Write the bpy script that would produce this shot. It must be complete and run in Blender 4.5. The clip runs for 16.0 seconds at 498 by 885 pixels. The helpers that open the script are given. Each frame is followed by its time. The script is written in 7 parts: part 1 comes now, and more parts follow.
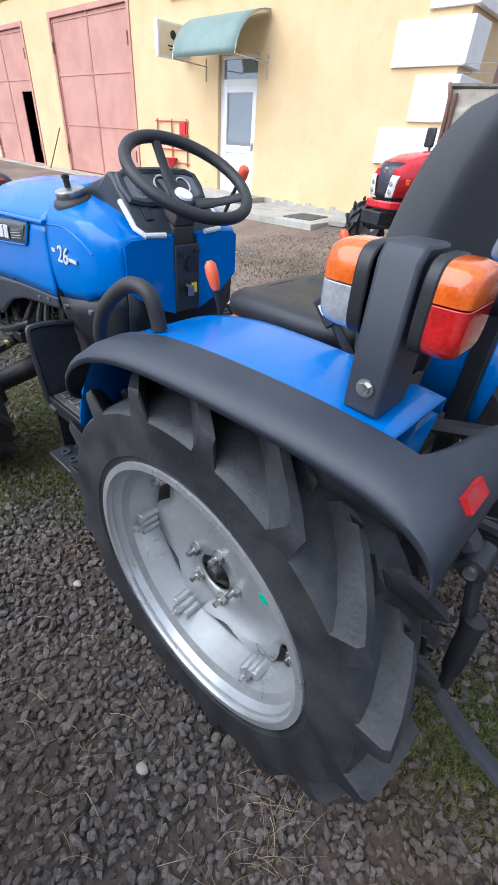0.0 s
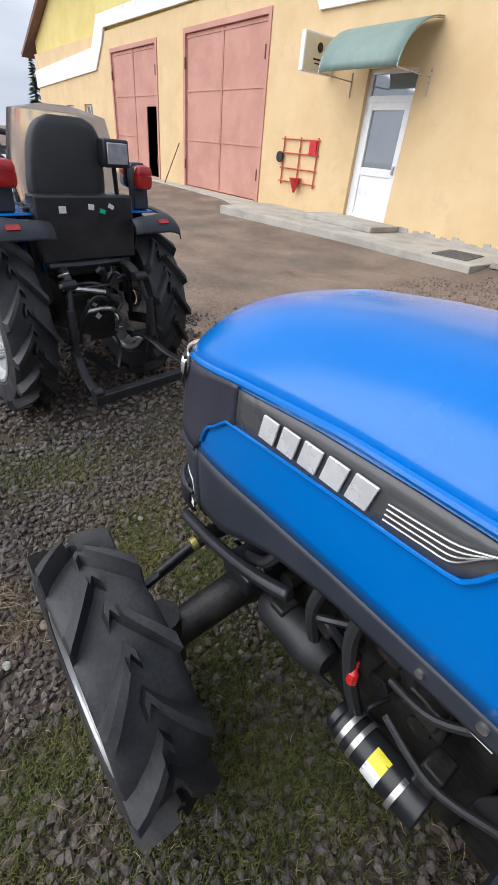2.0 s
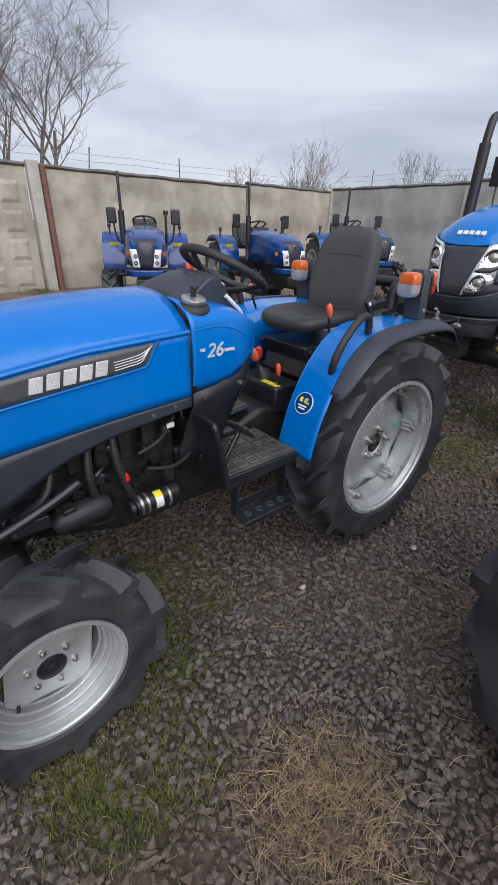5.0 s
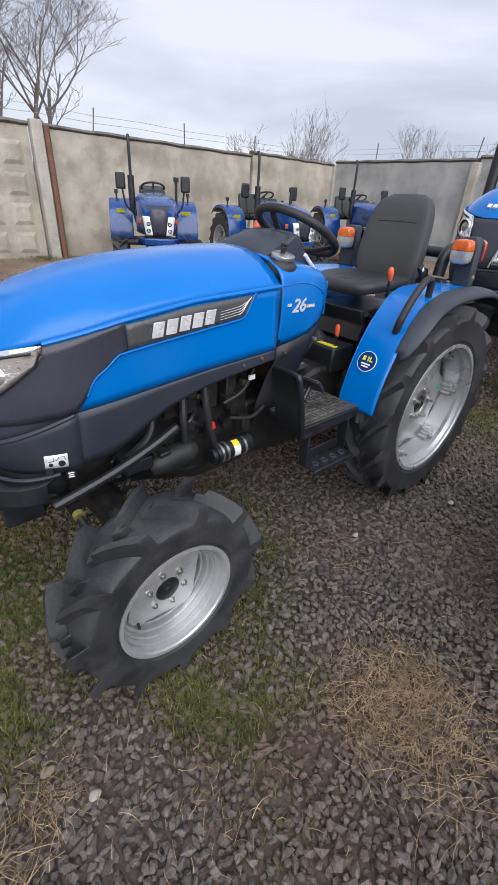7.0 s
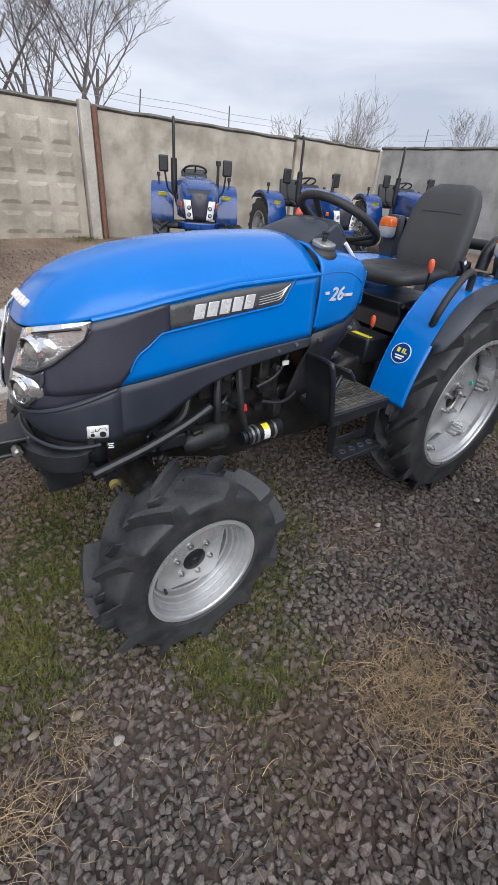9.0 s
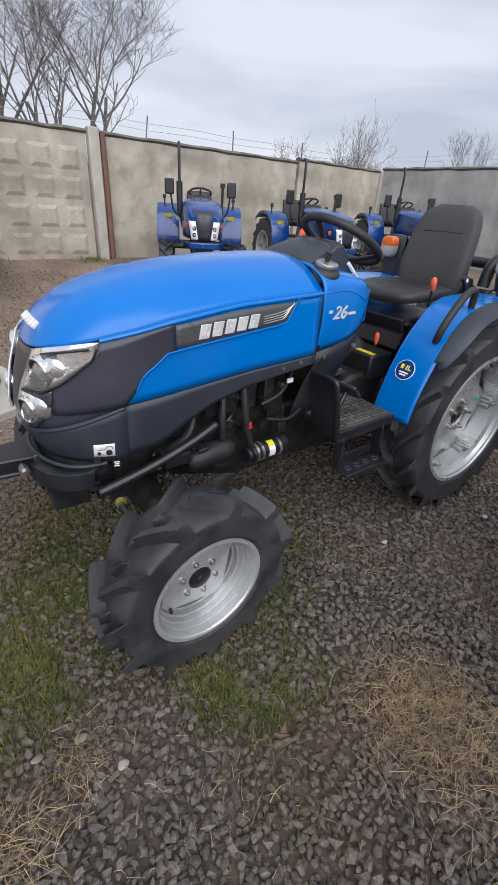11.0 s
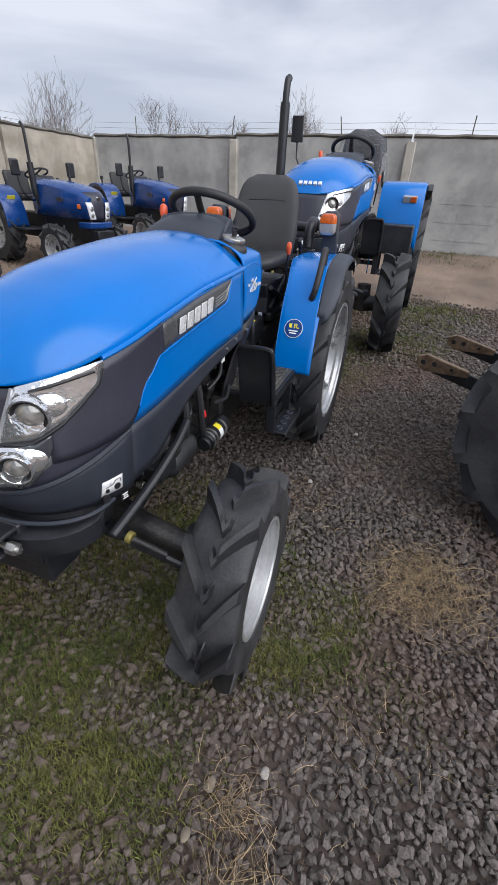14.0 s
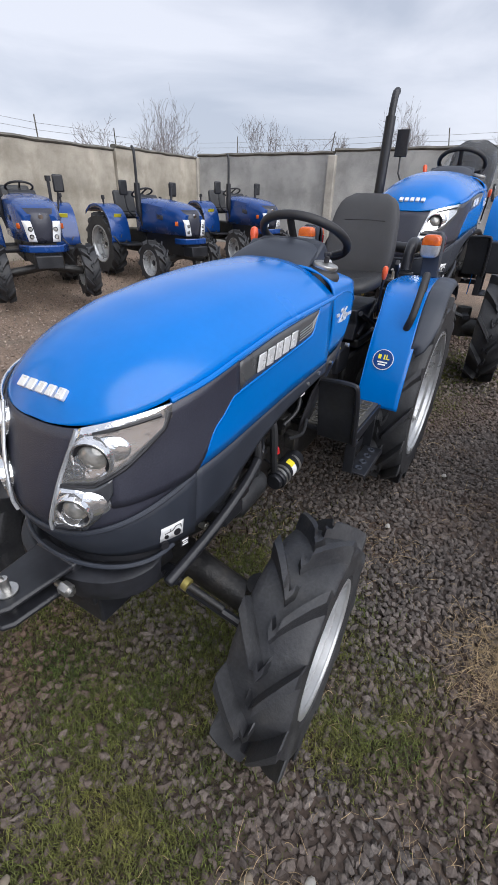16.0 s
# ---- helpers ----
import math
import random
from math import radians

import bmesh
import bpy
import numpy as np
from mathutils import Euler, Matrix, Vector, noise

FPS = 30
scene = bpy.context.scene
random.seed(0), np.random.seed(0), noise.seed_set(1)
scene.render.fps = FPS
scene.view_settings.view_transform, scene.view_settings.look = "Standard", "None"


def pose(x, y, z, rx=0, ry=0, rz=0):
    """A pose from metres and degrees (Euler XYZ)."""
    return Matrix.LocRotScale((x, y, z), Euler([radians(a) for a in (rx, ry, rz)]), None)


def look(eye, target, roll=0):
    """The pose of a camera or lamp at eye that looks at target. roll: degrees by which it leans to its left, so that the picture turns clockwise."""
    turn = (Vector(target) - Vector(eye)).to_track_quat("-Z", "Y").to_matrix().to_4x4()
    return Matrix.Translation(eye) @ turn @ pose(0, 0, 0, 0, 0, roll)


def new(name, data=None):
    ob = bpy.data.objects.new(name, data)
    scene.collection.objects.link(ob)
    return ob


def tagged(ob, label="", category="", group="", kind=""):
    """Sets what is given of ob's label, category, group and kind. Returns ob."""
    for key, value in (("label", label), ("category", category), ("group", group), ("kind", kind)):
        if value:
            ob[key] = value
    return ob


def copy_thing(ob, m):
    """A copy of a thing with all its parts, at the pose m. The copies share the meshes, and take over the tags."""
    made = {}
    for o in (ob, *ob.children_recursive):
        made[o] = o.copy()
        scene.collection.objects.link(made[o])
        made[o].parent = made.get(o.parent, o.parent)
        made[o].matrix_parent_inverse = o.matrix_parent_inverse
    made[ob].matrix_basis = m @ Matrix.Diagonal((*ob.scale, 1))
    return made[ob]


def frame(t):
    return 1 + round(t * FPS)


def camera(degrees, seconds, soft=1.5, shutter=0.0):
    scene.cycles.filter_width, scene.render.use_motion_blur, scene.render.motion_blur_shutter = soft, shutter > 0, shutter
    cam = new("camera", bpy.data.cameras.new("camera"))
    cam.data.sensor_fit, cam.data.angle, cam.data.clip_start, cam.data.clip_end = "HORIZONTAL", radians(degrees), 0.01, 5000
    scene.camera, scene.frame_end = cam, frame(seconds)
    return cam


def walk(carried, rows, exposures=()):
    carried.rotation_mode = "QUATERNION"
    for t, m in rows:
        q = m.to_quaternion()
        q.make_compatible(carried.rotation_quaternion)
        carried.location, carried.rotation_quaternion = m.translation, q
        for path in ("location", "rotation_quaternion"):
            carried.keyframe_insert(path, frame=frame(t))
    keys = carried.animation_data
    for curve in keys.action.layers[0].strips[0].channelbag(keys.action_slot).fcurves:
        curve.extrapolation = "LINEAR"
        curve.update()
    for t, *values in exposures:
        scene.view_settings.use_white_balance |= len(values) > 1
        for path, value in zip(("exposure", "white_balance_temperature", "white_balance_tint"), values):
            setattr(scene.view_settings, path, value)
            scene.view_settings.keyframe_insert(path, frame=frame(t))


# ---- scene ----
cam = camera(61.0, 16.0, 1.1)
PATH = [
    (0, (-0.47, 0.874, 1.349), (0.606, -0.351, 0.191), 4.2),
    (0.5, (-0.215, 0.656, 1.403), (0.98, -0.435, 0.228), 4.2),
    (1, (0.131, 0.597, 1.408), (1.301, -0.609, 0.324), 8.8),
    (1.5, (0.572, 0.646, 1.381), (1.821, -0.413, 0.232), 8.5),
    (2, (1.01, 0.639, 1.378), (2.289, -0.395, 0.24), 5.7),
    (2.3, (1.131, 0.607, 1.301), (2.084, -0.772, 0.212), 6.7),
    (2.4, (1.177, 0.686, 1.302), (1.783, -0.901, 0.246), 12.6),
    (2.5, (1.216, 0.732, 1.321), (1.495, -0.93, 0.243), 12.1),
    (2.7, (1.235, 0.834, 1.385), (0.908, -0.84, 0.34), 11.6),
    (2.8, (1.226, 0.869, 1.403), (0.664, -0.761, 0.39), 11.2),
    (3, (1.203, 0.95, 1.417), (0.316, -0.559, 0.45), 8.5),
    (3.2, (1.209, 1.041, 1.417), (0.161, -0.373, 0.467), 4.9),
    (5.3, (1.674, 1.455, 1.426), (0.536, 0.081, 0.521), 1.6),
    (5.5, (1.676, 1.452, 1.41), (0.572, 0.045, 0.516), 1.4),
    (6, (1.766, 1.44, 1.403), (0.677, 0.023, 0.505), 1.7),
    (6.5, (1.918, 1.383, 1.401), (0.728, 0.056, 0.493), 1.3),
    (7, (2.0, 1.344, 1.368), (0.837, 0.059, 0.37), 3.6),
    (7.5, (2.019, 1.353, 1.363), (0.912, 0.035, 0.344), 5.3),
    (8, (2.035, 1.361, 1.365), (0.945, 0.049, 0.32), 5.2),
    (8.5, (2.045, 1.375, 1.368), (0.986, 0.045, 0.315), 5.0),
    (11, (2.048, 1.374, 1.381), (0.994, -0.007, 0.39), 4.3),
    (11.5, (2.104, 1.327, 1.368), (1.175, -0.138, 0.372), 1.8),
    (12, (2.135, 1.185, 1.343), (1.234, -0.287, 0.333), 2.6),
    (12.5, (2.127, 0.96, 1.304), (1.129, -0.43, 0.268), 1.0),
    (13, (2.254, 0.845, 1.319), (0.982, -0.289, 0.271), -1.3),
    (13.4, (2.407, 0.733, 1.329), (1.031, -0.264, 0.275), -5.4),
    (13.5, (2.416, 0.745, 1.336), (0.974, -0.14, 0.269), -3.3),
    (14, (2.446, 0.849, 1.366), (0.827, 0.289, 0.332), 2.7),
    (14.5, (2.43, 0.99, 1.382), (0.795, 0.447, 0.368), 2.9),
    (15, (2.419, 1.1, 1.39), (0.852, 0.343, 0.405), 0.5),
    (15.5, (2.387, 1.039, 1.368), (0.914, 0.125, 0.369), -0.4),
    (16, (2.31, 0.782, 1.392), (0.819, -0.099, 0.391), 1.8),
]
EXPOSURE = [(0, 0.62, 5650, 9), (0.5, 0.20, 5850, 10), (1, 0.0, 6200, 10), (2, 0.2, 6150, 10), (2.6, 0.0, 6150, 11), (3.0, 0.16, 6150, 11), (3.2, 0.1, 6150, 11), (5.5, -0.02, 6180, 11), (7, 0.20, 6200, 11), (8.5, 0.18, 6200, 11), (11, 0.08, 6200, 11), (12.5, 0.20, 6200, 11), (14.5, 0.05, 6180, 11), (16, 0.15, 6180, 11)]
walk(cam, [(t, look(eye, target, roll)) for t, eye, target, roll in PATH], EXPOSURE)

# ---- light ----
world = bpy.data.worlds.new("overcast_sky")
scene.world = world
world.use_nodes = True
wn, wl = world.node_tree.nodes, world.node_tree.links
wn.clear()
w_out = wn.new("ShaderNodeOutputWorld")
w_bg = wn.new("ShaderNodeBackground")
w_sky = wn.new("ShaderNodeTexSky")
w_sky.sky_type, w_sky.sun_disc = "NISHITA", False
w_sky.sun_elevation, w_sky.sun_rotation = radians(42.7), radians(23)
w_coord = wn.new("ShaderNodeTexCoord")
w_map = wn.new("ShaderNodeMapping")
w_map.inputs["Scale"].default_value = (1.0, 1.0, 3.4)
w_map.inputs["Rotation"].default_value = (0.15, 0.1, 0.7)
w_noise = wn.new("ShaderNodeTexNoise")
w_noise.inputs["Scale"].default_value = 1.9
w_noise.inputs["Detail"].default_value = 6
w_noise.inputs["Roughness"].default_value = 0.5
w_noise.inputs["Distortion"].default_value = 0.35
w_ramp = wn.new("ShaderNodeValToRGB")
w_ramp.color_ramp.elements[0].position, w_ramp.color_ramp.elements[0].color = 0.36, (0.50, 0.535, 0.61, 1)
w_ramp.color_ramp.elements[1].position, w_ramp.color_ramp.elements[1].color = 0.62, (0.77, 0.78, 0.83, 1)
w_scale = wn.new("ShaderNodeVectorMath")
w_scale.operation = "SCALE"
w_scale.inputs["Scale"].default_value = 0.010
w_add = wn.new("ShaderNodeVectorMath")
w_add.operation = "ADD"
wl.new(w_coord.outputs["Generated"], w_map.inputs["Vector"])
wl.new(w_map.outputs["Vector"], w_noise.inputs["Vector"])
wl.new(w_noise.outputs["Fac"], w_ramp.inputs["Fac"])
wl.new(w_sky.outputs["Color"], w_scale.inputs[0])
wl.new(w_scale.outputs[0], w_add.inputs[0])
wl.new(w_ramp.outputs["Color"], w_add.inputs[1])
wl.new(w_add.outputs[0], w_bg.inputs["Color"])
w_bg.inputs["Strength"].default_value = 0.95
wl.new(w_bg.outputs["Background"], w_out.inputs["Surface"])

sun_data = bpy.data.lights.new("sun", "SUN")
sun_data.energy, sun_data.angle, sun_data.color = 3.2, radians(78), (1.0, 0.97, 0.93)
sun = new("sun", sun_data)
sun.matrix_world = look((4, 9.5, 9.5), (0, 0, 0))


# ---- materials ----
def mat(name, c1, c2=None, rough=0.5, metal=0.0, scale=6.0, fine=60.0, bump=0.0, coat=0.0, spread=0.5, vary=0.12, rvary=0.1, spec=0.5, stain=None, island=0.0, coat_rough=0.06):
    """Principled material with a coarse mix of two colours, fine grain in value and roughness, and fine relief."""
    m = bpy.data.materials.new(name)
    m.use_nodes = True
    n, l = m.node_tree.nodes, m.node_tree.links
    b = n["Principled BSDF"]
    b.inputs["Metallic"].default_value = metal
    b.inputs["Coat Weight"].default_value = coat
    b.inputs["Coat Roughness"].default_value = coat_rough
    b.inputs["Specular IOR Level"].default_value = spec
    co = n.new("ShaderNodeTexCoord")
    big = n.new("ShaderNodeTexNoise")
    big.inputs["Scale"].default_value, big.inputs["Detail"].default_value, big.inputs["Roughness"].default_value = scale, 6, 0.6
    small = n.new("ShaderNodeTexNoise")
    small.inputs["Scale"].default_value, small.inputs["Detail"].default_value = fine, 3
    l.new(co.outputs["Object"], big.inputs["Vector"])
    l.new(co.outputs["Object"], small.inputs["Vector"])
    ramp = n.new("ShaderNodeValToRGB")
    c2 = c2 or [min(1, v * 1.15 + 0.004) for v in c1]
    ramp.color_ramp.elements[0].color, ramp.color_ramp.elements[1].color = (*c1, 1), (*c2, 1)
    ramp.color_ramp.elements[0].position, ramp.color_ramp.elements[1].position = 0.5 - spread / 2 * 0.5, 0.5 + spread / 2 * 0.5
    l.new(big.outputs["Fac"], ramp.inputs["Fac"])
    grain = n.new("ShaderNodeMapRange")
    grain.inputs["To Min"].default_value, grain.inputs["To Max"].default_value = 1 - vary, 1 + vary
    grain.inputs["From Min"].default_value, grain.inputs["From Max"].default_value = 0.3, 0.7
    l.new(small.outputs["Fac"], grain.inputs["Value"])
    mul = n.new("ShaderNodeVectorMath")
    mul.operation = "SCALE"
    l.new(ramp.outputs["Color"], mul.inputs[0])
    l.new(grain.outputs["Result"], mul.inputs["Scale"])
    colour = mul.outputs[0]
    if island:
        geo = n.new("ShaderNodeNewGeometry")
        r2 = n.new("ShaderNodeMapRange")
        r2.inputs["To Min"].default_value, r2.inputs["To Max"].default_value = 1 - island, 1 + island
        l.new(geo.outputs["Random Per Island"], r2.inputs["Value"])
        m2 = n.new("ShaderNodeVectorMath")
        m2.operation = "SCALE"
        l.new(colour, m2.inputs[0])
        l.new(r2.outputs["Result"], m2.inputs["Scale"])
        colour = m2.outputs[0]
    if stain:
        sc, sscale, lo, hi = stain
        sn = n.new("ShaderNodeTexNoise")
        sn.inputs["Scale"].default_value, sn.inputs["Detail"].default_value, sn.inputs["Roughness"].default_value = sscale, 9, 0.68
        l.new(co.outputs["Object"], sn.inputs["Vector"])
        sr = n.new("ShaderNodeMapRange")
        sr.inputs["From Min"].default_value, sr.inputs["From Max"].default_value = lo, hi
        l.new(sn.outputs["Fac"], sr.inputs["Value"])
        mx = n.new("ShaderNodeMix")
        mx.data_type = "RGBA"
        mx.inputs["B"].default_value = (*sc, 1)
        l.new(sr.outputs["Result"], mx.inputs["Factor"])
        l.new(colour, mx.inputs["A"])
        colour = mx.outputs["Result"]
    l.new(colour, b.inputs["Base Color"])
    rr = n.new("ShaderNodeMapRange")
    rr.inputs["To Min"].default_value, rr.inputs["To Max"].default_value = max(0.02, rough - rvary), min(1, rough + rvary)
    rr.inputs["From Min"].default_value, rr.inputs["From Max"].default_value = 0.3, 0.7
    l.new(big.outputs["Fac"], rr.inputs["Value"])
    l.new(rr.outputs["Result"], b.inputs["Roughness"])
    if bump:
        bp = n.new("ShaderNodeBump")
        bp.inputs["Strength"].default_value, bp.inputs["Distance"].default_value = bump, 0.004
        l.new(small.outputs["Fac"], bp.inputs["Height"])
        l.new(bp.outputs["Normal"], b.inputs["Normal"])
    return m


def clear(name, colour, rough=0.05, ior=1.45):
    m = bpy.data.materials.new(name)
    m.use_nodes = True
    b = m.node_tree.nodes["Principled BSDF"]
    b.inputs["Base Color"].default_value = (*colour, 1)
    b.inputs["Roughness"].default_value = rough
    b.inputs["Transmission Weight"].default_value = 1.0
    b.inputs["IOR"].default_value = ior
    return m


BLUE = mat("blue_paint", (0.0005, 0.142, 0.50), (0.001, 0.150, 0.53), rough=0.24, coat=0.45, coat_rough=0.19, spec=0.25, vary=0.02, rvary=0.04, scale=3, stain=((0.03, 0.17, 0.48), 22, 0.64, 1.1))
BLUE2 = mat("dark_blue_paint", (0.005, 0.042, 0.19), (0.007, 0.050, 0.22), rough=0.25, coat=0.4, vary=0.03, scale=3, stain=((0.08, 0.12, 0.24), 14, 0.62, 1.0))
RED = mat("red_paint", (0.52, 0.012, 0.022), (0.60, 0.018, 0.03), rough=0.25, coat=0.4, vary=0.03, scale=3)
BLACK = mat("black_enamel", (0.011, 0.012, 0.015), (0.020, 0.021, 0.026), rough=0.40, scale=9, vary=0.2, bump=0.05, stain=((0.045, 0.042, 0.038), 11, 0.62, 1.05))
PLASTIC = mat("dark_grey_plastic", (0.025, 0.030, 0.042), (0.035, 0.041, 0.056), rough=0.52, scale=5, fine=420, bump=0.04, vary=0.08, stain=((0.07, 0.07, 0.072), 7, 0.58, 1.1))
GRILLE = mat("black_mesh_plastic", (0.029, 0.031, 0.045), (0.039, 0.041, 0.058), rough=0.33, scale=5, fine=300, bump=0.2, vary=0.2)
RUBBER = mat("tyre_rubber", (0.018, 0.019, 0.023), (0.042, 0.043, 0.046), rough=0.58, scale=8, fine=130, bump=0.25, vary=0.2, stain=((0.080, 0.073, 0.064), 9, 0.57, 0.95))
SILVER = mat("silver_rim_paint", (0.44, 0.45, 0.46), (0.52, 0.53, 0.54), rough=0.32, metal=0.55, scale=5, vary=0.05, stain=((0.30, 0.28, 0.26), 14, 0.60, 1.0))
CHROME = mat("chrome", (0.80, 0.81, 0.83), (0.86, 0.87, 0.88), rough=0.07, metal=1.0, vary=0.02, rvary=0.03)
REFLECT = mat("aluminised_reflector", (0.84, 0.85, 0.87), (0.90, 0.91, 0.92), rough=0.08, metal=0.88, scale=18, fine=42, bump=0.7, vary=0.03, rvary=0.03)
NUMBER = mat("bright_silver_number", (0.74, 0.75, 0.77), (0.80, 0.81, 0.82), rough=0.28, metal=0.35, scale=20, vary=0.05)
STEEL = mat("zinc_steel", (0.42, 0.42, 0.41), (0.56, 0.55, 0.53), rough=0.34, metal=0.9, scale=25, vary=0.15)
VINYL = mat("black_vinyl", (0.017, 0.018, 0.020), (0.026, 0.027, 0.030), rough=0.5, scale=7, fine=350, bump=0.25, vary=0.1)
FABRIC = mat("charcoal_seat_fabric", (0.045, 0.046, 0.050), (0.058, 0.059, 0.063), rough=0.78, scale=9, fine=500, bump=0.3, vary=0.12)
GRIP = mat("soft_black_grip", (0.014, 0.014, 0.016), (0.022, 0.022, 0.024), rough=0.55, scale=12, fine=250, bump=0.1)
ORANGE = mat("orange_knob_plastic", (0.72, 0.10, 0.035), (0.80, 0.13, 0.05), rough=0.35, scale=8, vary=0.03)
REDKNOB = mat("red_plastic", (0.52, 0.02, 0.025), (0.60, 0.03, 0.03), rough=0.3, scale=8, vary=0.03)
YELLOW = mat("yellow_label", (0.75, 0.66, 0.03), (0.80, 0.72, 0.05), rough=0.45, scale=20, vary=0.03)
GREENTAPE = mat("green_tape", (0.01, 0.48, 0.28), (0.01, 0.55, 0.33), rough=0.5)
WHITE = mat("white_label", (0.72, 0.73, 0.74), (0.80, 0.80, 0.80), rough=0.45, scale=15, vary=0.03)
INK = mat("black_ink", (0.012, 0.012, 0.015), (0.018, 0.018, 0.022), rough=0.5, scale=9, fine=200, vary=0.15, bump=0.05)
AMBER = mat("amber_lens", (0.50, 0.080, 0.008), (0.66, 0.13, 0.012), rough=0.10, coat=0.5, fine=260, bump=0.10, scale=30, vary=0.15)
REDLENS = mat("red_lens", (0.33, 0.010, 0.010), (0.48, 0.018, 0.018), rough=0.10, coat=0.5, fine=260, bump=0.10, scale=30, vary=0.15)
WLENS = mat("frosted_clear_lens", (0.36, 0.375, 0.40), (0.46, 0.475, 0.50), rough=0.08, metal=0.35, coat=0.6, fine=260, bump=0.06, scale=30)
GLASS = clear("clear_glass", (0.96, 0.97, 0.97), 0.02)
MAT_RUBBER = mat("worn_rubber_mat", (0.070, 0.067, 0.060), (0.13, 0.125, 0.108), rough=0.6, scale=10, fine=120, bump=0.3, vary=0.2, stain=((0.20, 0.185, 0.15), 13, 0.5, 0.85))
MAT_DARK = mat("dark_rubber_mat", (0.030, 0.030, 0.031), (0.062, 0.060, 0.055), rough=0.55, scale=10, fine=120, bump=0.3, vary=0.2, stain=((0.12, 0.11, 0.09), 9, 0.56, 0.9))
GREASE = mat("greasy_cast_iron", (0.010, 0.010, 0.011), (0.024, 0.023, 0.022), rough=0.45, scale=16, fine=90, bump=0.4, vary=0.3, stain=((0.07, 0.058, 0.045), 13, 0.56, 0.9))


# ---- mesh helpers ----
def box(bm, c, s, rot=None):
    """A box of size s round c; rot: degrees about x, y, z."""
    m = Matrix.LocRotScale(c, Euler([radians(a) for a in rot]) if rot else None, s)
    bmesh.ops.create_cube(bm, size=1, matrix=m)


def rod(bm, a, b, r, r2=None, seg=12):
    a, b = Vector(a), Vector(b)
    d = b - a
    m = Matrix.Translation((a + b) / 2) @ d.to_track_quat("Z", "Y").to_matrix().to_4x4()
    bmesh.ops.create_cone(bm, cap_ends=True, segments=seg, radius1=r, radius2=r if r2 is None else r2, depth=d.length, matrix=m)


def tube(bm, pts, r, seg=10, closed=False, squash=1.0):
    """A round bar along pts; r: one radius or one for each point."""
    pts = [Vector(p) for p in pts]
    n = len(pts)
    rs = r if isinstance(r, (list, tuple)) else [r] * n
    rings, up = [], None
    for i, p in enumerate(pts):
        a = pts[(i - 1) % n] if closed or i else p
        b = pts[(i + 1) % n] if closed or i < n - 1 else p
        t = (b - a).normalized()
        if up is None:
            up = Vector((0, 0, 1)) if abs(t.z) < 0.9 else Vector((1, 0, 0))
        side = t.cross(up).normalized()
        up = side.cross(t).normalized()
        rings.append([bm.verts.new(p + rs[i] * (side * math.cos(2 * math.pi * k / seg) + squash * up * math.sin(2 * math.pi * k / seg))) for k in range(seg)])
    for i in range(n if closed else n - 1):
        p, q = rings[i], rings[(i + 1) % n]
        for k in range(seg):
            bm.faces.new((p[k], p[(k + 1) % seg], q[(k + 1) % seg], q[k]))
    if not closed:
        bm.faces.new(rings[0][::-1])
        bm.faces.new(rings[-1])


def smooth_path(pts, n=8):
    """Catmull-Rom through pts."""
    pts = [Vector(p) for p in pts]
    out = []
    for i in range(len(pts) - 1):
        p0, p1, p2, p3 = pts[max(i - 1, 0)], pts[i], pts[i + 1], pts[min(i + 2, len(pts) - 1)]
        for k in range(n):
            t = k / n
            out.append(0.5 * (2 * p1 + (p2 - p0) * t + (2 * p0 - 5 * p1 + 4 * p2 - p3) * t * t + (3 * p1 - p0 - 3 * p2 + p3) * t ** 3))
    return out + [pts[-1]]


def grid(bm, rows, closed=False):
    """A sheet through rows of points. Returns its vertices."""
    vs = [[bm.verts.new(p) for p in row] for row in rows]
    for a, b in zip(vs, vs[1:]):
        m = len(a)
        for k in range(m if closed else m - 1):
            bm.faces.new((a[k], a[(k + 1) % m], b[(k + 1) % m], b[k]))
    return vs


def prism(bm, poly, axis, lo, hi):
    """A plate: the outline poly in the plane across axis, from lo to hi."""
    def at(p, h):
        v = list(p)
        v.insert(axis, h)
        return v
    a = [bm.verts.new(at(p, lo)) for p in poly]
    b = [bm.verts.new(at(p, hi)) for p in poly]
    bm.faces.new(a)
    bm.faces.new(b[::-1])
    for i in range(len(poly)):
        j = (i + 1) % len(poly)
        bm.faces.new((a[j], a[i], b[i], b[j]))


def lathe(bm, profile, centre, seg=48, side=1):
    """Turn profile, points (offset along y, radius), about the y axis through centre."""
    rows = []
    for o, r in profile:
        rows.append([(centre[0] + r * math.cos(2 * math.pi * k / seg), centre[1] + side * o, centre[2] + r * math.sin(2 * math.pi * k / seg)) for k in range(seg)])
    grid(bm, rows, True)


def part(name, bm, material, parent=None, label="", bevel=0.0, thick=0.0, flat=False, recalc=True):
    """Links bm as one mesh object under parent."""
    if recalc:
        bmesh.ops.recalc_face_normals(bm, faces=bm.faces)
    me = bpy.data.meshes.new(name)
    bm.to_mesh(me)
    bm.free()
    me.materials.append(material)
    if not flat:
        me.shade_smooth()
        me.set_sharp_from_angle(angle=radians(38))
    ob = new(name, me)
    if parent:
        ob.parent = parent
    if thick:
        s = ob.modifiers.new("thickness", "SOLIDIFY")
        s.thickness, s.offset = thick, -1
    if bevel:
        b = ob.modifiers.new("edges", "BEVEL")
        b.width, b.segments, b.limit_method, b.angle_limit = bevel, 2, "ANGLE", radians(40)
    return tagged(ob, label)


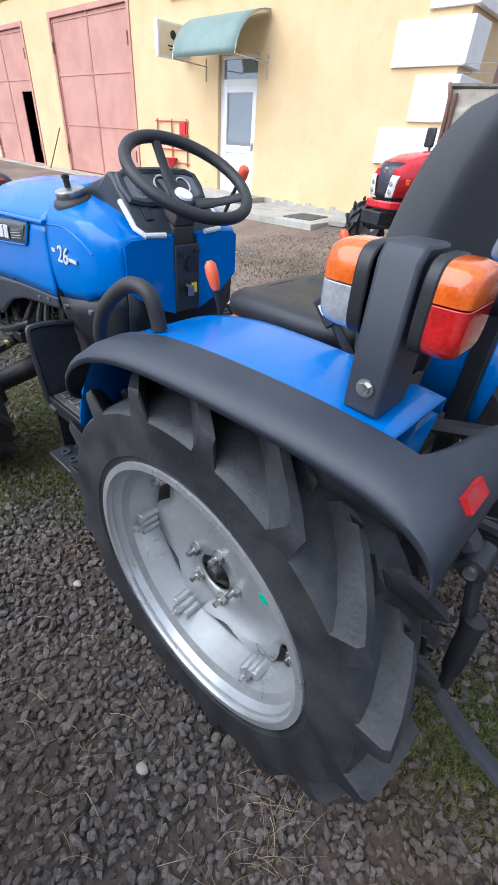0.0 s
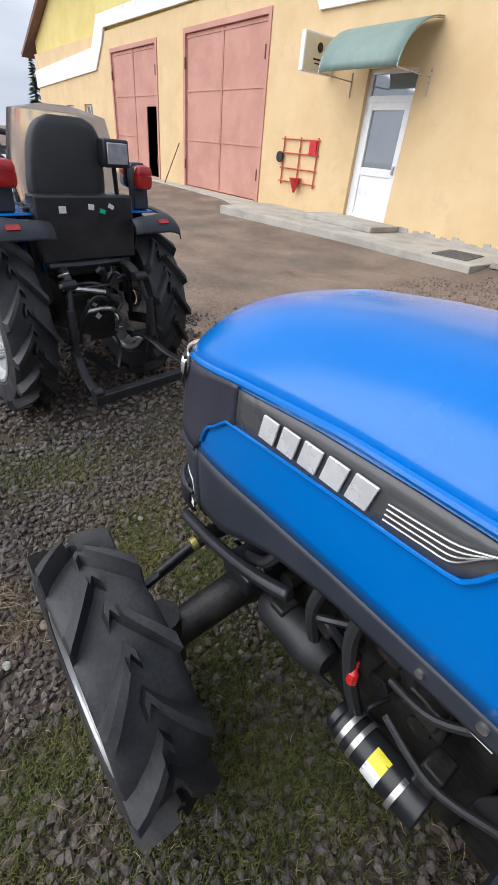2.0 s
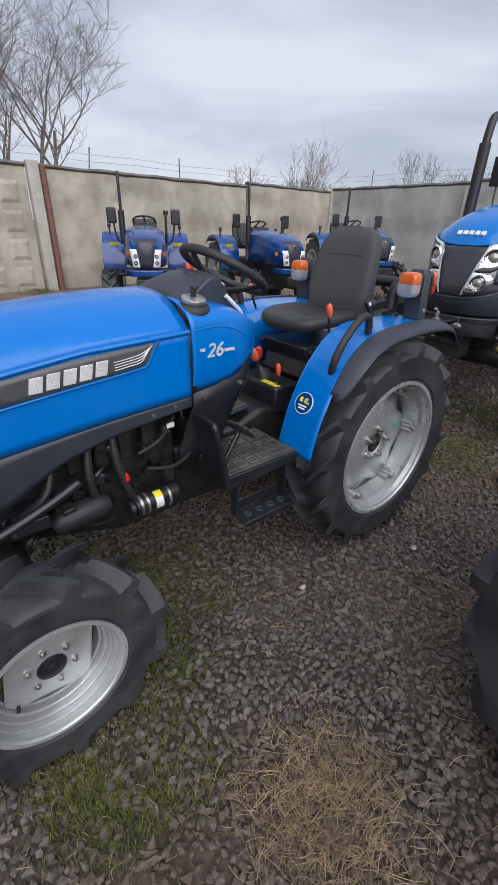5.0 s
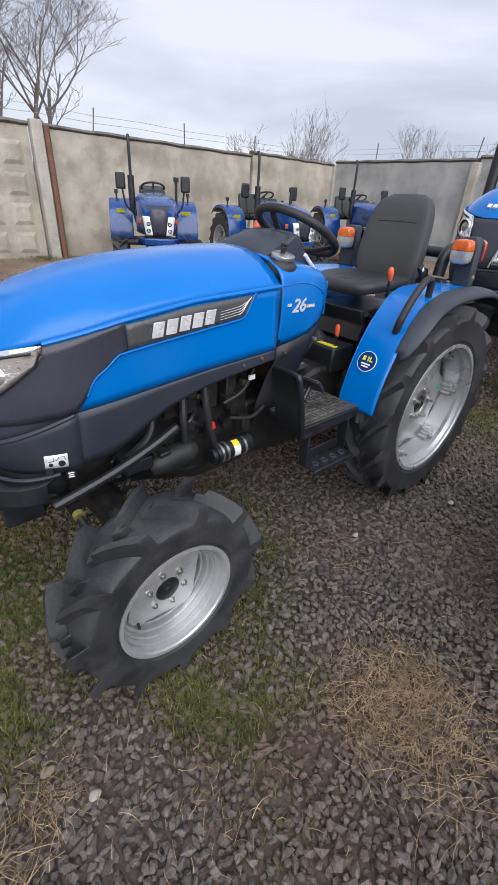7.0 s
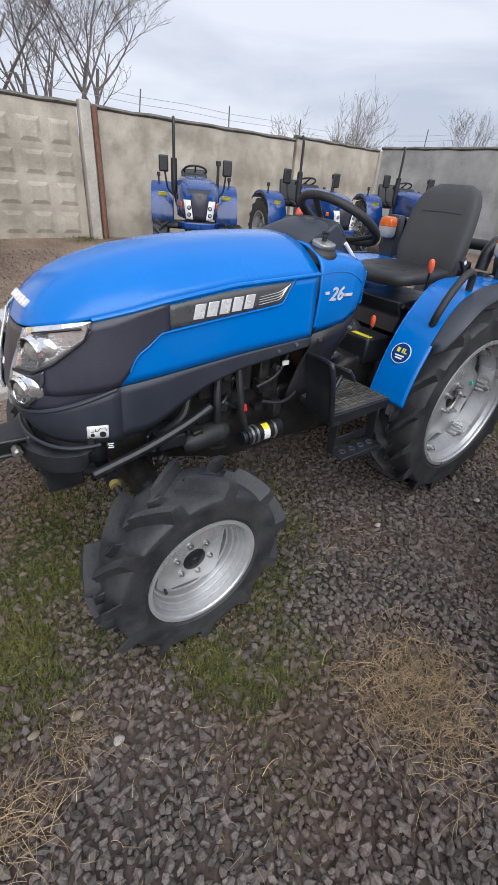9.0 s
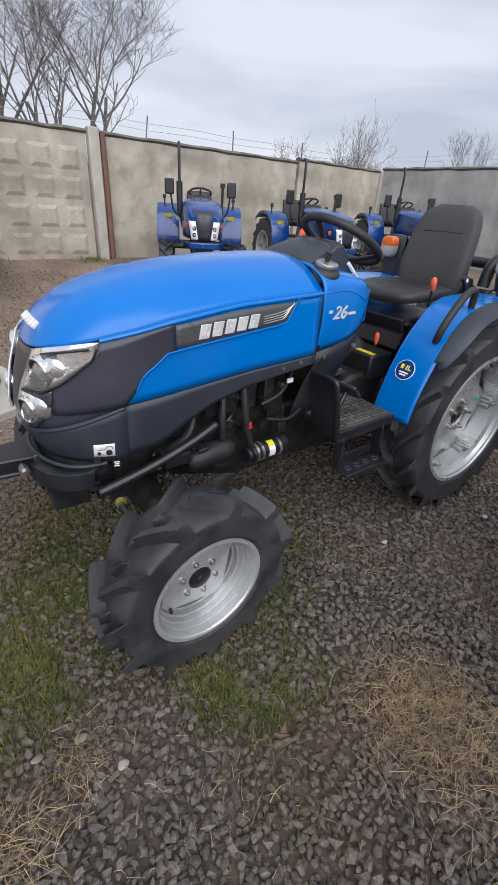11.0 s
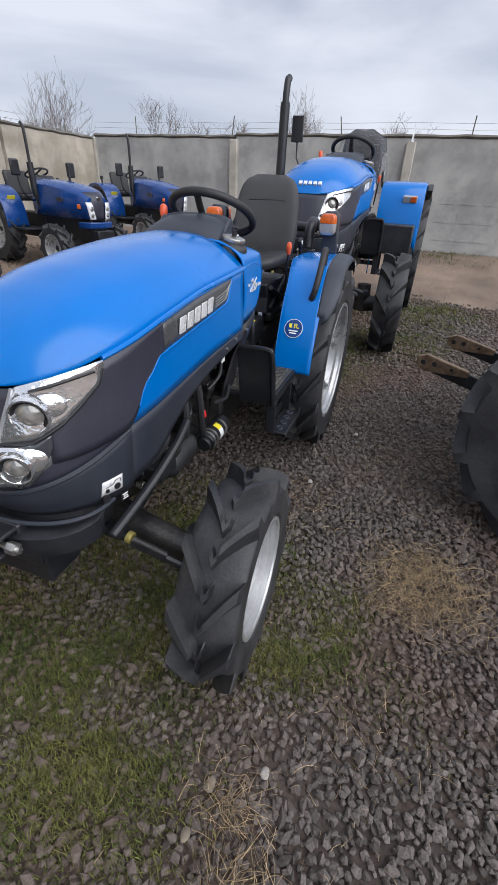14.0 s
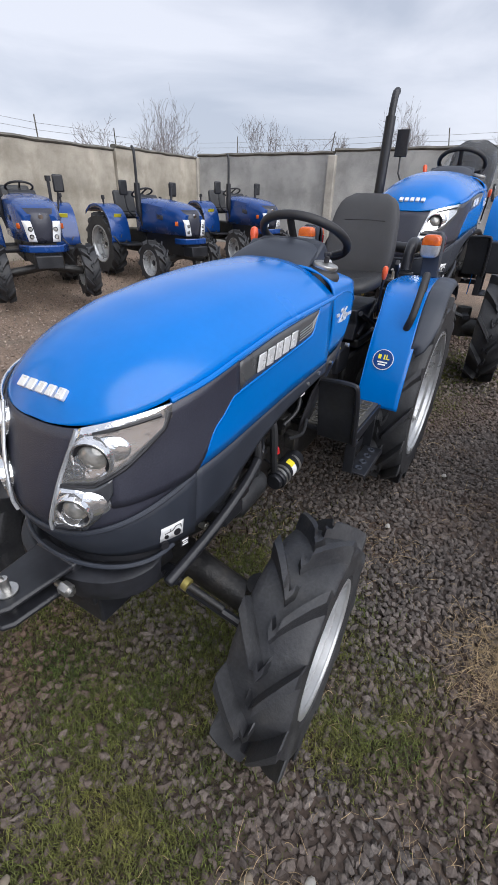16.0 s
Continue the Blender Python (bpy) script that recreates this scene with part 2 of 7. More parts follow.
def thing(name, label, category, group="", at=None):
    ob = new(name)
    if at is not None:
        ob.matrix_world = at
    return tagged(ob, label, category, group)


def joint(name, parent):
    ob = new(name)
    ob.parent = parent
    return ob


def B():
    return bmesh.new()


def smoothstep(a, b, x):
    t = min(1, max(0, (x - a) / (b - a)))
    return t * t * (3 - 2 * t)


def ramp(x, *pts):
    """Piecewise linear through pts (x, value)."""
    if x <= pts[0][0]:
        return pts[0][1]
    for (a, u), (b, v) in zip(pts, pts[1:]):
        if x <= b:
            return u + (v - u) * (x - a) / (b - a)
    return pts[-1][1]


def pad(bm, rings):
    """A closed cushion through rings of points."""
    vs = grid(bm, rings, True)
    bm.faces.new(vs[0])
    bm.faces.new(vs[-1])


def rounded(a, b, n, power=3.2):
    """A rounded rectangle of half sizes a and b."""
    out = []
    for k in range(n):
        t = 2 * math.pi * k / n
        c, d = math.cos(t), math.sin(t)
        out.append((a * math.copysign(abs(c) ** (2 / power), c), b * math.copysign(abs(d) ** (2 / power), d)))
    return out


# ---- wheels ----
def tyre_mesh(centre, R, half, rim, lugs, side, lug_w, lug_h, sweep):
    """Farm tyre in one moulded skin: sidewalls, crown and two staggered rows of slanting tread bars."""
    bm = B()
    base = R - lug_h
    pitch = 2 * math.pi / lugs
    deep = base - rim
    # rows across the tyre: share of the half width, radius between bars, radius on a bar, which rows of bars stand there
    rows = [(-0.80, rim, 0, 0), (-0.93, rim + 0.010, 0, 0), (-0.955, rim + deep * 0.16, 0, 0), (-0.985, rim + deep * 0.18, 0, 0), (-1.0, rim + deep * 0.45, 0, 0), (-1.0, rim + deep * 0.60, 0, 0),
            (-1.02, rim + deep * 0.70, R - 0.046, -1), (-1.03, base - 0.018, R - 0.020, -1), (-0.985, base - 0.012, R - 0.008, -1), (-0.75, base - 0.005, R - 0.004, -1), (-0.40, base - 0.001, R - 0.001, -1), (-0.17, base, R, -1), (-0.12, base, R, 2),
            (0.0, base, R, 2), (0.12, base, R, 2), (0.17, base, R, 1), (0.40, base - 0.001, R - 0.001, 1), (0.75, base - 0.005, R - 0.004, 1), (0.985, base - 0.012, R - 0.008, 1), (1.03, base - 0.018, R - 0.020, 1),
            (1.02, rim + deep * 0.70, R - 0.046, 1), (1.0, rim + deep * 0.60, 0, 0), (1.0, rim + deep * 0.45, 0, 0), (0.985, rim + deep * 0.18, 0, 0), (0.955, rim + deep * 0.16, 0, 0), (0.93, rim + 0.010, 0, 0), (0.80, rim, 0, 0)]
    out = []
    for f, low, top, where in rows:
        a0 = -sweep * abs(f) ** 0.85 if abs(f) < 1 else -sweep
        w = lug_w * (0.85 + 0.35 * abs(f)) / R / pitch
        flank = 0.42 * w
        ring = []
        for i in range(lugs):
            for s in (-1, 1):
                mid = i + (0.5 if s > 0 else 0.0)
                bar = where == s or where == 2
                reach = 0.55 if where == 2 else 1.0
                for off, up in ((-0.5 * w - flank, 0), (-0.5 * w, 1), (0.5 * w, 1), (0.5 * w + flank, 0)):
                    r = (top * reach + low * (1 - reach)) if bar and up else low
                    a = a0 + (mid + off) * pitch
                    ring.append((centre[0] + r * math.cos(a), centre[1] + f * half, centre[2] + r * math.sin(a)))
        out.append(ring)
    grid(bm, out, True)
    return bm


def rear_wheel(parent, y, side, R=0.52, rim=0.328, half=0.112, silver=SILVER, centre_mat=None, x=0.0):
    w = joint("rear_wheel", parent)
    c = (x, y, R - 0.012)
    part("tyre", tyre_mesh(c, R, half, rim + 0.006, 16, side, 0.029, 0.048, -0.36), RUBBER, w)
    bm = B()
    lathe(bm, [(half * 0.84, rim - 0.012), (half * 0.97, rim - 0.002), (half * 0.97, rim + 0.014), (half * 0.88, rim + 0.016), (half * 0.82, rim - 0.006), (half * 0.62, rim - 0.012),
               (half * 0.50, rim - 0.030), (half * 0.20, rim - 0.036), (-half * 0.2, rim - 0.048), (-half * 0.7, rim - 0.020), (-half * 0.97, rim + 0.012)], c, 64, side)
    part("rim", bm, silver, w, thick=0.004)
    disc_y = 0.004
    bm = B()
    rings = []
    for r0 in (0.052, 0.10, 0.16, 0.205):
        rings.append([(c[0] + r0 * math.cos(a), c[1] + side * (disc_y - 0.010 * (r0 > 0.18) + 0.008 * (r0 < 0.11)), c[2] + r0 * math.sin(a)) for a in [2 * math.pi * k / 60 for k in range(60)]])
    rings.append([(c[0] + rr * math.cos(a), c[1] + side * (disc_y - 0.018), c[2] + rr * math.sin(a)) for k in range(60) for a in [2 * math.pi * k / 60] for rr in [0.225 + 0.058 * (0.5 + 0.5 * math.cos(6 * a + 0.5)) ** 0.7]])
    grid(bm, rings, True)
    part("wheel_disc", bm, centre_mat or silver, w, thick=0.008)
    for k in range(6):
        a = 2 * math.pi * k / 6 - 0.083
        u, t = Vector((math.cos(a), 0, math.sin(a))), Vector((-math.sin(a), 0, math.cos(a)))
        o = Vector(c)
        bm = B()
        outer = rim - 0.052
        for e, rr, yy in ((-1, 0.015, 0.040), (0, 0.013, 0.046), (1, 0.015, 0.040)):
            p = o + u * outer + t * e * 0.023
            rod(bm, p + Vector((0, -side * 0.025, 0)), p + Vector((0, side * yy, 0)), rr, rr * 0.86, 10)
        box(bm, o + u * (outer + 0.014) + Vector((0, side * 0.004, 0)), (0.028, 0.056, 0.066), (0, -math.degrees(a), 0))
        part("rim_clamp", bm, silver, w, bevel=0.002)
        bm = B()
        q = o + u * (outer - 0.004) + Vector((0, side * 0.040, 0))
        rod(bm, q, q + Vector((0, side * 0.016, 0)), 0.015, seg=6)
        rod(bm, q, q + Vector((0, side * 0.028, 0)), 0.008)
        part("clamp_bolt", bm, STEEL, w)
    bm = B()
    lathe(bm, [(0.020, 0.001), (0.022, 0.018), (0.012, 0.024), (-0.002, 0.050), (-0.03, 0.052)], c, 32, side)
    part("axle_stub", bm, GREASE, w)
    for k in range(5):
        a = 2 * math.pi * k / 5 + 0.5
        q = Vector((c[0] + 0.075 * math.cos(a), c[1] + side * 0.010, c[2] + 0.075 * math.sin(a)))
        bm = B()
        rod(bm, q, q + Vector((0, side * 0.016, 0)), 0.015, seg=6)
        rod(bm, q, q + Vector((0, side * 0.034, 0)), 0.0075)
        rod(bm, q, q + Vector((0, side * 0.004, 0)), 0.019)
        part("wheel_nut", bm, STEEL, w)
    # Holes drawn as thin black discs, their inner shade given by the colour.
    for k in range(4):
        a = 2 * math.pi * k / 4 + 0.25
        q = Vector((c[0] + 0.135 * math.cos(a), c[1] + side * 0.004, c[2] + 0.135 * math.sin(a)))
        bm = B()
        rod(bm, q, q + Vector((0, side * 0.002, 0)), 0.007)
        part("disc_hole", bm, INK, w)
    return w


def front_wheel(parent, centre, side, R=0.342, rim=0.184, half=0.089, steer=0.0, silver=SILVER, centre_mat=None, lugs=11):
    w = joint("front_wheel", parent)
    c = (0, 0, 0)
    part("tyre", tyre_mesh(c, R, half, rim + 0.004, lugs, side, 0.028, 0.044, -0.40), RUBBER, w)
    bm = B()
    steps = [(0.86, -0.008), (0.95, 0), (0.95, 0.011), (0.86, 0.012)]
    for f, drop in ((0.83, 0.003), (0.60, 0.011), (0.36, 0.019), (0.12, 0.027)):
        steps += [(f, -drop + 0.0015), (f - 0.01, -drop), (f - 0.12, -drop - 0.0005), (f - 0.21, -drop - 0.0010), (f - 0.22, -drop - 0.002)]
    steps += [(-0.14, -0.036), (-0.50, -0.036), (-0.70, -0.010), (-0.95, 0.010)]
    lathe(bm, [(half * f, rim + dr) for f, dr in steps], c, 56, side)
    part("rim", bm, silver, w, thick=0.004)
    # wheel disc: a pressed plate with four straight cuts
    bm = B()
    rings = []
    for r0, o in ((0.020, 0.016), (0.044, 0.016), (0.060, 0.011), (0.085, 0.010), (0.104, 0.006)):
        rings.append([(r0 * math.cos(a), side * o, r0 * math.sin(a)) for a in [2 * math.pi * k / 64 for k in range(64)]])
    for o, grow in ((0.000, 1.0), (-0.010, 1.01)):
        rings.append([(grow * rr * math.cos(a), side * o, grow * rr * math.sin(a)) for k in range(64) for a in [2 * math.pi * k / 64] for rr in [min(rim - 0.034, (rim - 0.066) / max(abs(math.cos(a - 0.16)), abs(math.sin(a - 0.16))))]])
    grid(bm, rings, True)
    part("wheel_disc", bm, silver, w, thick=0.006)
    bm = B()
    lathe(bm, [(0.025, 0.001), (0.025, 0.010), (0.021, 0.012), (0.021, 0.035), (0.018, 0.041), (0.004, 0.042)], c, 28, side)
    part("hub_cap", bm, centre_mat or BLACK, w)
    for k in range(6):
        a = 2 * math.pi * k / 6 + 0.3
        q = Vector((0.064 * math.cos(a), side * 0.010, 0.064 * math.sin(a)))
        bm = B()
        rod(bm, q, q + Vector((0, side * 0.009, 0)), 0.010, seg=6)
        rod(bm, q, q + Vector((0, side * 0.015, 0)), 0.005)
        part("wheel_nut", bm, STEEL, w)
    bm = B()
    q = Vector(((rim - 0.046) * 0.75, side * 0.004, -(rim - 0.046) * 0.66))
    rod(bm, q, q + Vector((0.003, side * 0.016, -0.003)), 0.0050)
    part("valve", bm, INK, w)
    w.matrix_local = pose(*centre, 0, 0, steer)
    return w


# ---- ground and structure ----
def ground_z(x, y):
    """Height of the yard: level among the tractors, rising a little towards the walls."""
    a = smoothstep(-3.8, -7.2, y) * ramp(x, (-8, 0.36), (4, 0.28), (11, 0.22))
    b = 0.36 * smoothstep(-4.5, -8.1, x)
    return a + b - a * b / 0.36


GRAVEL_GROUND = mat("trodden_gravel_soil", (0.138, 0.098, 0.073), (0.235, 0.173, 0.130), rough=0.92, scale=1.1, fine=55, bump=1.0, vary=0.45, stain=((0.115, 0.105, 0.088), 0.9, 0.50, 0.80))


def build_ground():
    xs = sorted({round(v, 3) for v in [*np.arange(-9, 6.01, 0.15), *np.arange(-60, -9, 6), *np.arange(7, 32, 1.5), *np.arange(34, 120, 12), -400, 600]})
    ys = sorted({round(v, 3) for v in [*np.arange(-8.4, 4.01, 0.15), *np.arange(5, 30, 3), *np.arange(-60, -8.4, 6), -400, 60, 120, 400]})
    bm = B()
    rows = []
    for y in ys:
        row = []
        for x in xs:
            near = abs(x) < 12 and abs(y) < 10
            n = 0.012 * noise.noise((x * 1.3, y * 1.3, 0)) + 0.006 * noise.noise((x * 4, y * 4, 3)) if near else 0
            row.append((x, y, ground_z(x, y) + n * (0.5 if abs(x) < 5.4 and abs(y) < 3 else 1) - 0.012))
        rows.append(row)
    grid(bm, rows)
    return tagged(part("ground", bm, GRAVEL_GROUND), "dark trodden gravel yard with mud and grass", "ground", kind="structure")


ground = build_ground()

STUCCO = mat("ochre_stucco", (0.66, 0.475, 0.255), (0.72, 0.54, 0.31), rough=0.88, scale=1.3, fine=180, bump=0.4, vary=0.05, stain=((0.45, 0.32, 0.19), 1.6, 0.58, 1.0))
STUCCO_TOP = mat("yellow_stucco", (0.66, 0.54, 0.18), (0.72, 0.60, 0.24), rough=0.88, scale=1.3, fine=180, bump=0.4, vary=0.05)
PLASTER = mat("white_plaster", (0.76, 0.74, 0.71), (0.82, 0.81, 0.78), rough=0.85, scale=3, fine=120, bump=0.3, vary=0.05, stain=((0.50, 0.46, 0.40), 4, 0.58, 0.95))
GATEPAINT = mat("faded_pink_gate_paint", (0.47, 0.225, 0.175), (0.55, 0.285, 0.225), rough=0.65, scale=1.2, fine=45, bump=0.25, vary=0.06, stain=((0.60, 0.33, 0.27), 2.2, 0.52, 0.85))
CONCRETE = mat("old_concrete", (0.34, 0.32, 0.28), (0.46, 0.43, 0.38), rough=0.9, scale=2.2, fine=70, bump=0.6, vary=0.12, stain=((0.20, 0.19, 0.17), 1.4, 0.52, 0.85))
FENCE = mat("weathered_fence_concrete", (0.27, 0.245, 0.20), (0.48, 0.435, 0.365), rough=0.92, scale=1.1, fine=60, bump=0.6, vary=0.12, stain=((0.20, 0.175, 0.13), 1.9, 0.50, 0.78))
FENCE_GREY = mat("grey_fence_concrete", (0.27, 0.27, 0.265), (0.42, 0.415, 0.40), rough=0.92, scale=1.1, fine=60, bump=0.6, vary=0.12, stain=((0.15, 0.15, 0.14), 1.7, 0.50, 0.9))
COPING = mat("mossy_dark_coping", (0.09, 0.085, 0.075), (0.16, 0.15, 0.13), rough=0.95, scale=5, fine=60, bump=0.8, vary=0.25)
RUST = mat("rusty_iron", (0.125, 0.062, 0.045), (0.19, 0.092, 0.065), rough=0.8, scale=14, fine=90, bump=0.5, vary=0.25)
PVC = mat("white_window_plastic", (0.76, 0.77, 0.78), (0.82, 0.83, 0.83), rough=0.35, scale=4, vary=0.02)
PINK = mat("pale_pink_wall", (0.66, 0.42, 0.40), (0.72, 0.48, 0.46), rough=0.88, scale=2, fine=120, bump=0.3, vary=0.05)
ROOFTIN = mat("brown_roof_tin", (0.14, 0.07, 0.055), (0.20, 0.10, 0.08), rough=0.55, scale=3, vary=0.1)
AWNING = mat("grey_green_awning_sheet", (0.16, 0.23, 0.21), (0.20, 0.28, 0.25), rough=0.5, scale=4, vary=0.06)
# Pane glass: pale part-metallic base puts reflected sky into the colour.
WINGLASS = mat("window_pane", (0.34, 0.37, 0.40), (0.38, 0.41, 0.44), rough=0.04, metal=0.55, spec=0.9, vary=0.02, rvary=0.02, scale=1)
# Near-black for the garage's inner faces: indoor shade put into the colour.
DARKIN = mat("interior_shade", (0.02, 0.019, 0.018), rough=0.9)

WALL_Y = -7.26


def wall_with_holes(name, material, x0, x1, z0, z1, holes, y, depth, label):
    """A wall along x, its face at y, with rectangular openings through it."""
    xs = sorted({x0, x1, *[h[0] for h in holes], *[h[1] for h in holes]})
    zs = sorted({z0, z1, *[h[2] for h in holes], *[h[3] for h in holes]})
    bm = B()
    for a, b in zip(xs, xs[1:]):
        for c, d in zip(zs, zs[1:]):
            mx, mz = (a + b) / 2, (c + d) / 2
            if not any(h[0] < mx < h[1] and h[2] < mz < h[3] for h in holes):
                box(bm, (mx, y - depth / 2, mz), (b - a, depth, d - c))
    bmesh.ops.remove_doubles(bm, verts=bm.verts, dist=0.0005)
    seen = {}
    for f in bm.faces:
        seen.setdefault(tuple(round(v, 3) for v in f.calc_center_median()), []).append(f)
    bmesh.ops.delete(bm, geom=[f for fs in seen.values() if len(fs) > 1 for f in fs], context="FACES")
    return tagged(part(name, bm, material, flat=True), label, "wall", kind="structure")


GATES = [(11.44, 15.52, 0.22, 3.99), (17.25, 21.15, 0.18, 3.95)]
DOOR = (7.16, 8.31, 0.35, 2.785)
WINS = [(23.6, 24.6, 0.40, 2.38), (26.1, 27.1, 0.40, 2.36), (28.6, 29.6, 0.40, 2.34)]
build_wall = wall_with_holes("wall_building", STUCCO, 3.10, 31.5, -0.3, 4.45, GATES + [DOOR] + WINS, WALL_Y, 0.35, "ochre stucco wall of a garage building")
bm = B()
box(bm, (3.28, WALL_Y - 0.95, 2.0), (0.35, 1.2, 4.6))
tagged(part("wall_gable", bm, STUCCO, flat=True), "ochre stucco end wall of the garage building", "wall", kind="structure")
bm = B()
prism(bm, [(3.1, 4.35), (31.5, 4.35), (31.5, 4.95), (28.0, 6.25), (3.1, 6.25)], 1, WALL_Y - 0.43, WALL_Y - 0.13)
tagged(part("wall_upper", bm, STUCCO_TOP, flat=True), "yellow stucco upper storey of the garage building", "wall", kind="structure")
bm = B()
prism(bm, [(3.1, 3.66), (9.85, 3.74), (10.35, 4.45), (21.5, 4.55), (21.8, 4.15), (22.6, 3.42), (31.6, 3.1), (31.6, 3.8), (22.9, 4.1), (22.1, 4.95), (10.1, 4.85), (9.5, 4.38), (3.1, 4.3)], 1, WALL_Y - 0.02, WALL_Y + 0.06)
tagged(part("trim", bm, PLASTER, flat=True), "white plaster cornice band stepping over the gates", "trim", kind="structure")
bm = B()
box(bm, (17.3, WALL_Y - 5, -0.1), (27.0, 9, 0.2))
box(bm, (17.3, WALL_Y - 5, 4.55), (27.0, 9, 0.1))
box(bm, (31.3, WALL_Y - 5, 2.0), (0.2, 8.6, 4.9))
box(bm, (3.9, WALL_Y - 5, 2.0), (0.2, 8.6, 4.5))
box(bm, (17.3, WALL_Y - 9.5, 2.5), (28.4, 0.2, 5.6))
tagged(part("wall_back", bm, DARKIN, flat=True), "inside of the garage, coloured near-black for its shade", "wall", kind="structure")
bm = B()
prism(bm, [(33.1, 4.42), (33.1, 4.56), (28.1, 6.42), (2.8, 6.42), (2.8, 6.26), (28.0, 6.26)], 1, WALL_Y - 10.7, WALL_Y + 0.25)
tagged(part("roof", bm, ROOFTIN, flat=True), "brown tin roof of the garage building", "roof", kind="structure")

# quoins at the corner
QUOINS = [(2.99, 4.20, 3.75, 4.27), (2.99, 3.74, 3.09, 3.65), (2.99, 4.20, 2.45, 2.99), (2.99, 3.72, 1.77, 2.35), (2.99, 4.20, 1.17, 1.69), (2.99, 3.67, 0.42, 1.02)]
for k, (a, b, c, d) in enumerate(QUOINS):
    bm = B()
    box(bm, ((a + b) / 2, WALL_Y + 0.0, (c + d) / 2), (b - a, 0.10, d - c))
    box(bm, (3.04, WALL_Y - 0.30 - 0.25 * (k % 2), (c + d) / 2), (0.10, 0.5 + 0.5 * (k % 2), d - c))
    q = part("quoin", bm, PLASTER, build_wall, bevel=0.006)


def gate(rect, wicket, label, index):
    x0, x1, z0, z1 = rect
    g = tagged(thing("door_%d" % index, label, "gate"), kind="structure")
    bm = B()
    for a, b, c, d in ((x0, x0 + 0.12, z0, z1), (x1 - 0.12, x1, z0, z1), (x0 + 0.12, x1 - 0.12, z1 - 0.12, z1)):
        box(bm, ((a + b) / 2, WALL_Y - 0.02, (c + d) / 2), (b - a, 0.10, d - c))
    part("gate_frame", bm, GATEPAINT, g, bevel=0.006)
    mid = (x0 + x1) / 2
    for s, (a, b) in enumerate(((x0 + 0.13, mid - 0.006), (mid + 0.006, x1 - 0.13))):
        holes = [wicket] if wicket and a < wicket[0] < b else []
        xs = sorted({a, b, *[h[0] for h in holes], *[h[1] for h in holes]})
        zs = sorted({z0 + 0.02, z1 - 0.13, *[h[2] for h in holes], *[h[3] for h in holes]})
        bm = B()
        for p, q in zip(xs, xs[1:]):
            for r, t in zip(zs, zs[1:]):
                if not any(h[0] <= (p + q) / 2 <= h[1] and h[2] <= (r + t) / 2 <= h[3] for h in holes):
                    box(bm, ((p + q) / 2, WALL_Y - 0.05, (r + t) / 2), (q - p, 0.03, t - r))
        leaf = part("gate_leaf", bm, GATEPAINT, g, flat=True)
        for k in range(4):
            zz = z0 + 0.05 + k * (z1 - z0 - 0.25) / 3
            if holes and k in (0, 1):
                continue
            bm = B()
            box(bm, ((a + b) / 2, WALL_Y - 0.028, zz), (b - a - 0.02, 0.018, 0.035))
            part("gate_batten", bm, GATEPAINT, leaf, bevel=0.003)
        for xx in (a + 0.02, b - 0.02):
            bm = B()
            box(bm, (xx, WALL_Y - 0.026, (z0 + z1) / 2), (0.04, 0.02, z1 - z0 - 0.2))
            part("gate_stile", bm, GATEPAINT, leaf, bevel=0.003)
        for zz in (z0 + 0.6, z1 - 0.75):
            bm = B()
            xx = a - 0.01 if s == 0 else b + 0.01
            rod(bm, (xx, WALL_Y + 0.03, zz - 0.13), (xx, WALL_Y + 0.03, zz + 0.13), 0.022)
            part("hinge", bm, RUST, leaf)
    return g


gate(GATES[0], None, "faded pink double steel garage gate, shut", 1)
gate(GATES[1], (17.42, 18.27, 0.26, 2.28), "faded pink steel garage gate with an open wicket door", 2)


def pane_unit(name, rect, bars, label, category, solid_below=0.0, glass=WINGLASS, y=WALL_Y - 0.12):
    x0, x1, z0, z1 = rect
    w = tagged(thing(name, label, category), kind="structure")
    bm = B()
    t = 0.07
    for a, b, c, d in ((x0, x0 + t, z0, z1), (x1 - t, x1, z0, z1), (x0 + t, x1 - t, z1 - t, z1), (x0 + t, x1 - t, z0, z0 + t), *bars):
        box(bm, ((a + b) / 2, y, (c + d) / 2), (b - a, 0.07, d - c))
    part("frame", bm, PVC, w, bevel=0.005)
    bm = B()
    box(bm, ((x0 + x1) / 2, y - 0.01, (z0 + z1) / 2 + solid_below / 2), (x1 - x0 - 0.1, 0.012, z1 - z0 - 0.1 - solid_below))
    part("pane", bm, glass, w, flat=True)
    if solid_below:
        bm = B()
        box(bm, ((x0 + x1) / 2, y - 0.005, z0 + solid_below / 2 + 0.02), (x1 - x0 - 0.12, 0.03, solid_below))
        part("lower_panel", bm, PVC, w, bevel=0.004)
    return w


d0, d1 = DOOR[0], DOOR[1]
entry = pane_unit("door_3", DOOR, [(d0 + 0.07, d1 - 0.07, 2.30, 2.40), (d0 + 0.07, d0 + 0.19, 0.42, 2.30), (d1 - 0.19, d1 - 0.07, 0.42, 2.30), (d0 + 0.19, d1 - 0.19, 1.12, 1.26), (d0 + 0.19, d1 - 0.19, 2.18, 2.30)], "white plastic entrance door with glass and a dark transom", "door", 0.80)
bm = B()
box(bm, (d0 + 0.13, WALL_Y - 0.06, 1.25), (0.03, 0.05, 0.14))
part("door_handle", bm, STEEL, entry, bevel=0.004)
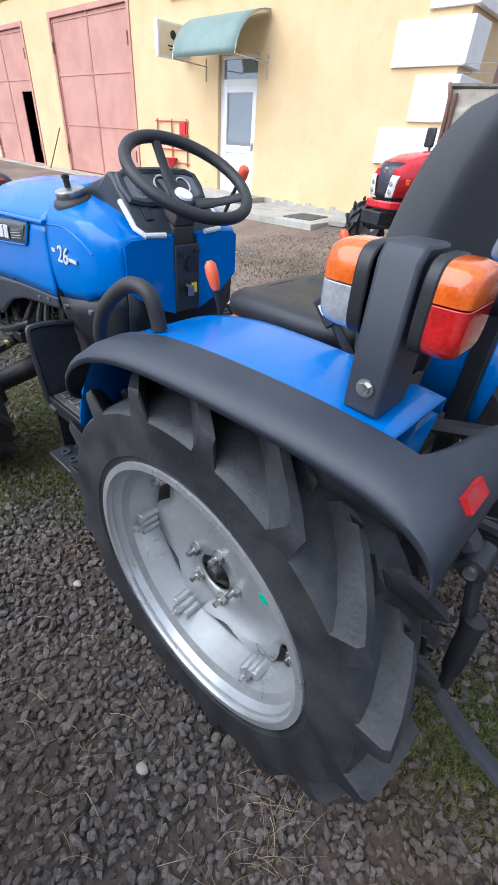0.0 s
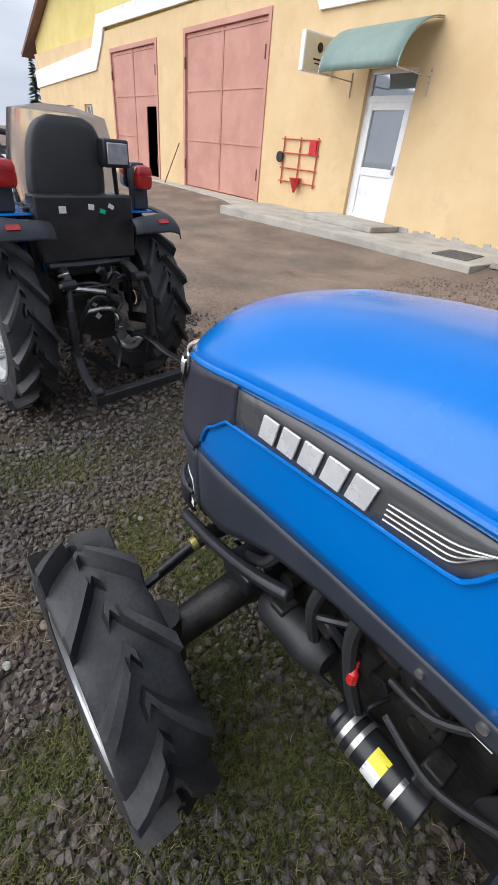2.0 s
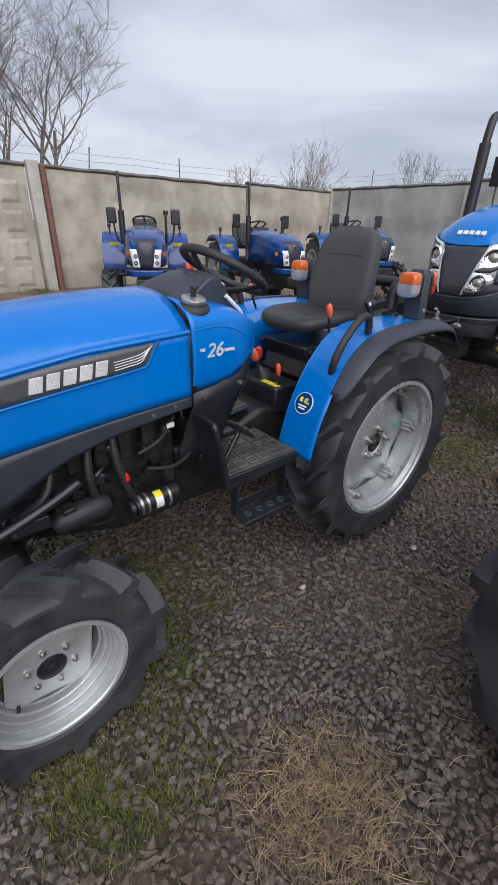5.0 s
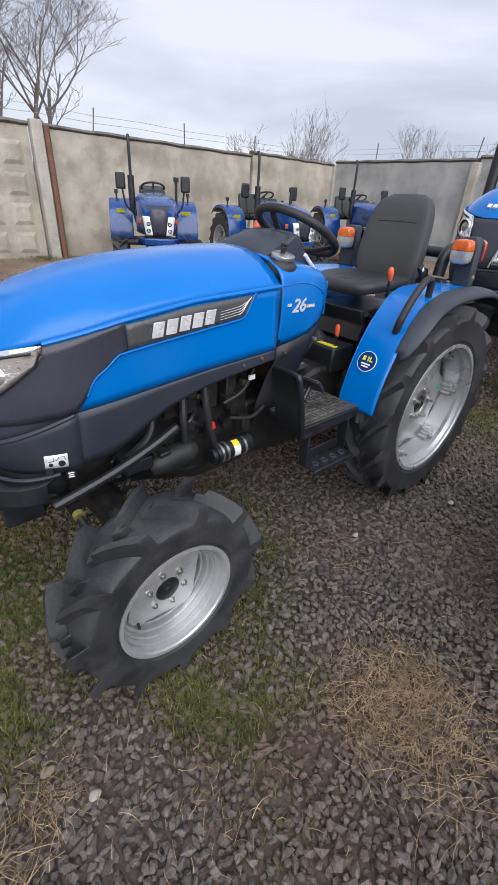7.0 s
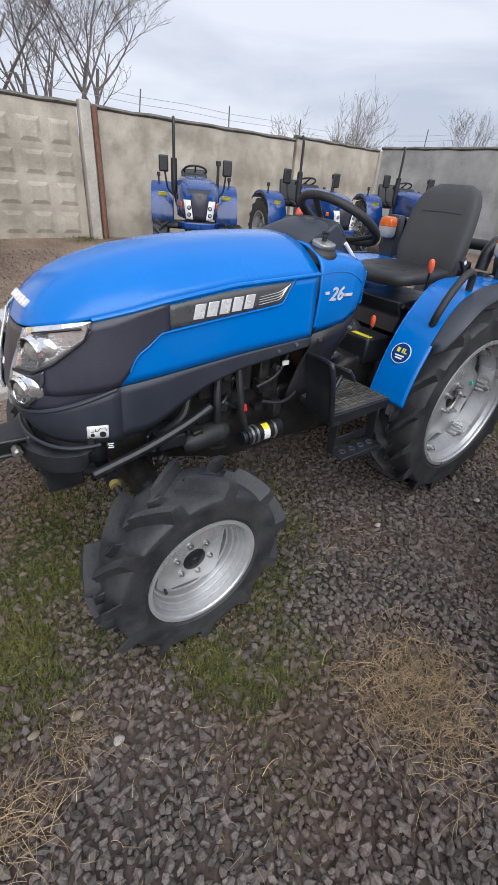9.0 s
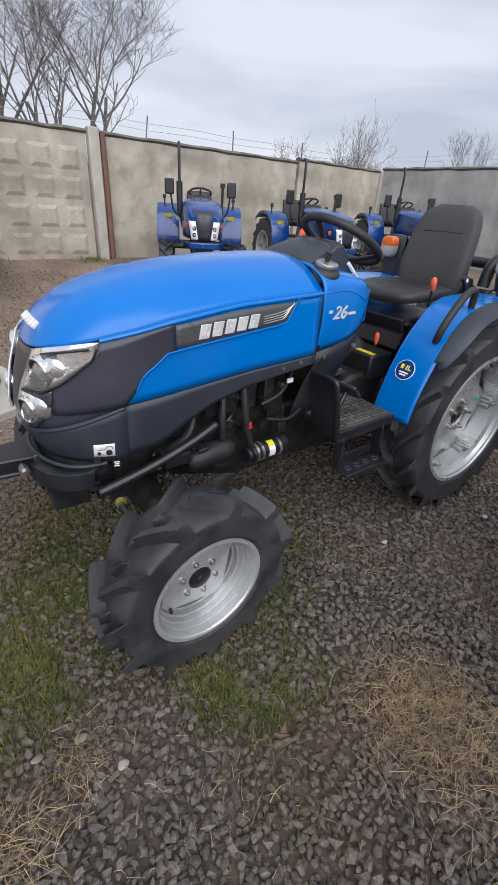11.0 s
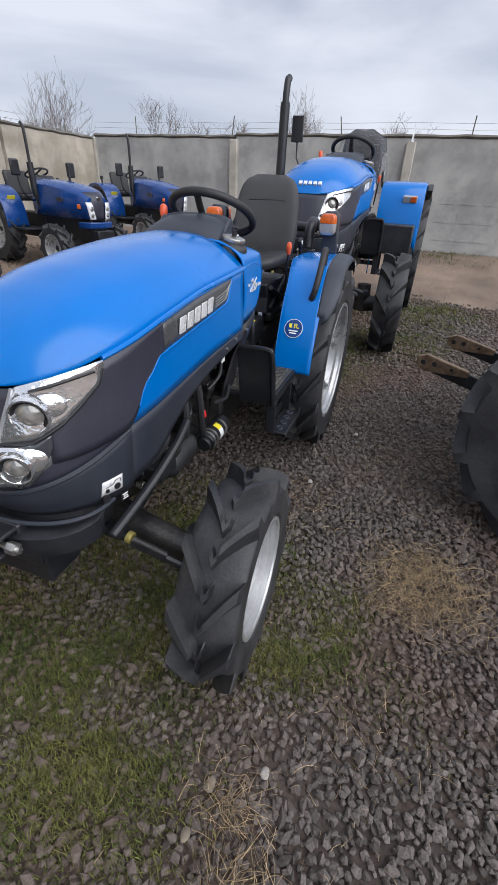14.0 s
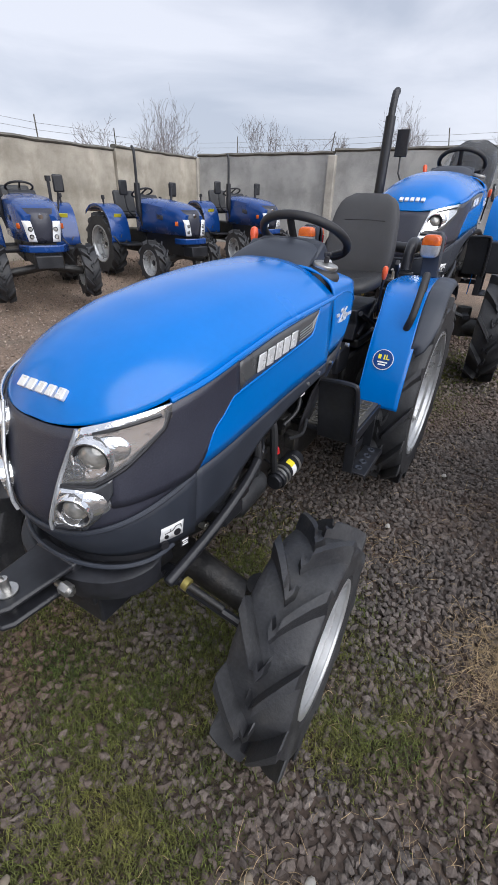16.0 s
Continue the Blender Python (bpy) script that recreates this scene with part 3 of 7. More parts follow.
for k, wr in enumerate(WINS):
    pane_unit("window_%d" % (k + 1), wr, [((wr[0] + wr[1]) / 2 - 0.03, (wr[0] + wr[1]) / 2 + 0.03, wr[2] + 0.07, wr[3] - 0.07), (wr[0] + 0.07, wr[1] - 0.07, 1.10, 1.17)], "white plastic window in the stucco wall", "window")

# concrete apron and steps along the building
bm = B()
prism(bm, [(4.3, -7.24), (4.3, -5.75), (7.0, -5.65), (10.4, -5.4), (10.9, -7.24)], 2, -0.05, 0.26)
tagged(part("pavement", bm, CONCRETE, bevel=0.012), "cracked concrete apron along the building", "pavement", kind="structure")
bm = B()
prism(bm, [(10.9, -7.24), (10.9, -6.2), (12.2, -6.55), (15.6, -6.70), (21.6, -6.75), (21.6, -7.24)], 2, -0.30, 0.215)
tagged(part("pavement_gates", bm, CONCRETE, bevel=0.012), "worn concrete strip before the gates", "pavement", kind="structure")
bm = B()
box(bm, (7.7, -6.82, 0.31), (1.9, 0.85, 0.10))
tagged(part("step_1", bm, CONCRETE, bevel=0.012), "concrete doorstep at the entrance", "step", kind="structure")


bm = B()
for k in range(40):
    x = 3.6 + k * 0.12
    h = 0.10 + 0.05 * math.sin(k * 1.9) * math.sin(k * 0.7)
    box(bm, (x, WALL_Y + 0.008, 0.24 + h / 2), (0.12, 0.02, h))
tagged(part("plinth", bm, CONCRETE), "chipped rough plaster at the foot of the house wall", "plinth", kind="structure")


# fences
def fence_panel(name, a, b, zlo, zhi, material, label, studs=0, waffle=False):
    """A precast panel from a to b (x, y), with raised studs or a sunk grid."""
    a, b = Vector((*a, 0)), Vector((*b, 0))
    d = b - a
    n = Vector((-d.y, d.x, 0)).normalized()
    p = tagged(thing(name, label, "fence panel", "concrete fence panels"), kind="structure")
    m = Matrix.Translation(a) @ d.to_track_quat("X", "Z").to_matrix().to_4x4()
    L = d.length
    blocks, pegs = [], []
    bm = B()
    box(bm, (L / 2, -0.06, (zlo + zhi) / 2), (L - 0.02, 0.12, zhi - zlo))
    if waffle:
        for i in range(int(L / 0.42)):
            for k in range(3):
                blocks.append(((0.3 + i * 0.42, -0.001, zlo + 0.42 + k * 0.33), (0.30, 0.016, 0.20)))
    if studs:
        for i in range(int(L / 0.44)):
            for k in range(4):
                cx, cz = 0.30 + i * 0.44, zlo + 0.38 + k * 0.42
                pegs.append((cx, cz))
    o = part("panel", bm, material, p, bevel=0.008)
    for c, sz in blocks:
        bm = B()
        box(bm, c, sz)
        part("block", bm, material, o)
    for cx, cz in pegs:
        bm = B()
        bmesh.ops.create_cone(bm, cap_ends=True, segments=4, radius1=0.24, radius2=0.14, depth=0.028, matrix=Matrix.Translation((cx, 0.010, cz)) @ pose(0, 0, 0, -90, 0, 0) @ pose(0, 0, 0, 0, 0, 45))
        part("stud", bm, material, o, flat=True)
    bm = B()
    tube(bm, [(L * k / 12, -0.05, zhi + 0.025 + 0.008 * math.sin(k * 2.3)) for k in range(13)], [0.085 + 0.008 * math.sin(k * 1.7) for k in range(13)], 8, squash=0.45)
    part("coping", bm, COPING, p)
    p.matrix_world = m
    return p


fence_panel("fence_panel", (-0.57, -6.98), (2.98, -6.95), 0.15, 2.15, FENCE, "pale concrete fence panel with raised studs", studs=1)
fence_panel("fence_panel", (-5.17, -7.09), (-0.78, -6.99), 0.15, 2.15, FENCE, "stained smooth concrete fence panel")
fence_panel("fence_panel", (-8.05, -7.17), (-5.23, -7.09), 0.2, 2.21, FENCE, "stained smooth concrete fence panel")
for k in range(4):
    y0 = -7.15 + k * 3.72
    fence_panel("fence_panel", (-8.1, y0 + 3.68), (-8.1, y0), 0.25, 2.31 - 0.04 * (k == 0), FENCE_GREY, "grey concrete fence panel with sunk rectangles", waffle=k > 1)
for k, (px, py) in enumerate(((-0.67, -6.95), (-8.06, 0.27), (-8.06, 3.99), (-8.06, -3.45), (-8.10, -7.19))):
    bm = B()
    box(bm, (px, py, 1.19), (0.17, 0.17, 2.1))
    tagged(part("fence_post", bm, CONCRETE, bevel=0.012), "concrete fence post between the panels", "fence post", "concrete fence posts")
bm = B()
tube(bm, [(-0.82, -6.88, 0.2), (-0.82, -6.88, 1.3), (-0.81, -6.88, 2.18)], 0.045, 10)
tagged(part("rusty_pipe", bm, RUST), "rusty brown iron pipe standing against the fence", "pipe")

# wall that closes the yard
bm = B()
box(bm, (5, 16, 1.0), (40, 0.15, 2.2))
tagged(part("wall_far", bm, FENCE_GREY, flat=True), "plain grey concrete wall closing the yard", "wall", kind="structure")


# ---- the main tractor ----
SEAM = 0.945


def crease_z(x):
    return ramp(x, (0.60, 1.150), (0.945, 1.143), (1.30, 1.125), (1.55, 1.092), (1.735, 1.056), (1.86, 1.02), (1.905, 1.005))


def ridge_z(x):
    return ramp(x, (0.90, 1.245), (1.10, 1.244), (1.25, 1.238), (1.42, 1.224), (1.58, 1.200), (1.70, 1.168), (1.78, 1.135), (1.83, 1.103), (1.87, 1.065), (1.892, 1.03), (1.905, 1.005))


def half_width(x, nose=1.905):
    if x < 1.45:
        return ramp(x, (0.60, 0.270), (0.945, 0.283), (1.45, 0.278))
    f = min(1, (x - 1.45) / (nose - 1.45))
    return 0.278 * (1 - f ** 3.1) ** (1 / 2.4)


def outline(u, z):
    """Plan outline of the bonnet at height z: u from 0 (seam) to 1 (middle of the nose)."""
    nose = ramp(z, (0.64, 1.900), (0.72, 1.945), (0.80, 1.960), (0.90, 1.940), (1.005, 1.905))
    if u < 0.6:
        x = SEAM + (1.45 - SEAM) * u / 0.6
    else:
        a = (u - 0.6) / 0.4 * math.pi / 2
        x = 1.45 + (nose - 1.45) * math.sin(a) ** 0.85
    tuck = 1 - 0.05 * smoothstep(0.95, 0.66, z) - 0.015 * smoothstep(0.95, 1.13, z)
    return x, half_width(x, nose + 1e-6) * tuck


def side_u(x, z):
    """The u at which the outline reaches x."""
    lo, hi = 0.0, 1.0
    for _ in range(30):
        mid = (lo + hi) / 2
        if outline(mid, z)[0] < x:
            lo = mid
        else:
            hi = mid
    return lo


def skin(x, z, side, out=0.0):
    """The point of the bonnet's side at x and z, out metres proud."""
    u = side_u(x, z)
    x0, y0 = outline(u, z)
    x1, y1 = outline(max(0, u - 0.01), z)
    t = Vector((x0 - x1, y0 - y1, 0))
    n = Vector((-t.y, t.x, 0)).normalized() if t.length > 1e-6 else Vector((0, 1, 0))
    if n.y < 0 and x0 < 1.85:
        n = -n
    p = Vector((x0, y0, z)) + n * out
    return Vector((p.x, p.y * side, p.z))


def skin_patch(bm, side, top, bottom, x0, x1, n, m, out):
    """A sheet on the bonnet's side between the lines bottom(x) and top(x)."""
    rows = []
    for i in range(n + 1):
        x = x0 + (x1 - x0) * i / n
        lo, hi = bottom(x), top(x)
        rows.append([skin(x, lo + (hi - lo) * k / m, side, out) for k in range(m + 1)])
    grid(bm, rows)


def blue_bottom(x):
    return ramp(x, (0.945, 0.917), (1.25, 0.897), (1.50, 0.872), (1.70, 0.850), (1.75, 0.846))


def skirt_bottom(x):
    return ramp(x, (0.945, 0.878), (1.10, 0.858), (1.26, 0.835), (1.40, 0.795), (1.50, 0.740), (1.58, 0.690), (1.70, 0.668), (1.95, 0.655))


tractor = thing("tractor", "blue compact tractor with black trim and silver rims on gravel", "tractor", "blue tractors")
tractor.scale = (0.98, 0.98, 0.98)
STRIP = mat("grey_strip_plastic", (0.060, 0.062, 0.066), (0.080, 0.082, 0.086), rough=0.3, scale=6, fine=300, bump=0.05, vary=0.05)

# bonnet top
bm = B()
xs = [SEAM + 0.006 + (1.70 - SEAM) * k / 18 for k in range(19)] + [1.722 + (1.9045 - 1.722) * math.sin(math.pi / 2 * k / 12) for k in range(13)]
rows = []
for x in xs:
    w, zc, zr = half_width(x, 1.905) * 0.985, crease_z(x), ridge_z(x)
    row = []
    for k in range(25):
        f = -1 + 2 * k / 24
        f = math.copysign(abs(f) ** 0.8, f)
        row.append((x, w * f, zc + (zr - zc) * (1 - abs(f) ** 2.6)))
    rows.append(row)
grid(bm, rows)
bonnet = part("bonnet", bm, BLUE, tractor, "glossy blue bonnet", thick=0.012)
# rolled edge where bonnet meets the side
for s in (1, -1):
    bm = B()
    pts = [skin(x, crease_z(x) - 0.004, s, 0.002) for x in [SEAM + 0.006 + (1.74 - SEAM) * k / 24 for k in range(25)]]
    tube(bm, pts, 0.007, 8)
    part("bonnet_lip", bm, BLUE, bonnet)
    bm = B()
    skin_patch(bm, s, lambda x: crease_z(x) - 0.008, blue_bottom, SEAM + 0.006, 1.70, 26, 8, 0.0)
    panel = part("side_panel", bm, BLUE, tractor, "glossy blue bonnet side", thick=0.008)
    # upper edge of the blue step below the decal
    bm = B()
    pts = [skin(x, z, s, 0.004) for x, z in ((1.66, 0.895), (1.645, 0.926), (1.628, 0.948), (1.60, 0.967), (1.565, 0.996), (1.54, 1.002), (1.40, 1.018), (1.25, 1.034), (1.13, 1.047), (1.105, 1.058), (1.085, 1.092), (1.062, 1.130), (1.04, 1.136), (0.96, 1.140))]
    tube(bm, smooth_path(pts, 3), 0.004, 8)
    part("panel_ridge", bm, BLUE, panel)
    # black front panel
    bm = B()
    skin_patch(bm, s, lambda x: crease_z(x) - 0.010, lambda x: ramp(x, (1.535, 1.006), (1.565, 0.994), (1.60, 0.966), (1.63, 0.944), (1.665, 0.888), (1.70, 0.846), (1.86, 0.83)), 1.535, 1.885, 20, 8, 0.006)
    part("front_panel", bm, GRILLE, tractor, "matt black ventilated front side panel", thick=0.008)
    # decal recess
    bm = B()
    skin_patch(bm, s, lambda x: min(crease_z(x) - 0.016, ramp(x, (1.06, 1.125), (1.53, 1.088))), lambda x: ramp(x, (1.055, 1.122), (1.115, 1.051), (1.30, 1.031), (1.532, 1.008)), 1.062, 1.532, 22, 4, 0.005)
    decal = part("name_strip", bm, STRIP, panel, "grey name strip", thick=0.004)
    # the maker's mark as plain slanting blocks
    for k in range(5):
        a, b = 1.455 - 0.046 * k, 1.455 - 0.046 * k - 0.036
        bm = B()
        za = ramp((a + b) / 2, (1.06, 1.086), (1.53, 1.047))
        prism(bm, [(a + 0.005, za - 0.023), (b + 0.005, za - 0.022), (b - 0.004, za + 0.022), (a - 0.004, za + 0.021)], 1, s * 0.2845, s * 0.2885)
        part("mark_block", bm, NUMBER, decal, "chrome block of the maker's mark", bevel=0.001)
    for k in range(4):
        bm = B()
        dz = 0.008 * k - 0.010
        pts = [skin(x, z, s, 0.0085) for x, z in ((1.215, 1.066 + dz), (1.160, 1.073 + dz), (1.128, 1.079 + dz), (1.108 - 0.003 * k, 1.098 + dz * 0.6), (1.098 - 0.004 * k, 1.110 + dz * 0.35))]
        tube(bm, smooth_path(pts, 4), 0.0016, 6)
        part("pinstripe", bm, STEEL, decal)
    # skirt below the blue
    bm = B()
    skin_patch(bm, s, lambda x: blue_bottom(x) - 0.003, skirt_bottom, SEAM + 0.006, 1.70, 26, 6, 0.001)
    part("skirt", bm, PLASTIC, tractor, "dark grey plastic skirt", thick=0.008)
    for x, z, r in ((1.02, 0.895, 0.007), (1.10, 0.880, 0.006)):
        bm = B()
        rod(bm, skin(x, z, s, 0.0), skin(x, z, s, 0.006), r)
        part("skirt_bolt", bm, STEEL, tractor)

# nose: dark shell all round the front, from skirt to lamps
def chin_z(f):
    """Height of the joint between the grille shell and the chin; f from -1 to 1 round the nose."""
    return 0.752 + 0.092 * f * f


def nose_rows(n, low, high, out=0.0):
    """Sheet round the nose between two heights that follow f."""
    rows = []
    for k in range(n + 1):
        row = []
        for i in range(33):
            f = -1 + i / 16
            z = low(f) + (high(f) - low(f)) * k / n
            u0 = side_u(1.695, z)
            x, y = outline(1 - (1 - u0) * abs(f), z)
            row.append(Vector((x + out * (1 - abs(f)), math.copysign(y + out * abs(f), f) if f else 0.0, z)))
        rows.append(row)
    return rows


bm = B()
grid(bm, nose_rows(10, chin_z, lambda f: 1.001 + 0.04 * f * f))
part("nose_shell", bm, GRILLE, tractor, "black nose grille", thick=0.010)
bm = B()
grid(bm, nose_rows(6, lambda f: 0.655, lambda f: chin_z(f) + 0.002, 0.003))
part("chin", bm, PLASTIC, tractor, "dark grey plastic chin", thick=0.008)
# chin ridge
bm = B()
pts = []
for k in range(33):
    f = -1 + 2 * k / 32
    u0 = side_u(1.70, chin_z(f))
    u = 1 - (1 - u0) * abs(f)
    x, y = outline(u, chin_z(f))
    pts.append((x + 0.002, math.copysign(y + 0.001, f) if f else 0.0, chin_z(f)))
tube(bm, pts, 0.007, 8)
part("chin_ridge", bm, PLASTIC, tractor)
SMOKED = mat("smoked_lamp_cover", (0.035, 0.038, 0.045), (0.060, 0.064, 0.072), rough=0.06, coat=1.0, spec=0.8, scale=14, vary=0.05, rvary=0.03)
LAMPLENS = mat("lamp_lens", (0.20, 0.20, 0.19), (0.34, 0.33, 0.31), rough=0.05, coat=1.0, metal=0.35, scale=30)
# head lamps: chrome upper lamp, smaller lower lamp in a smoked cover
for s in (1, -1):
    lamp = joint("headlamp", tractor)

    def nose_pt(y, z, out=0.0):
        u = 0.6
        lo, hi = 0.6, 1.0
        for _ in range(30):
            mid = (lo + hi) / 2
            if outline(mid, z)[1] > y:
                lo = mid
            else:
                hi = mid
        x, yy = outline(lo, z)
        n = Vector((1, 0.9 * (y / 0.25) ** 2, 0)).normalized()
        return Vector((x + n.x * out, s * (yy + n.y * out), z))

    def lamp_sheet(y0, y1, top, low, out, n=18, m=6):
        b = B()
        rows = []
        for k in range(n + 1):
            y = y0 + (y1 - y0) * k / n
            hi, lo = ramp(y, *top), ramp(y, *low)
            rows.append([nose_pt(y, lo + (hi - lo) * j / m, out) for j in range(m + 1)])
        grid(b, rows)
        return b

    part("reflector", lamp_sheet(0.094, 0.244, ((0.094, 0.898), (0.121, 1.012), (0.17, 1.026), (0.244, 1.048)), ((0.094, 0.892), (0.158, 0.893), (0.200, 0.926), (0.239, 0.996), (0.244, 1.018)), 0.013), REFLECT, lamp, thick=0.004)
    part("smoked_cover", lamp_sheet(0.064, 0.184, ((0.064, 0.776), (0.094, 0.890), (0.158, 0.890), (0.184, 0.905)), ((0.064, 0.770), (0.135, 0.778), (0.165, 0.815), (0.184, 0.870)), 0.011), SMOKED, lamp, "smoked glossy lamp cover", thick=0.004)
    part("reflector", lamp_sheet(0.076, 0.150, ((0.076, 0.815), (0.094, 0.884), (0.135, 0.884), (0.150, 0.872)), ((0.076, 0.785), (0.120, 0.785), (0.150, 0.840)), 0.014, 12), REFLECT, lamp, thick=0.003)
    # pale rim of the lamp beside the grille, and dark joint round the upper lamp
    bm = B()
    tube(bm, [nose_pt(0.121 + (0.062 - 0.121) * k / 10, 1.010 + (0.770 - 1.010) * k / 10, 0.013) for k in range(11)], 0.0045, 8)
    part("lamp_edge", bm, WLENS, lamp)
    bm = B()
    tube(bm, [nose_pt(y, z, 0.015) for y, z in ((0.100, 0.892), (0.130, 0.892), (0.158, 0.893), (0.180, 0.908), (0.200, 0.926), (0.220, 0.958), (0.238, 0.996), (0.243, 1.030))], 0.0035, 6)
    part("lamp_joint", bm, INK, lamp)
    bm = B()
    tube(bm, [nose_pt(0.150 + 0.085 * k / 8, 1.003 + 0.026 * k / 8, 0.016) for k in range(9)], 0.004, 6)
    part("lamp_fin", bm, INK, lamp)
    for cy, cz, cr in ((0.150, 0.953, 0.040), (0.120, 0.834, 0.036)):
        fwd = Vector((0.90, s * 0.40, -0.08)).normalized()
        m = Matrix.Translation(nose_pt(cy, cz, -0.002)) @ fwd.to_track_quat("Y", "Z").to_matrix().to_4x4()
        # swept chrome shell behind the lens
        b2 = B()
        bmesh.ops.create_uvsphere(b2, u_segments=24, v_segments=14, radius=1.0, matrix=Matrix.Translation(nose_pt(cy + 0.026, cz + 0.010, -0.002)) @ Matrix.Rotation(s * 0.75, 4, "Z") @ Matrix.Diagonal((0.022, 0.046, 0.037, 1)))
        part("lamp_shell", b2, REFLECT, lamp)
        b2 = B()
        lathe(b2, [(-0.01, cr * 1.14), (0.018, cr * 1.14), (0.024, cr * 1.08), (0.024, cr), (0.010, cr * 0.92)], (0, 0, 0), 28)
        b2.transform(m)
        part("lamp_bezel", b2, REFLECT, lamp)
        b2 = B()
        lathe(b2, [(0.018, cr * 1.0), (0.016, cr * 0.80), (0.012, cr * 0.74)], (0, 0, 0), 24)
        b2.transform(m)
        part("lens_ring", b2, INK, lamp, thick=0.002)
        b2 = B()
        lathe(b2, [(0.010, cr * 0.82), (0.017, cr * 0.70), (0.023, cr * 0.48), (0.027, cr * 0.25), (0.028, 0.001)], (0, 0, 0), 24)
        b2.transform(m)
        part("projector_lens", b2, LAMPLENS, lamp)

# badge on the nose as plain blocks
badge = joint("nose_badge", tractor)
for k in range(5):
    bm = B()
    y = 0.062 - 0.031 * k
    box(bm, (1.872 - 0.25 * y * y, y, 1.062), (0.026, 0.022, 0.012), (0, 42, 0))
    part("badge_block", bm, NUMBER, badge, "chrome block of the maker's mark", bevel=0.002)

# rear cowl (tank) panels with the model number
def cowl_pt(x, f, s):
    """f from 0 at the lower edge to 1 at the shoulder."""
    lo = ramp(x, (0.62, 1.0), (0.689, 0.977), (0.762, 0.947), (0.843, 0.932), (0.939, 0.919))
    hi = ramp(x, (0.62, 1.128), (0.66, 1.140), (0.72, 1.160), (0.86, 1.152), (0.939, 1.145))
    y = ramp(x, (0.62, 0.215), (0.655, 0.245), (0.70, 0.268), (0.76, 0.281), (0.939, 0.285))
    z = lo + (hi - lo) * f
    return Vector((x, s * (y - 0.012 * (f - 0.55) ** 2 * 4), z))


for s in (1, -1):
    bm = B()
    rows = []
    for i in range(21):
        x = 0.622 + (0.939 - 0.622) * i / 20
        row = [cowl_pt(x, k / 7, s) for k in range(8)]
        e = row[-1]
        zt = ramp(x, (0.62, 1.137), (0.66, 1.158), (0.72, 1.192), (0.86, 1.222), (0.939, 1.228))
        for k in range(1, 9):
            a = math.pi / 2 * k / 8
            row.append(Vector((x, s * (abs(e.y) - 0.17 * (1 - math.cos(a))), e.z + (zt - e.z) * math.sin(a))))
        rows.append(row)
    grid(bm, rows)
    cowl = part("tank_cowl", bm, BLUE, tractor, "glossy blue tank cowl", thick=0.008)
    bm = B()
    pts = [cowl_pt(x, f, s) + Vector((0, s * 0.001, 0)) for x, f in ((0.935, 0.965), (0.86, 0.96), (0.80, 0.92), (0.74, 0.80), (0.70, 0.66))]
    tube(bm, smooth_path(pts, 5), 0.0025, 6)
    part("cowl_crease", bm, BLUE, cowl)
    # rear face of the cowl
    bm = B()
    prism(bm, [(0.215, 0.998), (0.215, 1.122), (0.19, 1.135), (0.048, 1.135), (0.048, 0.905), (0.13, 0.938)], 0, 0.618, 0.628)
    if s < 0:
        bmesh.ops.scale(bm, vec=(1, -1, 1), verts=bm.verts)
    part("cowl_back", bm, BLUE, cowl)
    t = bpy.data.curves.new("model_number", "FONT")
    t.body, t.size, t.extrude, t.shear, t.align_x, t.align_y = "26", 0.068, 0.0018, 0.25, "CENTER", "CENTER"
    t.offset = 0.0006
    t.materials.append(NUMBER)
    o = tagged(new("model_number", t), "chrome model number 26")
    o.parent = cowl
    o.matrix_local = pose(0.852, s * 0.2855, 1.064, 90, 0, 180 if s > 0 else 0)
    for x0, x1, dz in ((0.912, 0.893, 0.008), (0.812, 0.768, -0.004)) if s > 0 else ((0.768, 0.812, 0.0), (0.893, 0.912, 0.0)):
        bm = B()
        prism(bm, [(x0, 1.064 + dz - 0.005), (x1, 1.064 + dz - 0.005), (x1, 1.064 + dz + 0.005), (x0, 1.064 + dz + 0.005)], 1, s * 0.284, s * 0.2875)
        part("number_dash", bm, NUMBER, cowl)
# dark band under the bonnet seam, to close the gap
bm = B()
rows = []
for k in range(25):
    f = -1 + 2 * k / 24
    f = math.copysign(abs(f) ** 0.8, f)
    y, z = 0.276 * f, 1.132 + 0.098 * (1 - abs(f) ** 2.6)
    rows.append([(0.925, y, z), (0.965, y, z)])
rows = [[(0.925, -0.276, 0.91), (0.965, -0.276, 0.91)]] + rows + [[(0.925, 0.276, 0.91), (0.965, 0.276, 0.91)]]
grid(bm, rows)
part("seam_gasket", bm, INK, tractor, thick=0.006)

# fuel cap on the left shoulder
cap = joint("fuel_cap", tractor)
cx, cy, cz = 0.885, 0.205, 1.196
bm = B()
lathe(bm, [(-0.04, 0.056), (0.004, 0.058), (0.012, 0.053), (0.018, 0.044), (0.026, 0.042), (0.028, 0.034)], (0, 0, 0), 32)
bm.transform(Matrix.Translation((cx, cy, cz)) @ pose(0, 0, 0, 90 - 12, 0, 0))
part("collar", bm, VINYL, cap)
bm = B()
lathe(bm, [(0.024, 0.030), (0.024, 0.042), (0.032, 0.044), (0.037, 0.042), (0.040, 0.034), (0.042, 0.015), (0.042, 0.001)], (0, 0, 0), 32)
bm.transform(Matrix.Translation((cx, cy, cz)) @ pose(0, 0, 0, 90 - 12, 0, 0))
part("lid", bm, STEEL, cap, "bright metal lid")
bm = B()
rod(bm, (cx + 0.004, cy + 0.009, cz + 0.04), (cx + 0.004, cy + 0.012, cz + 0.062), 0.009)
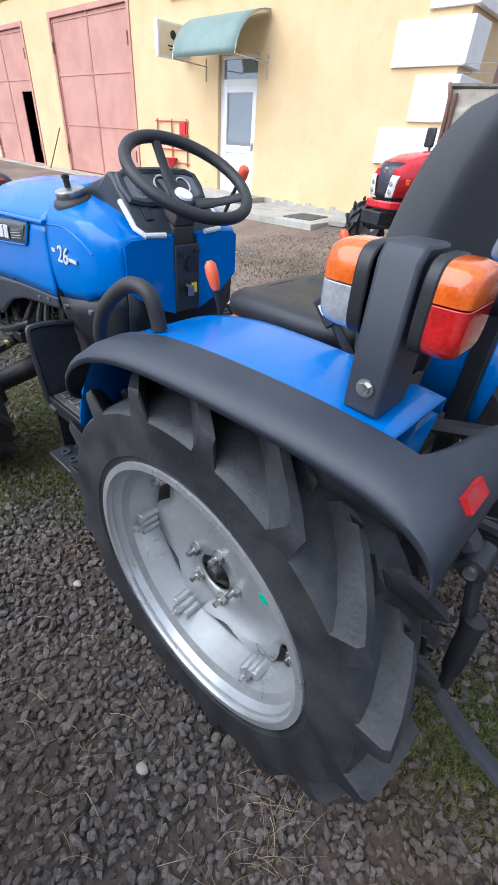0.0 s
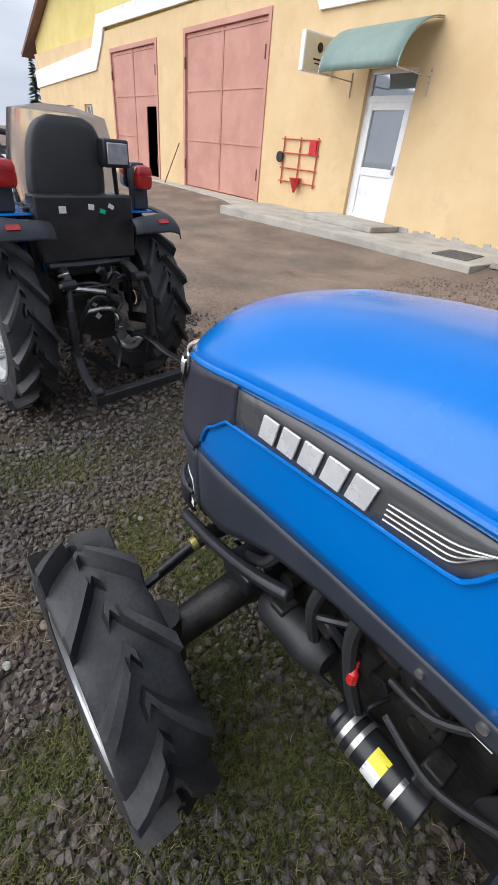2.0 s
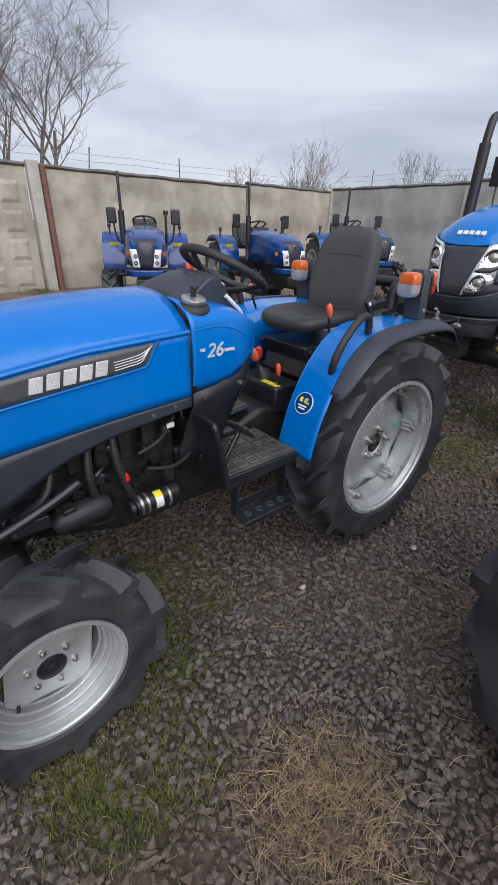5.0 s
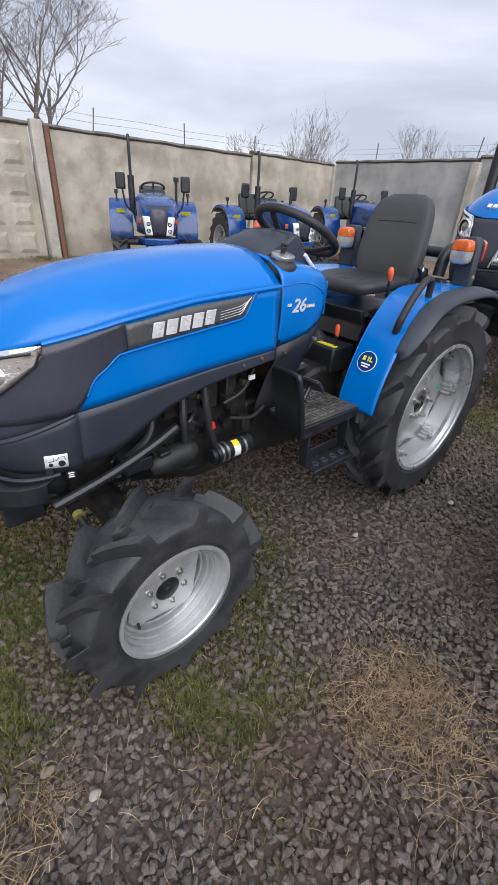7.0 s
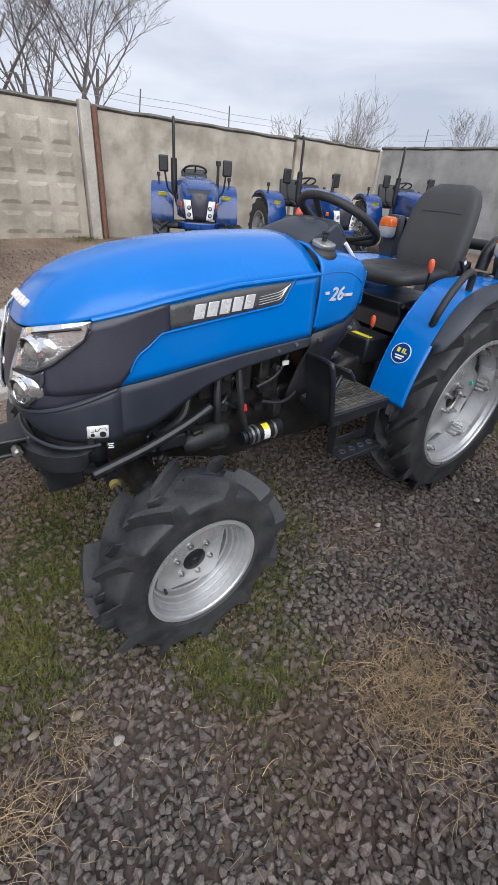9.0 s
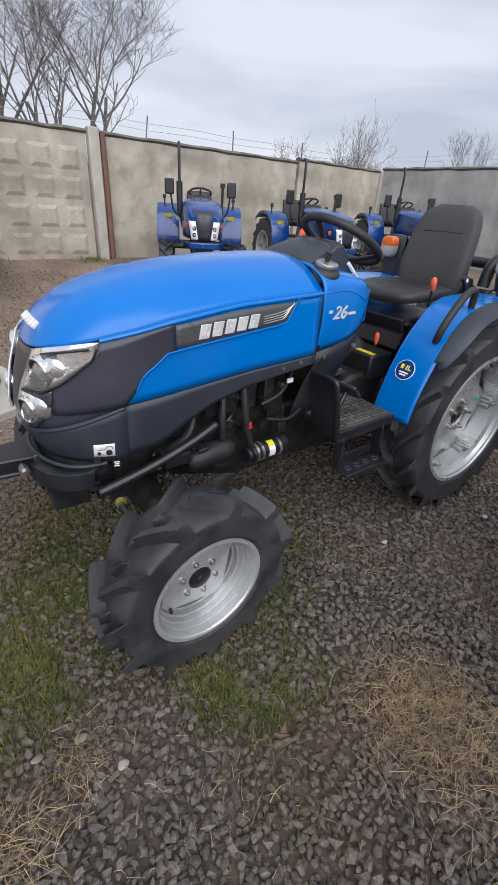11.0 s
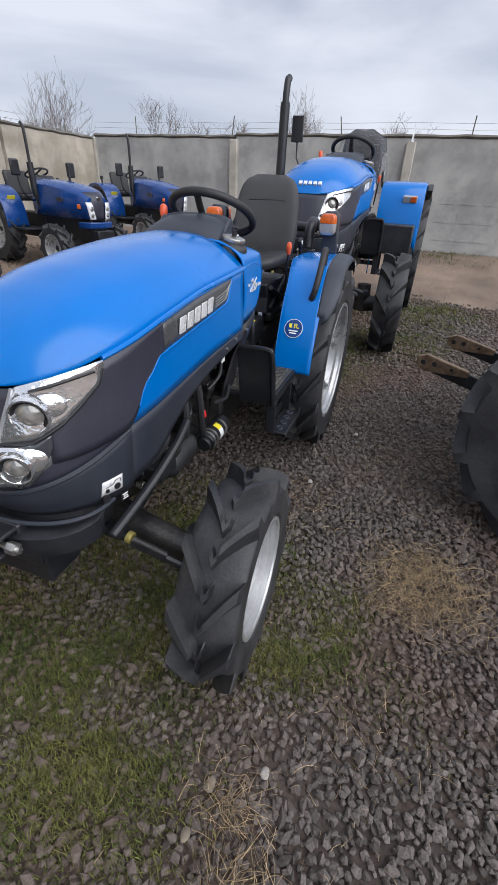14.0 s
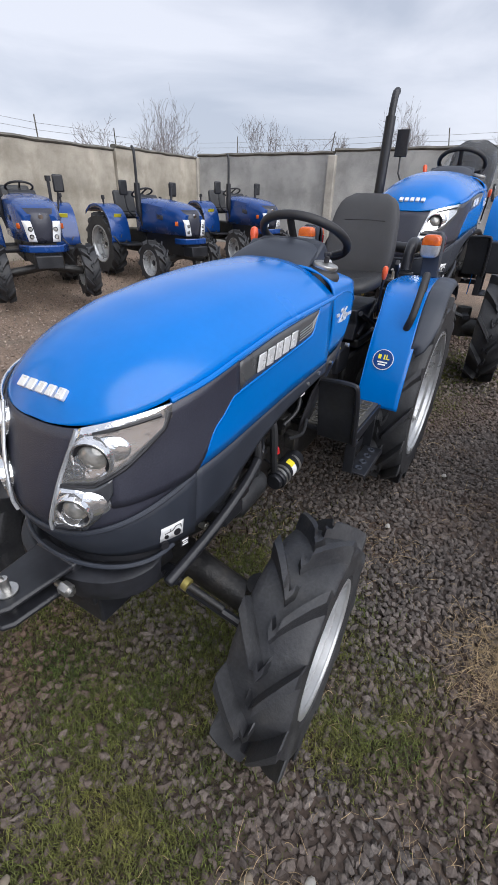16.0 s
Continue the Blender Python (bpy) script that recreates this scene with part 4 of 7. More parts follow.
box(bm, (cx + 0.004, cy + 0.012, cz + 0.066), (0.010, 0.024, 0.016), (0, 0, 30))
rod(bm, (cx + 0.004, cy + 0.002, cz + 0.066), (cx + 0.004, cy + 0.024, cz + 0.068), 0.006)
part("lock", bm, INK, cap, bevel=0.003)

# dashboard
bm = B()
rows = []
for x, z, w in ((0.945, 1.222, 0.17), (0.918, 1.246, 0.166), (0.88, 1.268, 0.158), (0.83, 1.285, 0.150), (0.785, 1.295, 0.145), (0.770, 1.291, 0.143)):
    row = [(x, w * f * (1.06 if abs(f) == 1 else 1), 1.185 if abs(f) == 1 else z - 0.028 * abs(f) ** 3) for f in (-1, -0.98, -0.85, -0.6, -0.3, 0, 0.3, 0.6, 0.85, 0.98, 1)]
    rows.append(row)
grid(bm, rows)
dash = part("dash_hood", bm, PLASTIC, tractor, "dark grey dashboard hood", thick=0.008)
bm = B()
prism(bm, [(0.930, 1.18), (0.775, 1.286), (0.755, 1.281), (0.690, 1.212), (0.628, 1.143), (0.640, 1.11), (0.66, 0.90), (0.93, 0.88)], 1, -0.152, 0.152)
part("dash_body", bm, PLASTIC, dash, bevel=0.008)
bm = B()
prism(bm, [(0.752, 1.277), (0.700, 1.221), (0.692, 1.226), (0.744, 1.283)], 1, -0.126, 0.126)
# The glass base is greyed to carry the sky's reflection in its colour.
part("instrument_glass", bm, mat("instrument_glass", (0.07, 0.077, 0.085), (0.11, 0.118, 0.125), rough=0.06, scale=9, coat=1.0), dash)
bm = B()
loop = [(0.752 - 0.060 * v, 0.134 * u, 1.282 - 0.066 * v) for u, v in ((-0.80, 0.0), (-0.4, -0.04), (0, -0.05), (0.4, -0.04), (0.80, 0.0), (1.0, 0.14), (1.03, 0.5), (0.98, 0.92), (0.7, 1.04), (0, 1.06), (-0.7, 1.04), (-0.98, 0.92), (-1.03, 0.5), (-1.0, 0.14))]
tube(bm, loop, 0.013, 8, True)
part("instrument_frame", bm, PLASTIC, dash)
for y, w in ((0.075, 0.020), (-0.085, 0.014)):
    bm = B()
    box(bm, (0.703, y, 1.233), (0.004, w, 0.008), (0, -41, 0))
    part("warning_light", bm, GREENTAPE if y > 0 else YELLOW, dash)
for s in (1, -1):
    bm = B()
    pts = [(0.712, s * 0.156, 1.220), (0.645, s * 0.159, 1.160), (0.624, s * 0.140, 1.143), (0.618, s * 0.075, 1.140)]
    tube(bm, pts, 0.008, 8)
    part("dash_trim", bm, WHITE, dash, "silver-white trim strip")
for y, r in ((0.07, 0.026), (0.0, 0.034), (-0.07, 0.026)):
    b2 = B()
    lathe(b2, [(0, r), (0.006, r), (0.006, r * 0.88), (0.003, r * 0.86)], (0, 0, 0), 24)
    b2.transform(Matrix.Translation((0.716, y, 1.252)) @ pose(0, 0, 0, 90, 0, 0))
    b2.transform(Matrix.Translation((0.716, y, 1.252)) @ pose(0, 0, 0, 0, -49, 0) @ Matrix.Translation((-0.716, -y, -1.252)))
    part("gauge_ring", b2, WHITE, dash, "white gauge ring")
bm = B()
box(bm, (0.617, 0, 1.01), (0.012, 0.094, 0.20))
console = part("key_panel", bm, PLASTIC, dash, bevel=0.003)
for y, z, r in ((0.032, 1.085, 0.008), (-0.012, 1.055, 0.024), (0.016, 0.995, 0.018), (-0.034, 1.09, 0.008)):
    bm = B()
    rod(bm, (0.612, y, z), (0.600, y, z), r, seg=20)
    part("switch", bm, INK, console)
bm = B()
rod(bm, (0.601, 0.016, 0.995), (0.585, 0.016, 0.995), 0.004)
box(bm, (0.585, 0.010, 0.980), (0.004, 0.022, 0.03))
part("key", bm, STEEL, console)
bm = B()
box(bm, (0.597, -0.012, 0.985), (0.002, 0.02, 0.03))
part("key_tag", bm, YELLOW, console)

# steering wheel
BOOT = mat("dusty_boot_rubber", (0.050, 0.044, 0.040), (0.085, 0.076, 0.068), rough=0.7, scale=9, vary=0.15)
sw = joint("steering_wheel", tractor)
swm = Matrix.Translation((0.634, -0.004, 1.229)) @ pose(0, 0, 0, 0, -29, 0)
bm = B()
tube(bm, [(0.176 * math.cos(a), 0.176 * math.sin(a), 0.066) for a in [2 * math.pi * k / 48 for k in range(48)]], 0.0165, 12, True)
bm.transform(swm)
part("wheel_rim", bm, GRIP, sw)
for a in (0.0, 2.1, -2.1):
    bm = B()
    pts = [(0.02 * math.cos(a), 0.02 * math.sin(a), -0.012), (0.10 * math.cos(a), 0.10 * math.sin(a), 0.022), (0.172 * math.cos(a), 0.172 * math.sin(a), 0.064)]
    tube(bm, smooth_path(pts, 5), [0.020] * 5 + [0.016] * 6, 10, squash=0.55)
    bm.transform(swm)
    part("spoke", bm, GRIP, sw)
bm = B()
rod(bm, (0, 0, -0.02), (0, 0, 0.012), 0.042, 0.036, 24)
bm.transform(swm)
part("boss", bm, GRIP, sw, bevel=0.004)
bm = B()
rod(bm, (0, 0, 0.012), (0, 0, 0.018), 0.027, 0.025, 24)
bm.transform(swm)
part("horn_cap", bm, WHITE, sw, "pale round horn cap")
bm = B()
rod(bm, (0, 0, -0.015), (0, 0, -0.06), 0.045, 0.058, 4)
rod(bm, (0, 0, -0.06), (0, 0, -0.125), 0.058, 0.092, 4)
bm.transform(swm @ Matrix.Rotation(radians(45), 4, "Z"))
part("column_boot", bm, BOOT, sw, "brown-grey rubber column boot", bevel=0.006)
bm = B()
box(bm, (0.668, 0.098, 1.190), (0.006, 0.026, 0.040), (0, 42, 0))
part("hazard_switch", bm, INK, dash, bevel=0.002)

# wheels
rear_wheel(tractor, 0.424, 1)
rear_wheel(tractor, -0.424, -1)
front_wheel(tractor, (1.603, 0.540, 0.341), 1, steer=2)
front_wheel(tractor, (1.603, -0.540, 0.341), -1, steer=2)

# fenders: blue arch with a dark outer flare
FEND = [(0.525, 0.600), (0.515, 0.660), (0.485, 0.760), (0.435, 0.865), (0.368, 0.960), (0.285, 1.028), (0.190, 1.064), (0.08, 1.079), (-0.05, 1.082), (-0.20, 1.078), (-0.315, 1.068)]
FLARE = FEND[3:] + [(-0.370, 1.058), (-0.410, 1.040), (-0.435, 1.012), (-0.446, 0.975)]
def inner_y(x):
    """The fender's edge beside the seat."""
    return ramp(x, (0.10, 0.245), (0.33, 0.290), (0.50, 0.300))


def edge_y(x):
    """Where the blue of the fender ends and the flare begins."""
    return ramp(x, (-0.32, 0.430), (0.45, 0.484))


# fenders, left and right
for s in (1, -1):
    fen = joint("fender", tractor)
    bm = B()
    path = smooth_path([(x, 0, z) for x, z in FEND], 3)
    rows = [[(p.x, s * y, p.z - dz) for y, dz in ((inner_y(p.x) - 0.006, 0.03), (inner_y(p.x) - 0.002, 0.004), (inner_y(p.x) + 0.006, 0), (inner_y(p.x) + 0.02, 0), (0.35, 0), (edge_y(p.x) - 0.02, 0), (edge_y(p.x), 0.0))] for p in path]
    grid(bm, rows)
    part("fender_top", bm, BLUE, fen, "glossy blue fender", thick=0.006)
    bm = B()
    grid(bm, [[(p.x, s * (inner_y(p.x) - 0.003), p.z - 0.004), (p.x * 0.9, s * (inner_y(p.x) - 0.006), max(0.60, p.z - 0.28))] for p in path])
    part("fender_side", bm, BLUE, fen, thick=0.004)
    bm = B()
    path2 = smooth_path([(x, 0, z) for x, z in FLARE], 3)
    n = len(path2)
    rows = []
    for i, p in enumerate(path2):
        w = 0.086 * math.sqrt(max(0.06, 1 - (1 - min(1, i / 5)) ** 2))
        e = smoothstep(n - 11, n - 8, i)
        q = edge_y(p.x)
        rows.append([(p.x, s * y, p.z - dz) for y, dz in ((q - 0.012 - 0.20 * e, -0.002), (q - 0.008 - 0.12 * e, -0.006), (q + 0.002, -0.006), (q - 0.008 + w * 0.55, -0.002), (q - 0.008 + w * 0.86, 0.008), (q - 0.008 + w, 0.022), (q - 0.008 + w * 1.01, 0.034))])
    grid(bm, rows)
    part("fender_flare", bm, PLASTIC, fen, "dark grey plastic fender flare", thick=0.006)
    bm = B()
    box(bm, (-0.428, s * 0.40, 1.034), (0.008, 0.060, 0.024), (0, 40, 0))
    part("red_reflector", bm, REDLENS, fen)
    # grab handle
    bm = B()
    pts = [(0.382, s * 0.424, 0.935), (0.392, s * 0.440, 0.99), (0.352, s * 0.445, 1.065), (0.282, s * 0.440, 1.125), (0.235, s * 0.435, 1.143), (0.195, s * 0.430, 1.128), (0.180, s * 0.425, 1.070)]
    tube(bm, smooth_path(pts, 6), 0.0155, 12)
    part("grab_handle", bm, GRIP, fen, "black ribbed grab handle")
    # combination lamp on a bracket
    bm = B()
    prism(bm, [(0.406, 1.075), (0.318, 1.075), (0.312, 1.275), (0.322, 1.294), (0.385, 1.296), (0.399, 1.275), (0.406, 1.13)], 0, -0.280, -0.224)
    if s < 0:
        bmesh.ops.scale(bm, vec=(1, -1, 1), verts=bm.verts)
    lamp = part("lamp_bracket", bm, PLASTIC, fen, bevel=0.006)
    bm = B()
    rod(bm, (-0.254, s * 0.407, 1.116), (-0.254, s * 0.414, 1.116), 0.009, seg=6)
    rod(bm, (-0.254, s * 0.407, 1.116), (-0.254, s * 0.409, 1.116), 0.013, seg=20)
    part("bracket_bolt", bm, STEEL, lamp)
    for far, upper, lower, ml in ((-0.150, "front_indicator", "side_light", WLENS), (-0.346, "rear_indicator", "tail_light", REDLENS)):
        back = -0.220 if far > -0.2 else -0.287
        bm = B()
        pad(bm, [[(back + (far - back) * f, s * (0.352 + u), 1.230 + v) for u, v in rounded(0.049, 0.058, 36, 4.0)] for f in (0.0, 0.30)])
        part("lamp_housing", bm, INK, lamp, bevel=0.003)
        for nm, mt, keep in ((upper, AMBER, 1), (lower, ml, -1)):
            bm = B()
            rings = []
            for f, g in ((0.0, 0.96), (0.18, 1.0), (0.62, 1.0), (0.86, 0.96), (0.96, 0.88), (1.0, 0.76)):
                rings.append([(back + (far - back) * f, s * (0.352 + u * g), 1.230 + v * g) for u, v in rounded(0.047, 0.056, 36, 4.0)])
            pad(bm, rings)
            cut = 1.236 if far > -0.2 else 1.240
            bmesh.ops.recalc_face_normals(bm, faces=bm.faces)
            got = bmesh.ops.bisect_plane(bm, geom=[*bm.verts, *bm.edges, *bm.faces], plane_co=(0, 0, cut + 0.0008 * keep), plane_no=(0, 0, -keep), clear_outer=True)
            bmesh.ops.holes_fill(bm, edges=[e for e in got["geom_cut"] if isinstance(e, bmesh.types.BMEdge)])
            part(nm, bm, mt, lamp, bevel=0.001)

bm = B()
box(bm, (0, 0, 0), (0.055, 0.048, 0.002))
bm.transform(Matrix.Translation((0.425, -0.2815, 0.775)) @ pose(0, 0, 0, -90, 0, 0) @ pose(0, 0, 0, 0, 0, 30))
part("yellow_label", bm, YELLOW, tractor, "yellow warning label on the fender")

# round sticker on the front of the left fender, as plain shapes
st = joint("round_sticker", tractor)
stm = Matrix.Translation((0.466, 0.369, 0.806)) @ pose(0, 0, 0, 0, 64, 0) @ pose(0, 0, 0, 0, 0, 90)
for nm, r, h, mt in (("sticker_ring", 0.046, 0.0035, WHITE), ("sticker_disc", 0.043, 0.0042, BLUE2)):
    bm = B()
    rod(bm, (0, 0, 0), (0, 0, h), r, seg=40)
    bm.transform(stm)
    part(nm, bm, mt, st)
for x, y, w, h, mt in ((-0.017, 0.012, 0.014, 0.020, YELLOW), (0.004, 0.012, 0.006, 0.022, YELLOW), (0.019, 0.004, 0.016, 0.005, YELLOW), (0.014, 0.013, 0.005, 0.022, YELLOW), (0, -0.012, 0.046, 0.006, WHITE), (0, -0.023, 0.034, 0.006, WHITE)):
    bm = B()
    box(bm, (x, y, 0.0048), (w, h, 0.0012))
    bm.transform(stm)
    part("sticker_bar", bm, mt, st)

bm = B()
box(bm, (-0.157, 0.438, 0.570), (0.018, 0.004, 0.026), (0, 30, 0))
part("tape_mark", bm, GREENTAPE, tractor, "scrap of green tape on the wheel disc")

# platform, steps
plat = joint("platform", tractor)
for s in (1, -1):
    bm = B()
    box(bm, (0.700, s * 0.267, 0.602), (0.364, 0.275, 0.018))
    part("platform_plate", bm, BLACK, plat, bevel=0.004)
    bm = B()
    prism(bm, [(0.518, 0.616), (0.884, 0.616), (0.884, 0.570), (0.87, 0.562), (0.53, 0.575)], 1, s * 0.402, s * 0.411)
    part("platform_edge", bm, BLACK, plat, bevel=0.003)
    bm = B()
    box(bm, (0.698, s * 0.264, 0.615), (0.350, 0.268, 0.010))
    matp = part("rubber_mat", bm, MAT_DARK, plat, "worn black rubber floor mat", bevel=0.003)
    for i in range(6):
        for k in range(4):
            x, y = 0.560 + i * 0.056, s * (0.170 + k * 0.062)
            bm = B()
            for dx, dy, sx, sy in ((0, 0.021, 0.042, 0.005), (0, -0.021, 0.042, 0.005), (0.019, 0, 0.005, 0.038), (-0.019, 0, 0.005, 0.038)):
                box(bm, (x + dx, y + dy, 0.6215), (sx, sy, 0.006))
            part("mat_rib", bm, MAT_RUBBER, matp)
    bm = B()
    prism(bm, [(0.876, 0.575), (0.884, 0.575), (0.938, 0.838), (0.930, 0.842)], 1, s * 0.255, s * 0.406)
    guard = part("step_guard", bm, BLACK, plat, "black steel guard plate", bevel=0.003)
    bm = B()
    pts = [(0.926, s * 0.262, 0.834), (0.932, s * 0.33, 0.842), (0.936, s * 0.388, 0.842), (0.936, s * 0.406, 0.826), (0.915, s * 0.411, 0.73), (0.892, s * 0.411, 0.615), (0.880, s * 0.410, 0.578), (0.84, s * 0.408, 0.572)]
    tube(bm, smooth_path(pts, 4), 0.011, 8)
    part("guard_rim", bm, BLACK, guard)
    bm = B()
    box(bm, (0.7125, s * 0.428, 0.422), (0.258, 0.082, 0.010))
    box(bm, (0.7125, s * 0.468, 0.415), (0.258, 0.006, 0.022))
    for x in (0.586, 0.839):
        box(bm, (x, s * 0.392, 0.50), (0.008, 0.045, 0.17))
    box(bm, (0.7125, s * 0.372, 0.445), (0.258, 0.006, 0.045))
    lower = part("lower_step", bm, BLACK, plat, "black perforated lower step", bevel=0.003)
    for k in range(4):
        bm = B()
        lathe(bm, [(0, 0.017), (0.005, 0.016), (0.005, 0.010), (0, 0.009)], (0, 0, 0), 16)
        bm.transform(Matrix.Translation((0.625 + k * 0.058, s * 0.428, 0.428)) @ pose(0, 0, 0, 90, 0, 0))
        part("step_collar", bm, PLASTIC, lower)
# pedal
bm = B()
tube(bm, [(0.87, 0.33, 0.60), (0.82, 0.325, 0.67), (0.765, 0.315, 0.735)], 0.011, 8)
box(bm, (0.750, 0.305, 0.742), (0.014, 0.105, 0.080), (0, 46, 8))
pedal = part("clutch_pedal", bm, BLACK, tractor, bevel=0.003)
for k in range(5):
    bm = B()
    box(bm, (0, 0, 0), (0.004, 0.096, 0.006))
    bm.transform(Matrix.Translation((0.750, 0.305, 0.742)) @ Euler([0, radians(46), radians(8)]).to_matrix().to_4x4() @ Matrix.Translation((-0.009, 0, -0.028 + 0.014 * k)))
    part("tread_bar", bm, MAT_RUBBER, pedal)
for y in (-0.278, -0.364):
    bm = B()
    tube(bm, [(0.89, -0.30, 0.60), (0.83, y * 0.5 - 0.155, 0.70), (0.755, y, 0.792)], 0.010, 8)
    box(bm, (0.742, y, 0.800), (0.014, 0.080, 0.075), (0, 46, 0))
    brake = part("brake_pedal", bm, BLACK, tractor, bevel=0.003)
    for k in range(5):
        bm = B()
        box(bm, (0, 0, 0), (0.004, 0.072, 0.006))
        bm.transform(Matrix.Translation((0.742, y, 0.800)) @ Euler([0, radians(46), 0]).to_matrix().to_4x4() @ Matrix.Translation((-0.009, 0, -0.028 + 0.014 * k)))
        part("tread_bar", bm, MAT_RUBBER, brake)

# transmission tunnel and tank underside
bm = B()
prism(bm, [(0.30, 0.40), (0.30, 0.70), (0.50, 0.70), (0.60, 0.66), (0.95, 0.64), (0.95, 0.36), (0.60, 0.34)], 1, -0.125, 0.125)
part("gearbox", bm, GREASE, tractor, bevel=0.02)
bm = B()
for s in (1, -1):
    rows = []
    for x in (0.635, 0.689, 0.762, 0.843, 0.94):
        zt = ramp(x, (0.62, 1.002), (0.689, 0.979), (0.762, 0.949), (0.843, 0.934), (0.939, 0.921))
        yy = ramp(x, (0.62, 0.21), (0.715, 0.262), (0.843, 0.280), (0.94, 0.282))
        f = 0.07 * (0.94 - x) / 0.28
        rows.append([(x, s * yy * 0.985, zt), (x, s * yy * 0.975, zt - 0.05), (x + 0.01 + 0.6 * f, s * yy * 0.86, 0.79), (x + 0.03 + f, s * (0.05 + yy * 0.60), 0.68), (x + 0.03 + f, s * (0.05 + yy * 0.52), 0.58)])
    grid(bm, rows)
rows = [[(0.632, y, 1.03), (0.640, y, 0.90), (0.735, y * 0.75, 0.70), (0.755, y * 0.6, 0.58)] for y in (-0.21, -0.15, 0, 0.15, 0.21)]
grid(bm, rows)
part("lower_cowl", bm, INK, tractor, "black plastic lower cowl", thick=0.006)
for x, z in ((0.90, 0.898), (0.735, 0.925)):
    bm = B()
    rod(bm, (x, 0.272, z), (x, 0.287, z), 0.008)
    part("cowl_bolt", bm, STEEL, tractor)
# ribbed foot plate over the tunnel
bm = B()
box(bm, (0.60, 0, 0.70), (0.16, 0.17, 0.012), (0, 8, 0))
tunnel = part("tunnel_plate", bm, PLASTIC, tractor, bevel=0.003)
for k in range(5):
    bm = B()
    box(bm, (0.60, -0.06 + k * 0.03, 0.709), (0.14, 0.012, 0.006), (0, 8, 0))
    part("rib", bm, MAT_RUBBER, tunnel)

# seat
seat = joint("seat", tractor)


bm = B()
rings = []
for z, f in ((1.000, 0.90), (1.008, 0.965), (1.030, 1.0), (1.052, 1.0), (1.070, 0.975), (1.082, 0.92), (1.088, 0.84), (1.090, 0.70), (1.086, 0.50), (1.082, 0.25), (1.081, 0.05)):
    rings.append([(0.085 + u * f, v * f, 1.09 - (1.09 - z) * 0.66 - 0.015 * (u * f / 0.21) ** 2 * (u > 0) + 0.012 * (v * f / 0.2) ** 2) for u, v in rounded(0.215, 0.200, 48)])
pad(bm, rings)
part("seat_cushion", bm, VINYL, seat, "black vinyl seat cushion")
bm = B()
rings = []
for k in range(19):
    f = k / 18
    z = 1.05 + 0.41 * f
    xc = -0.135 - 0.075 * f + 0.012 * math.sin(f * 3.2)
    w = ramp(f, (0, 0.172), (0.3, 0.190), (0.65, 0.180), (0.80, 0.168), (0.90, 0.150), (0.96, 0.125), (1, 0.085))
    d = ramp(f, (0, 0.040), (0.2, 0.052), (0.8, 0.046), (0.94, 0.036), (1, 0.012))
    rings.append([(xc + u + 0.030 * (v / 0.2) ** 2 * (u > 0), v - 0.008, z) for u, v in rounded(d, w, 40, 3.0)])
pad(bm, rings)
part("backrest", bm, FABRIC, seat, "charcoal fabric backrest")
bm = B()
tube(bm, smooth_path([(-0.128, -0.11, 1.335), (-0.134, 0, 1.337), (-0.128, 0.11, 1.335)], 6), 0.004, 8)
part("back_seam", bm, INK, seat)
for g in (-1, 1):
    bm = B()
    tube(bm, smooth_path([(0.21, g * 0.085, 1.084), (0.10, g * 0.095, 1.087), (-0.06, g * 0.105, 1.087)], 5), 0.004, 6)
    part("cushion_seam", bm, INK, seat)
bm = B()
tube(bm, smooth_path([(0.225, -0.085, 1.081), (0.235, 0, 1.080), (0.225, 0.085, 1.081)], 5), 0.004, 6)
part("cushion_seam", bm, INK, seat)
bm = B()
prism(bm, [(-0.12, 0.955), (0.26, 0.955), (0.22, 0.88), (0.25, 0.80), (-0.10, 0.80), (-0.06, 0.88)], 1, -0.15, 0.15)
part("seat_base", bm, BLACK, seat, bevel=0.008)
for y in (0.155, -0.155):
    for a, b in (((-0.08, y, 0.955), (0.20, y, 0.82)), ((0.24, y * 1.08, 0.94), (-0.06, y * 1.08, 0.82))):
        bm = B()
        tube(bm, [a, b], 0.012, 8)
        part("scissor_arm", bm, BLACK, seat)
bm = B()
tube(bm, smooth_path([(-0.15, 0.215, 1.03), (-0.11, 0.222, 1.08), (-0.075, 0.226, 1.125)], 5), 0.010, 8)
box(bm, (-0.066, 0.230, 1.135), (0.032, 0.020, 0.056), (0, 42, 0))
part("belt_buckle", bm, INK, seat, bevel=0.005)
bm = B()
box(bm, (-0.062, 0.241, 1.140), (0.014, 0.003, 0.018), (0, 42, 0))
part("buckle_label", bm, WHITE, seat)

# floor under the seat and rear axle housing
bm = B()
rod(bm, (0, -0.30, 0.508), (0, 0.30, 0.508), 0.075, seg=20)
prism(bm, [(-0.24, 0.36), (-0.26, 0.66), (-0.10, 0.74), (0.30, 0.72), (0.30, 0.36)], 1, -0.15, 0.15)
box(bm, (-0.02, 0, 0.77), (0.42, 0.33, 0.05))
part("rear_axle", bm, GREASE, tractor, bevel=0.012)
bm = B()
box(bm, (0.345, 0.0, 0.73), (0.16, 0.30, 0.13))
lc = part("lever_console", bm, BLACK, tractor, bevel=0.012)
bm = B()
box(bm, (0.40, 0.085, 0.7975), (0.030, 0.11, 0.003))
part("yellow_label", bm, YELLOW, lc)
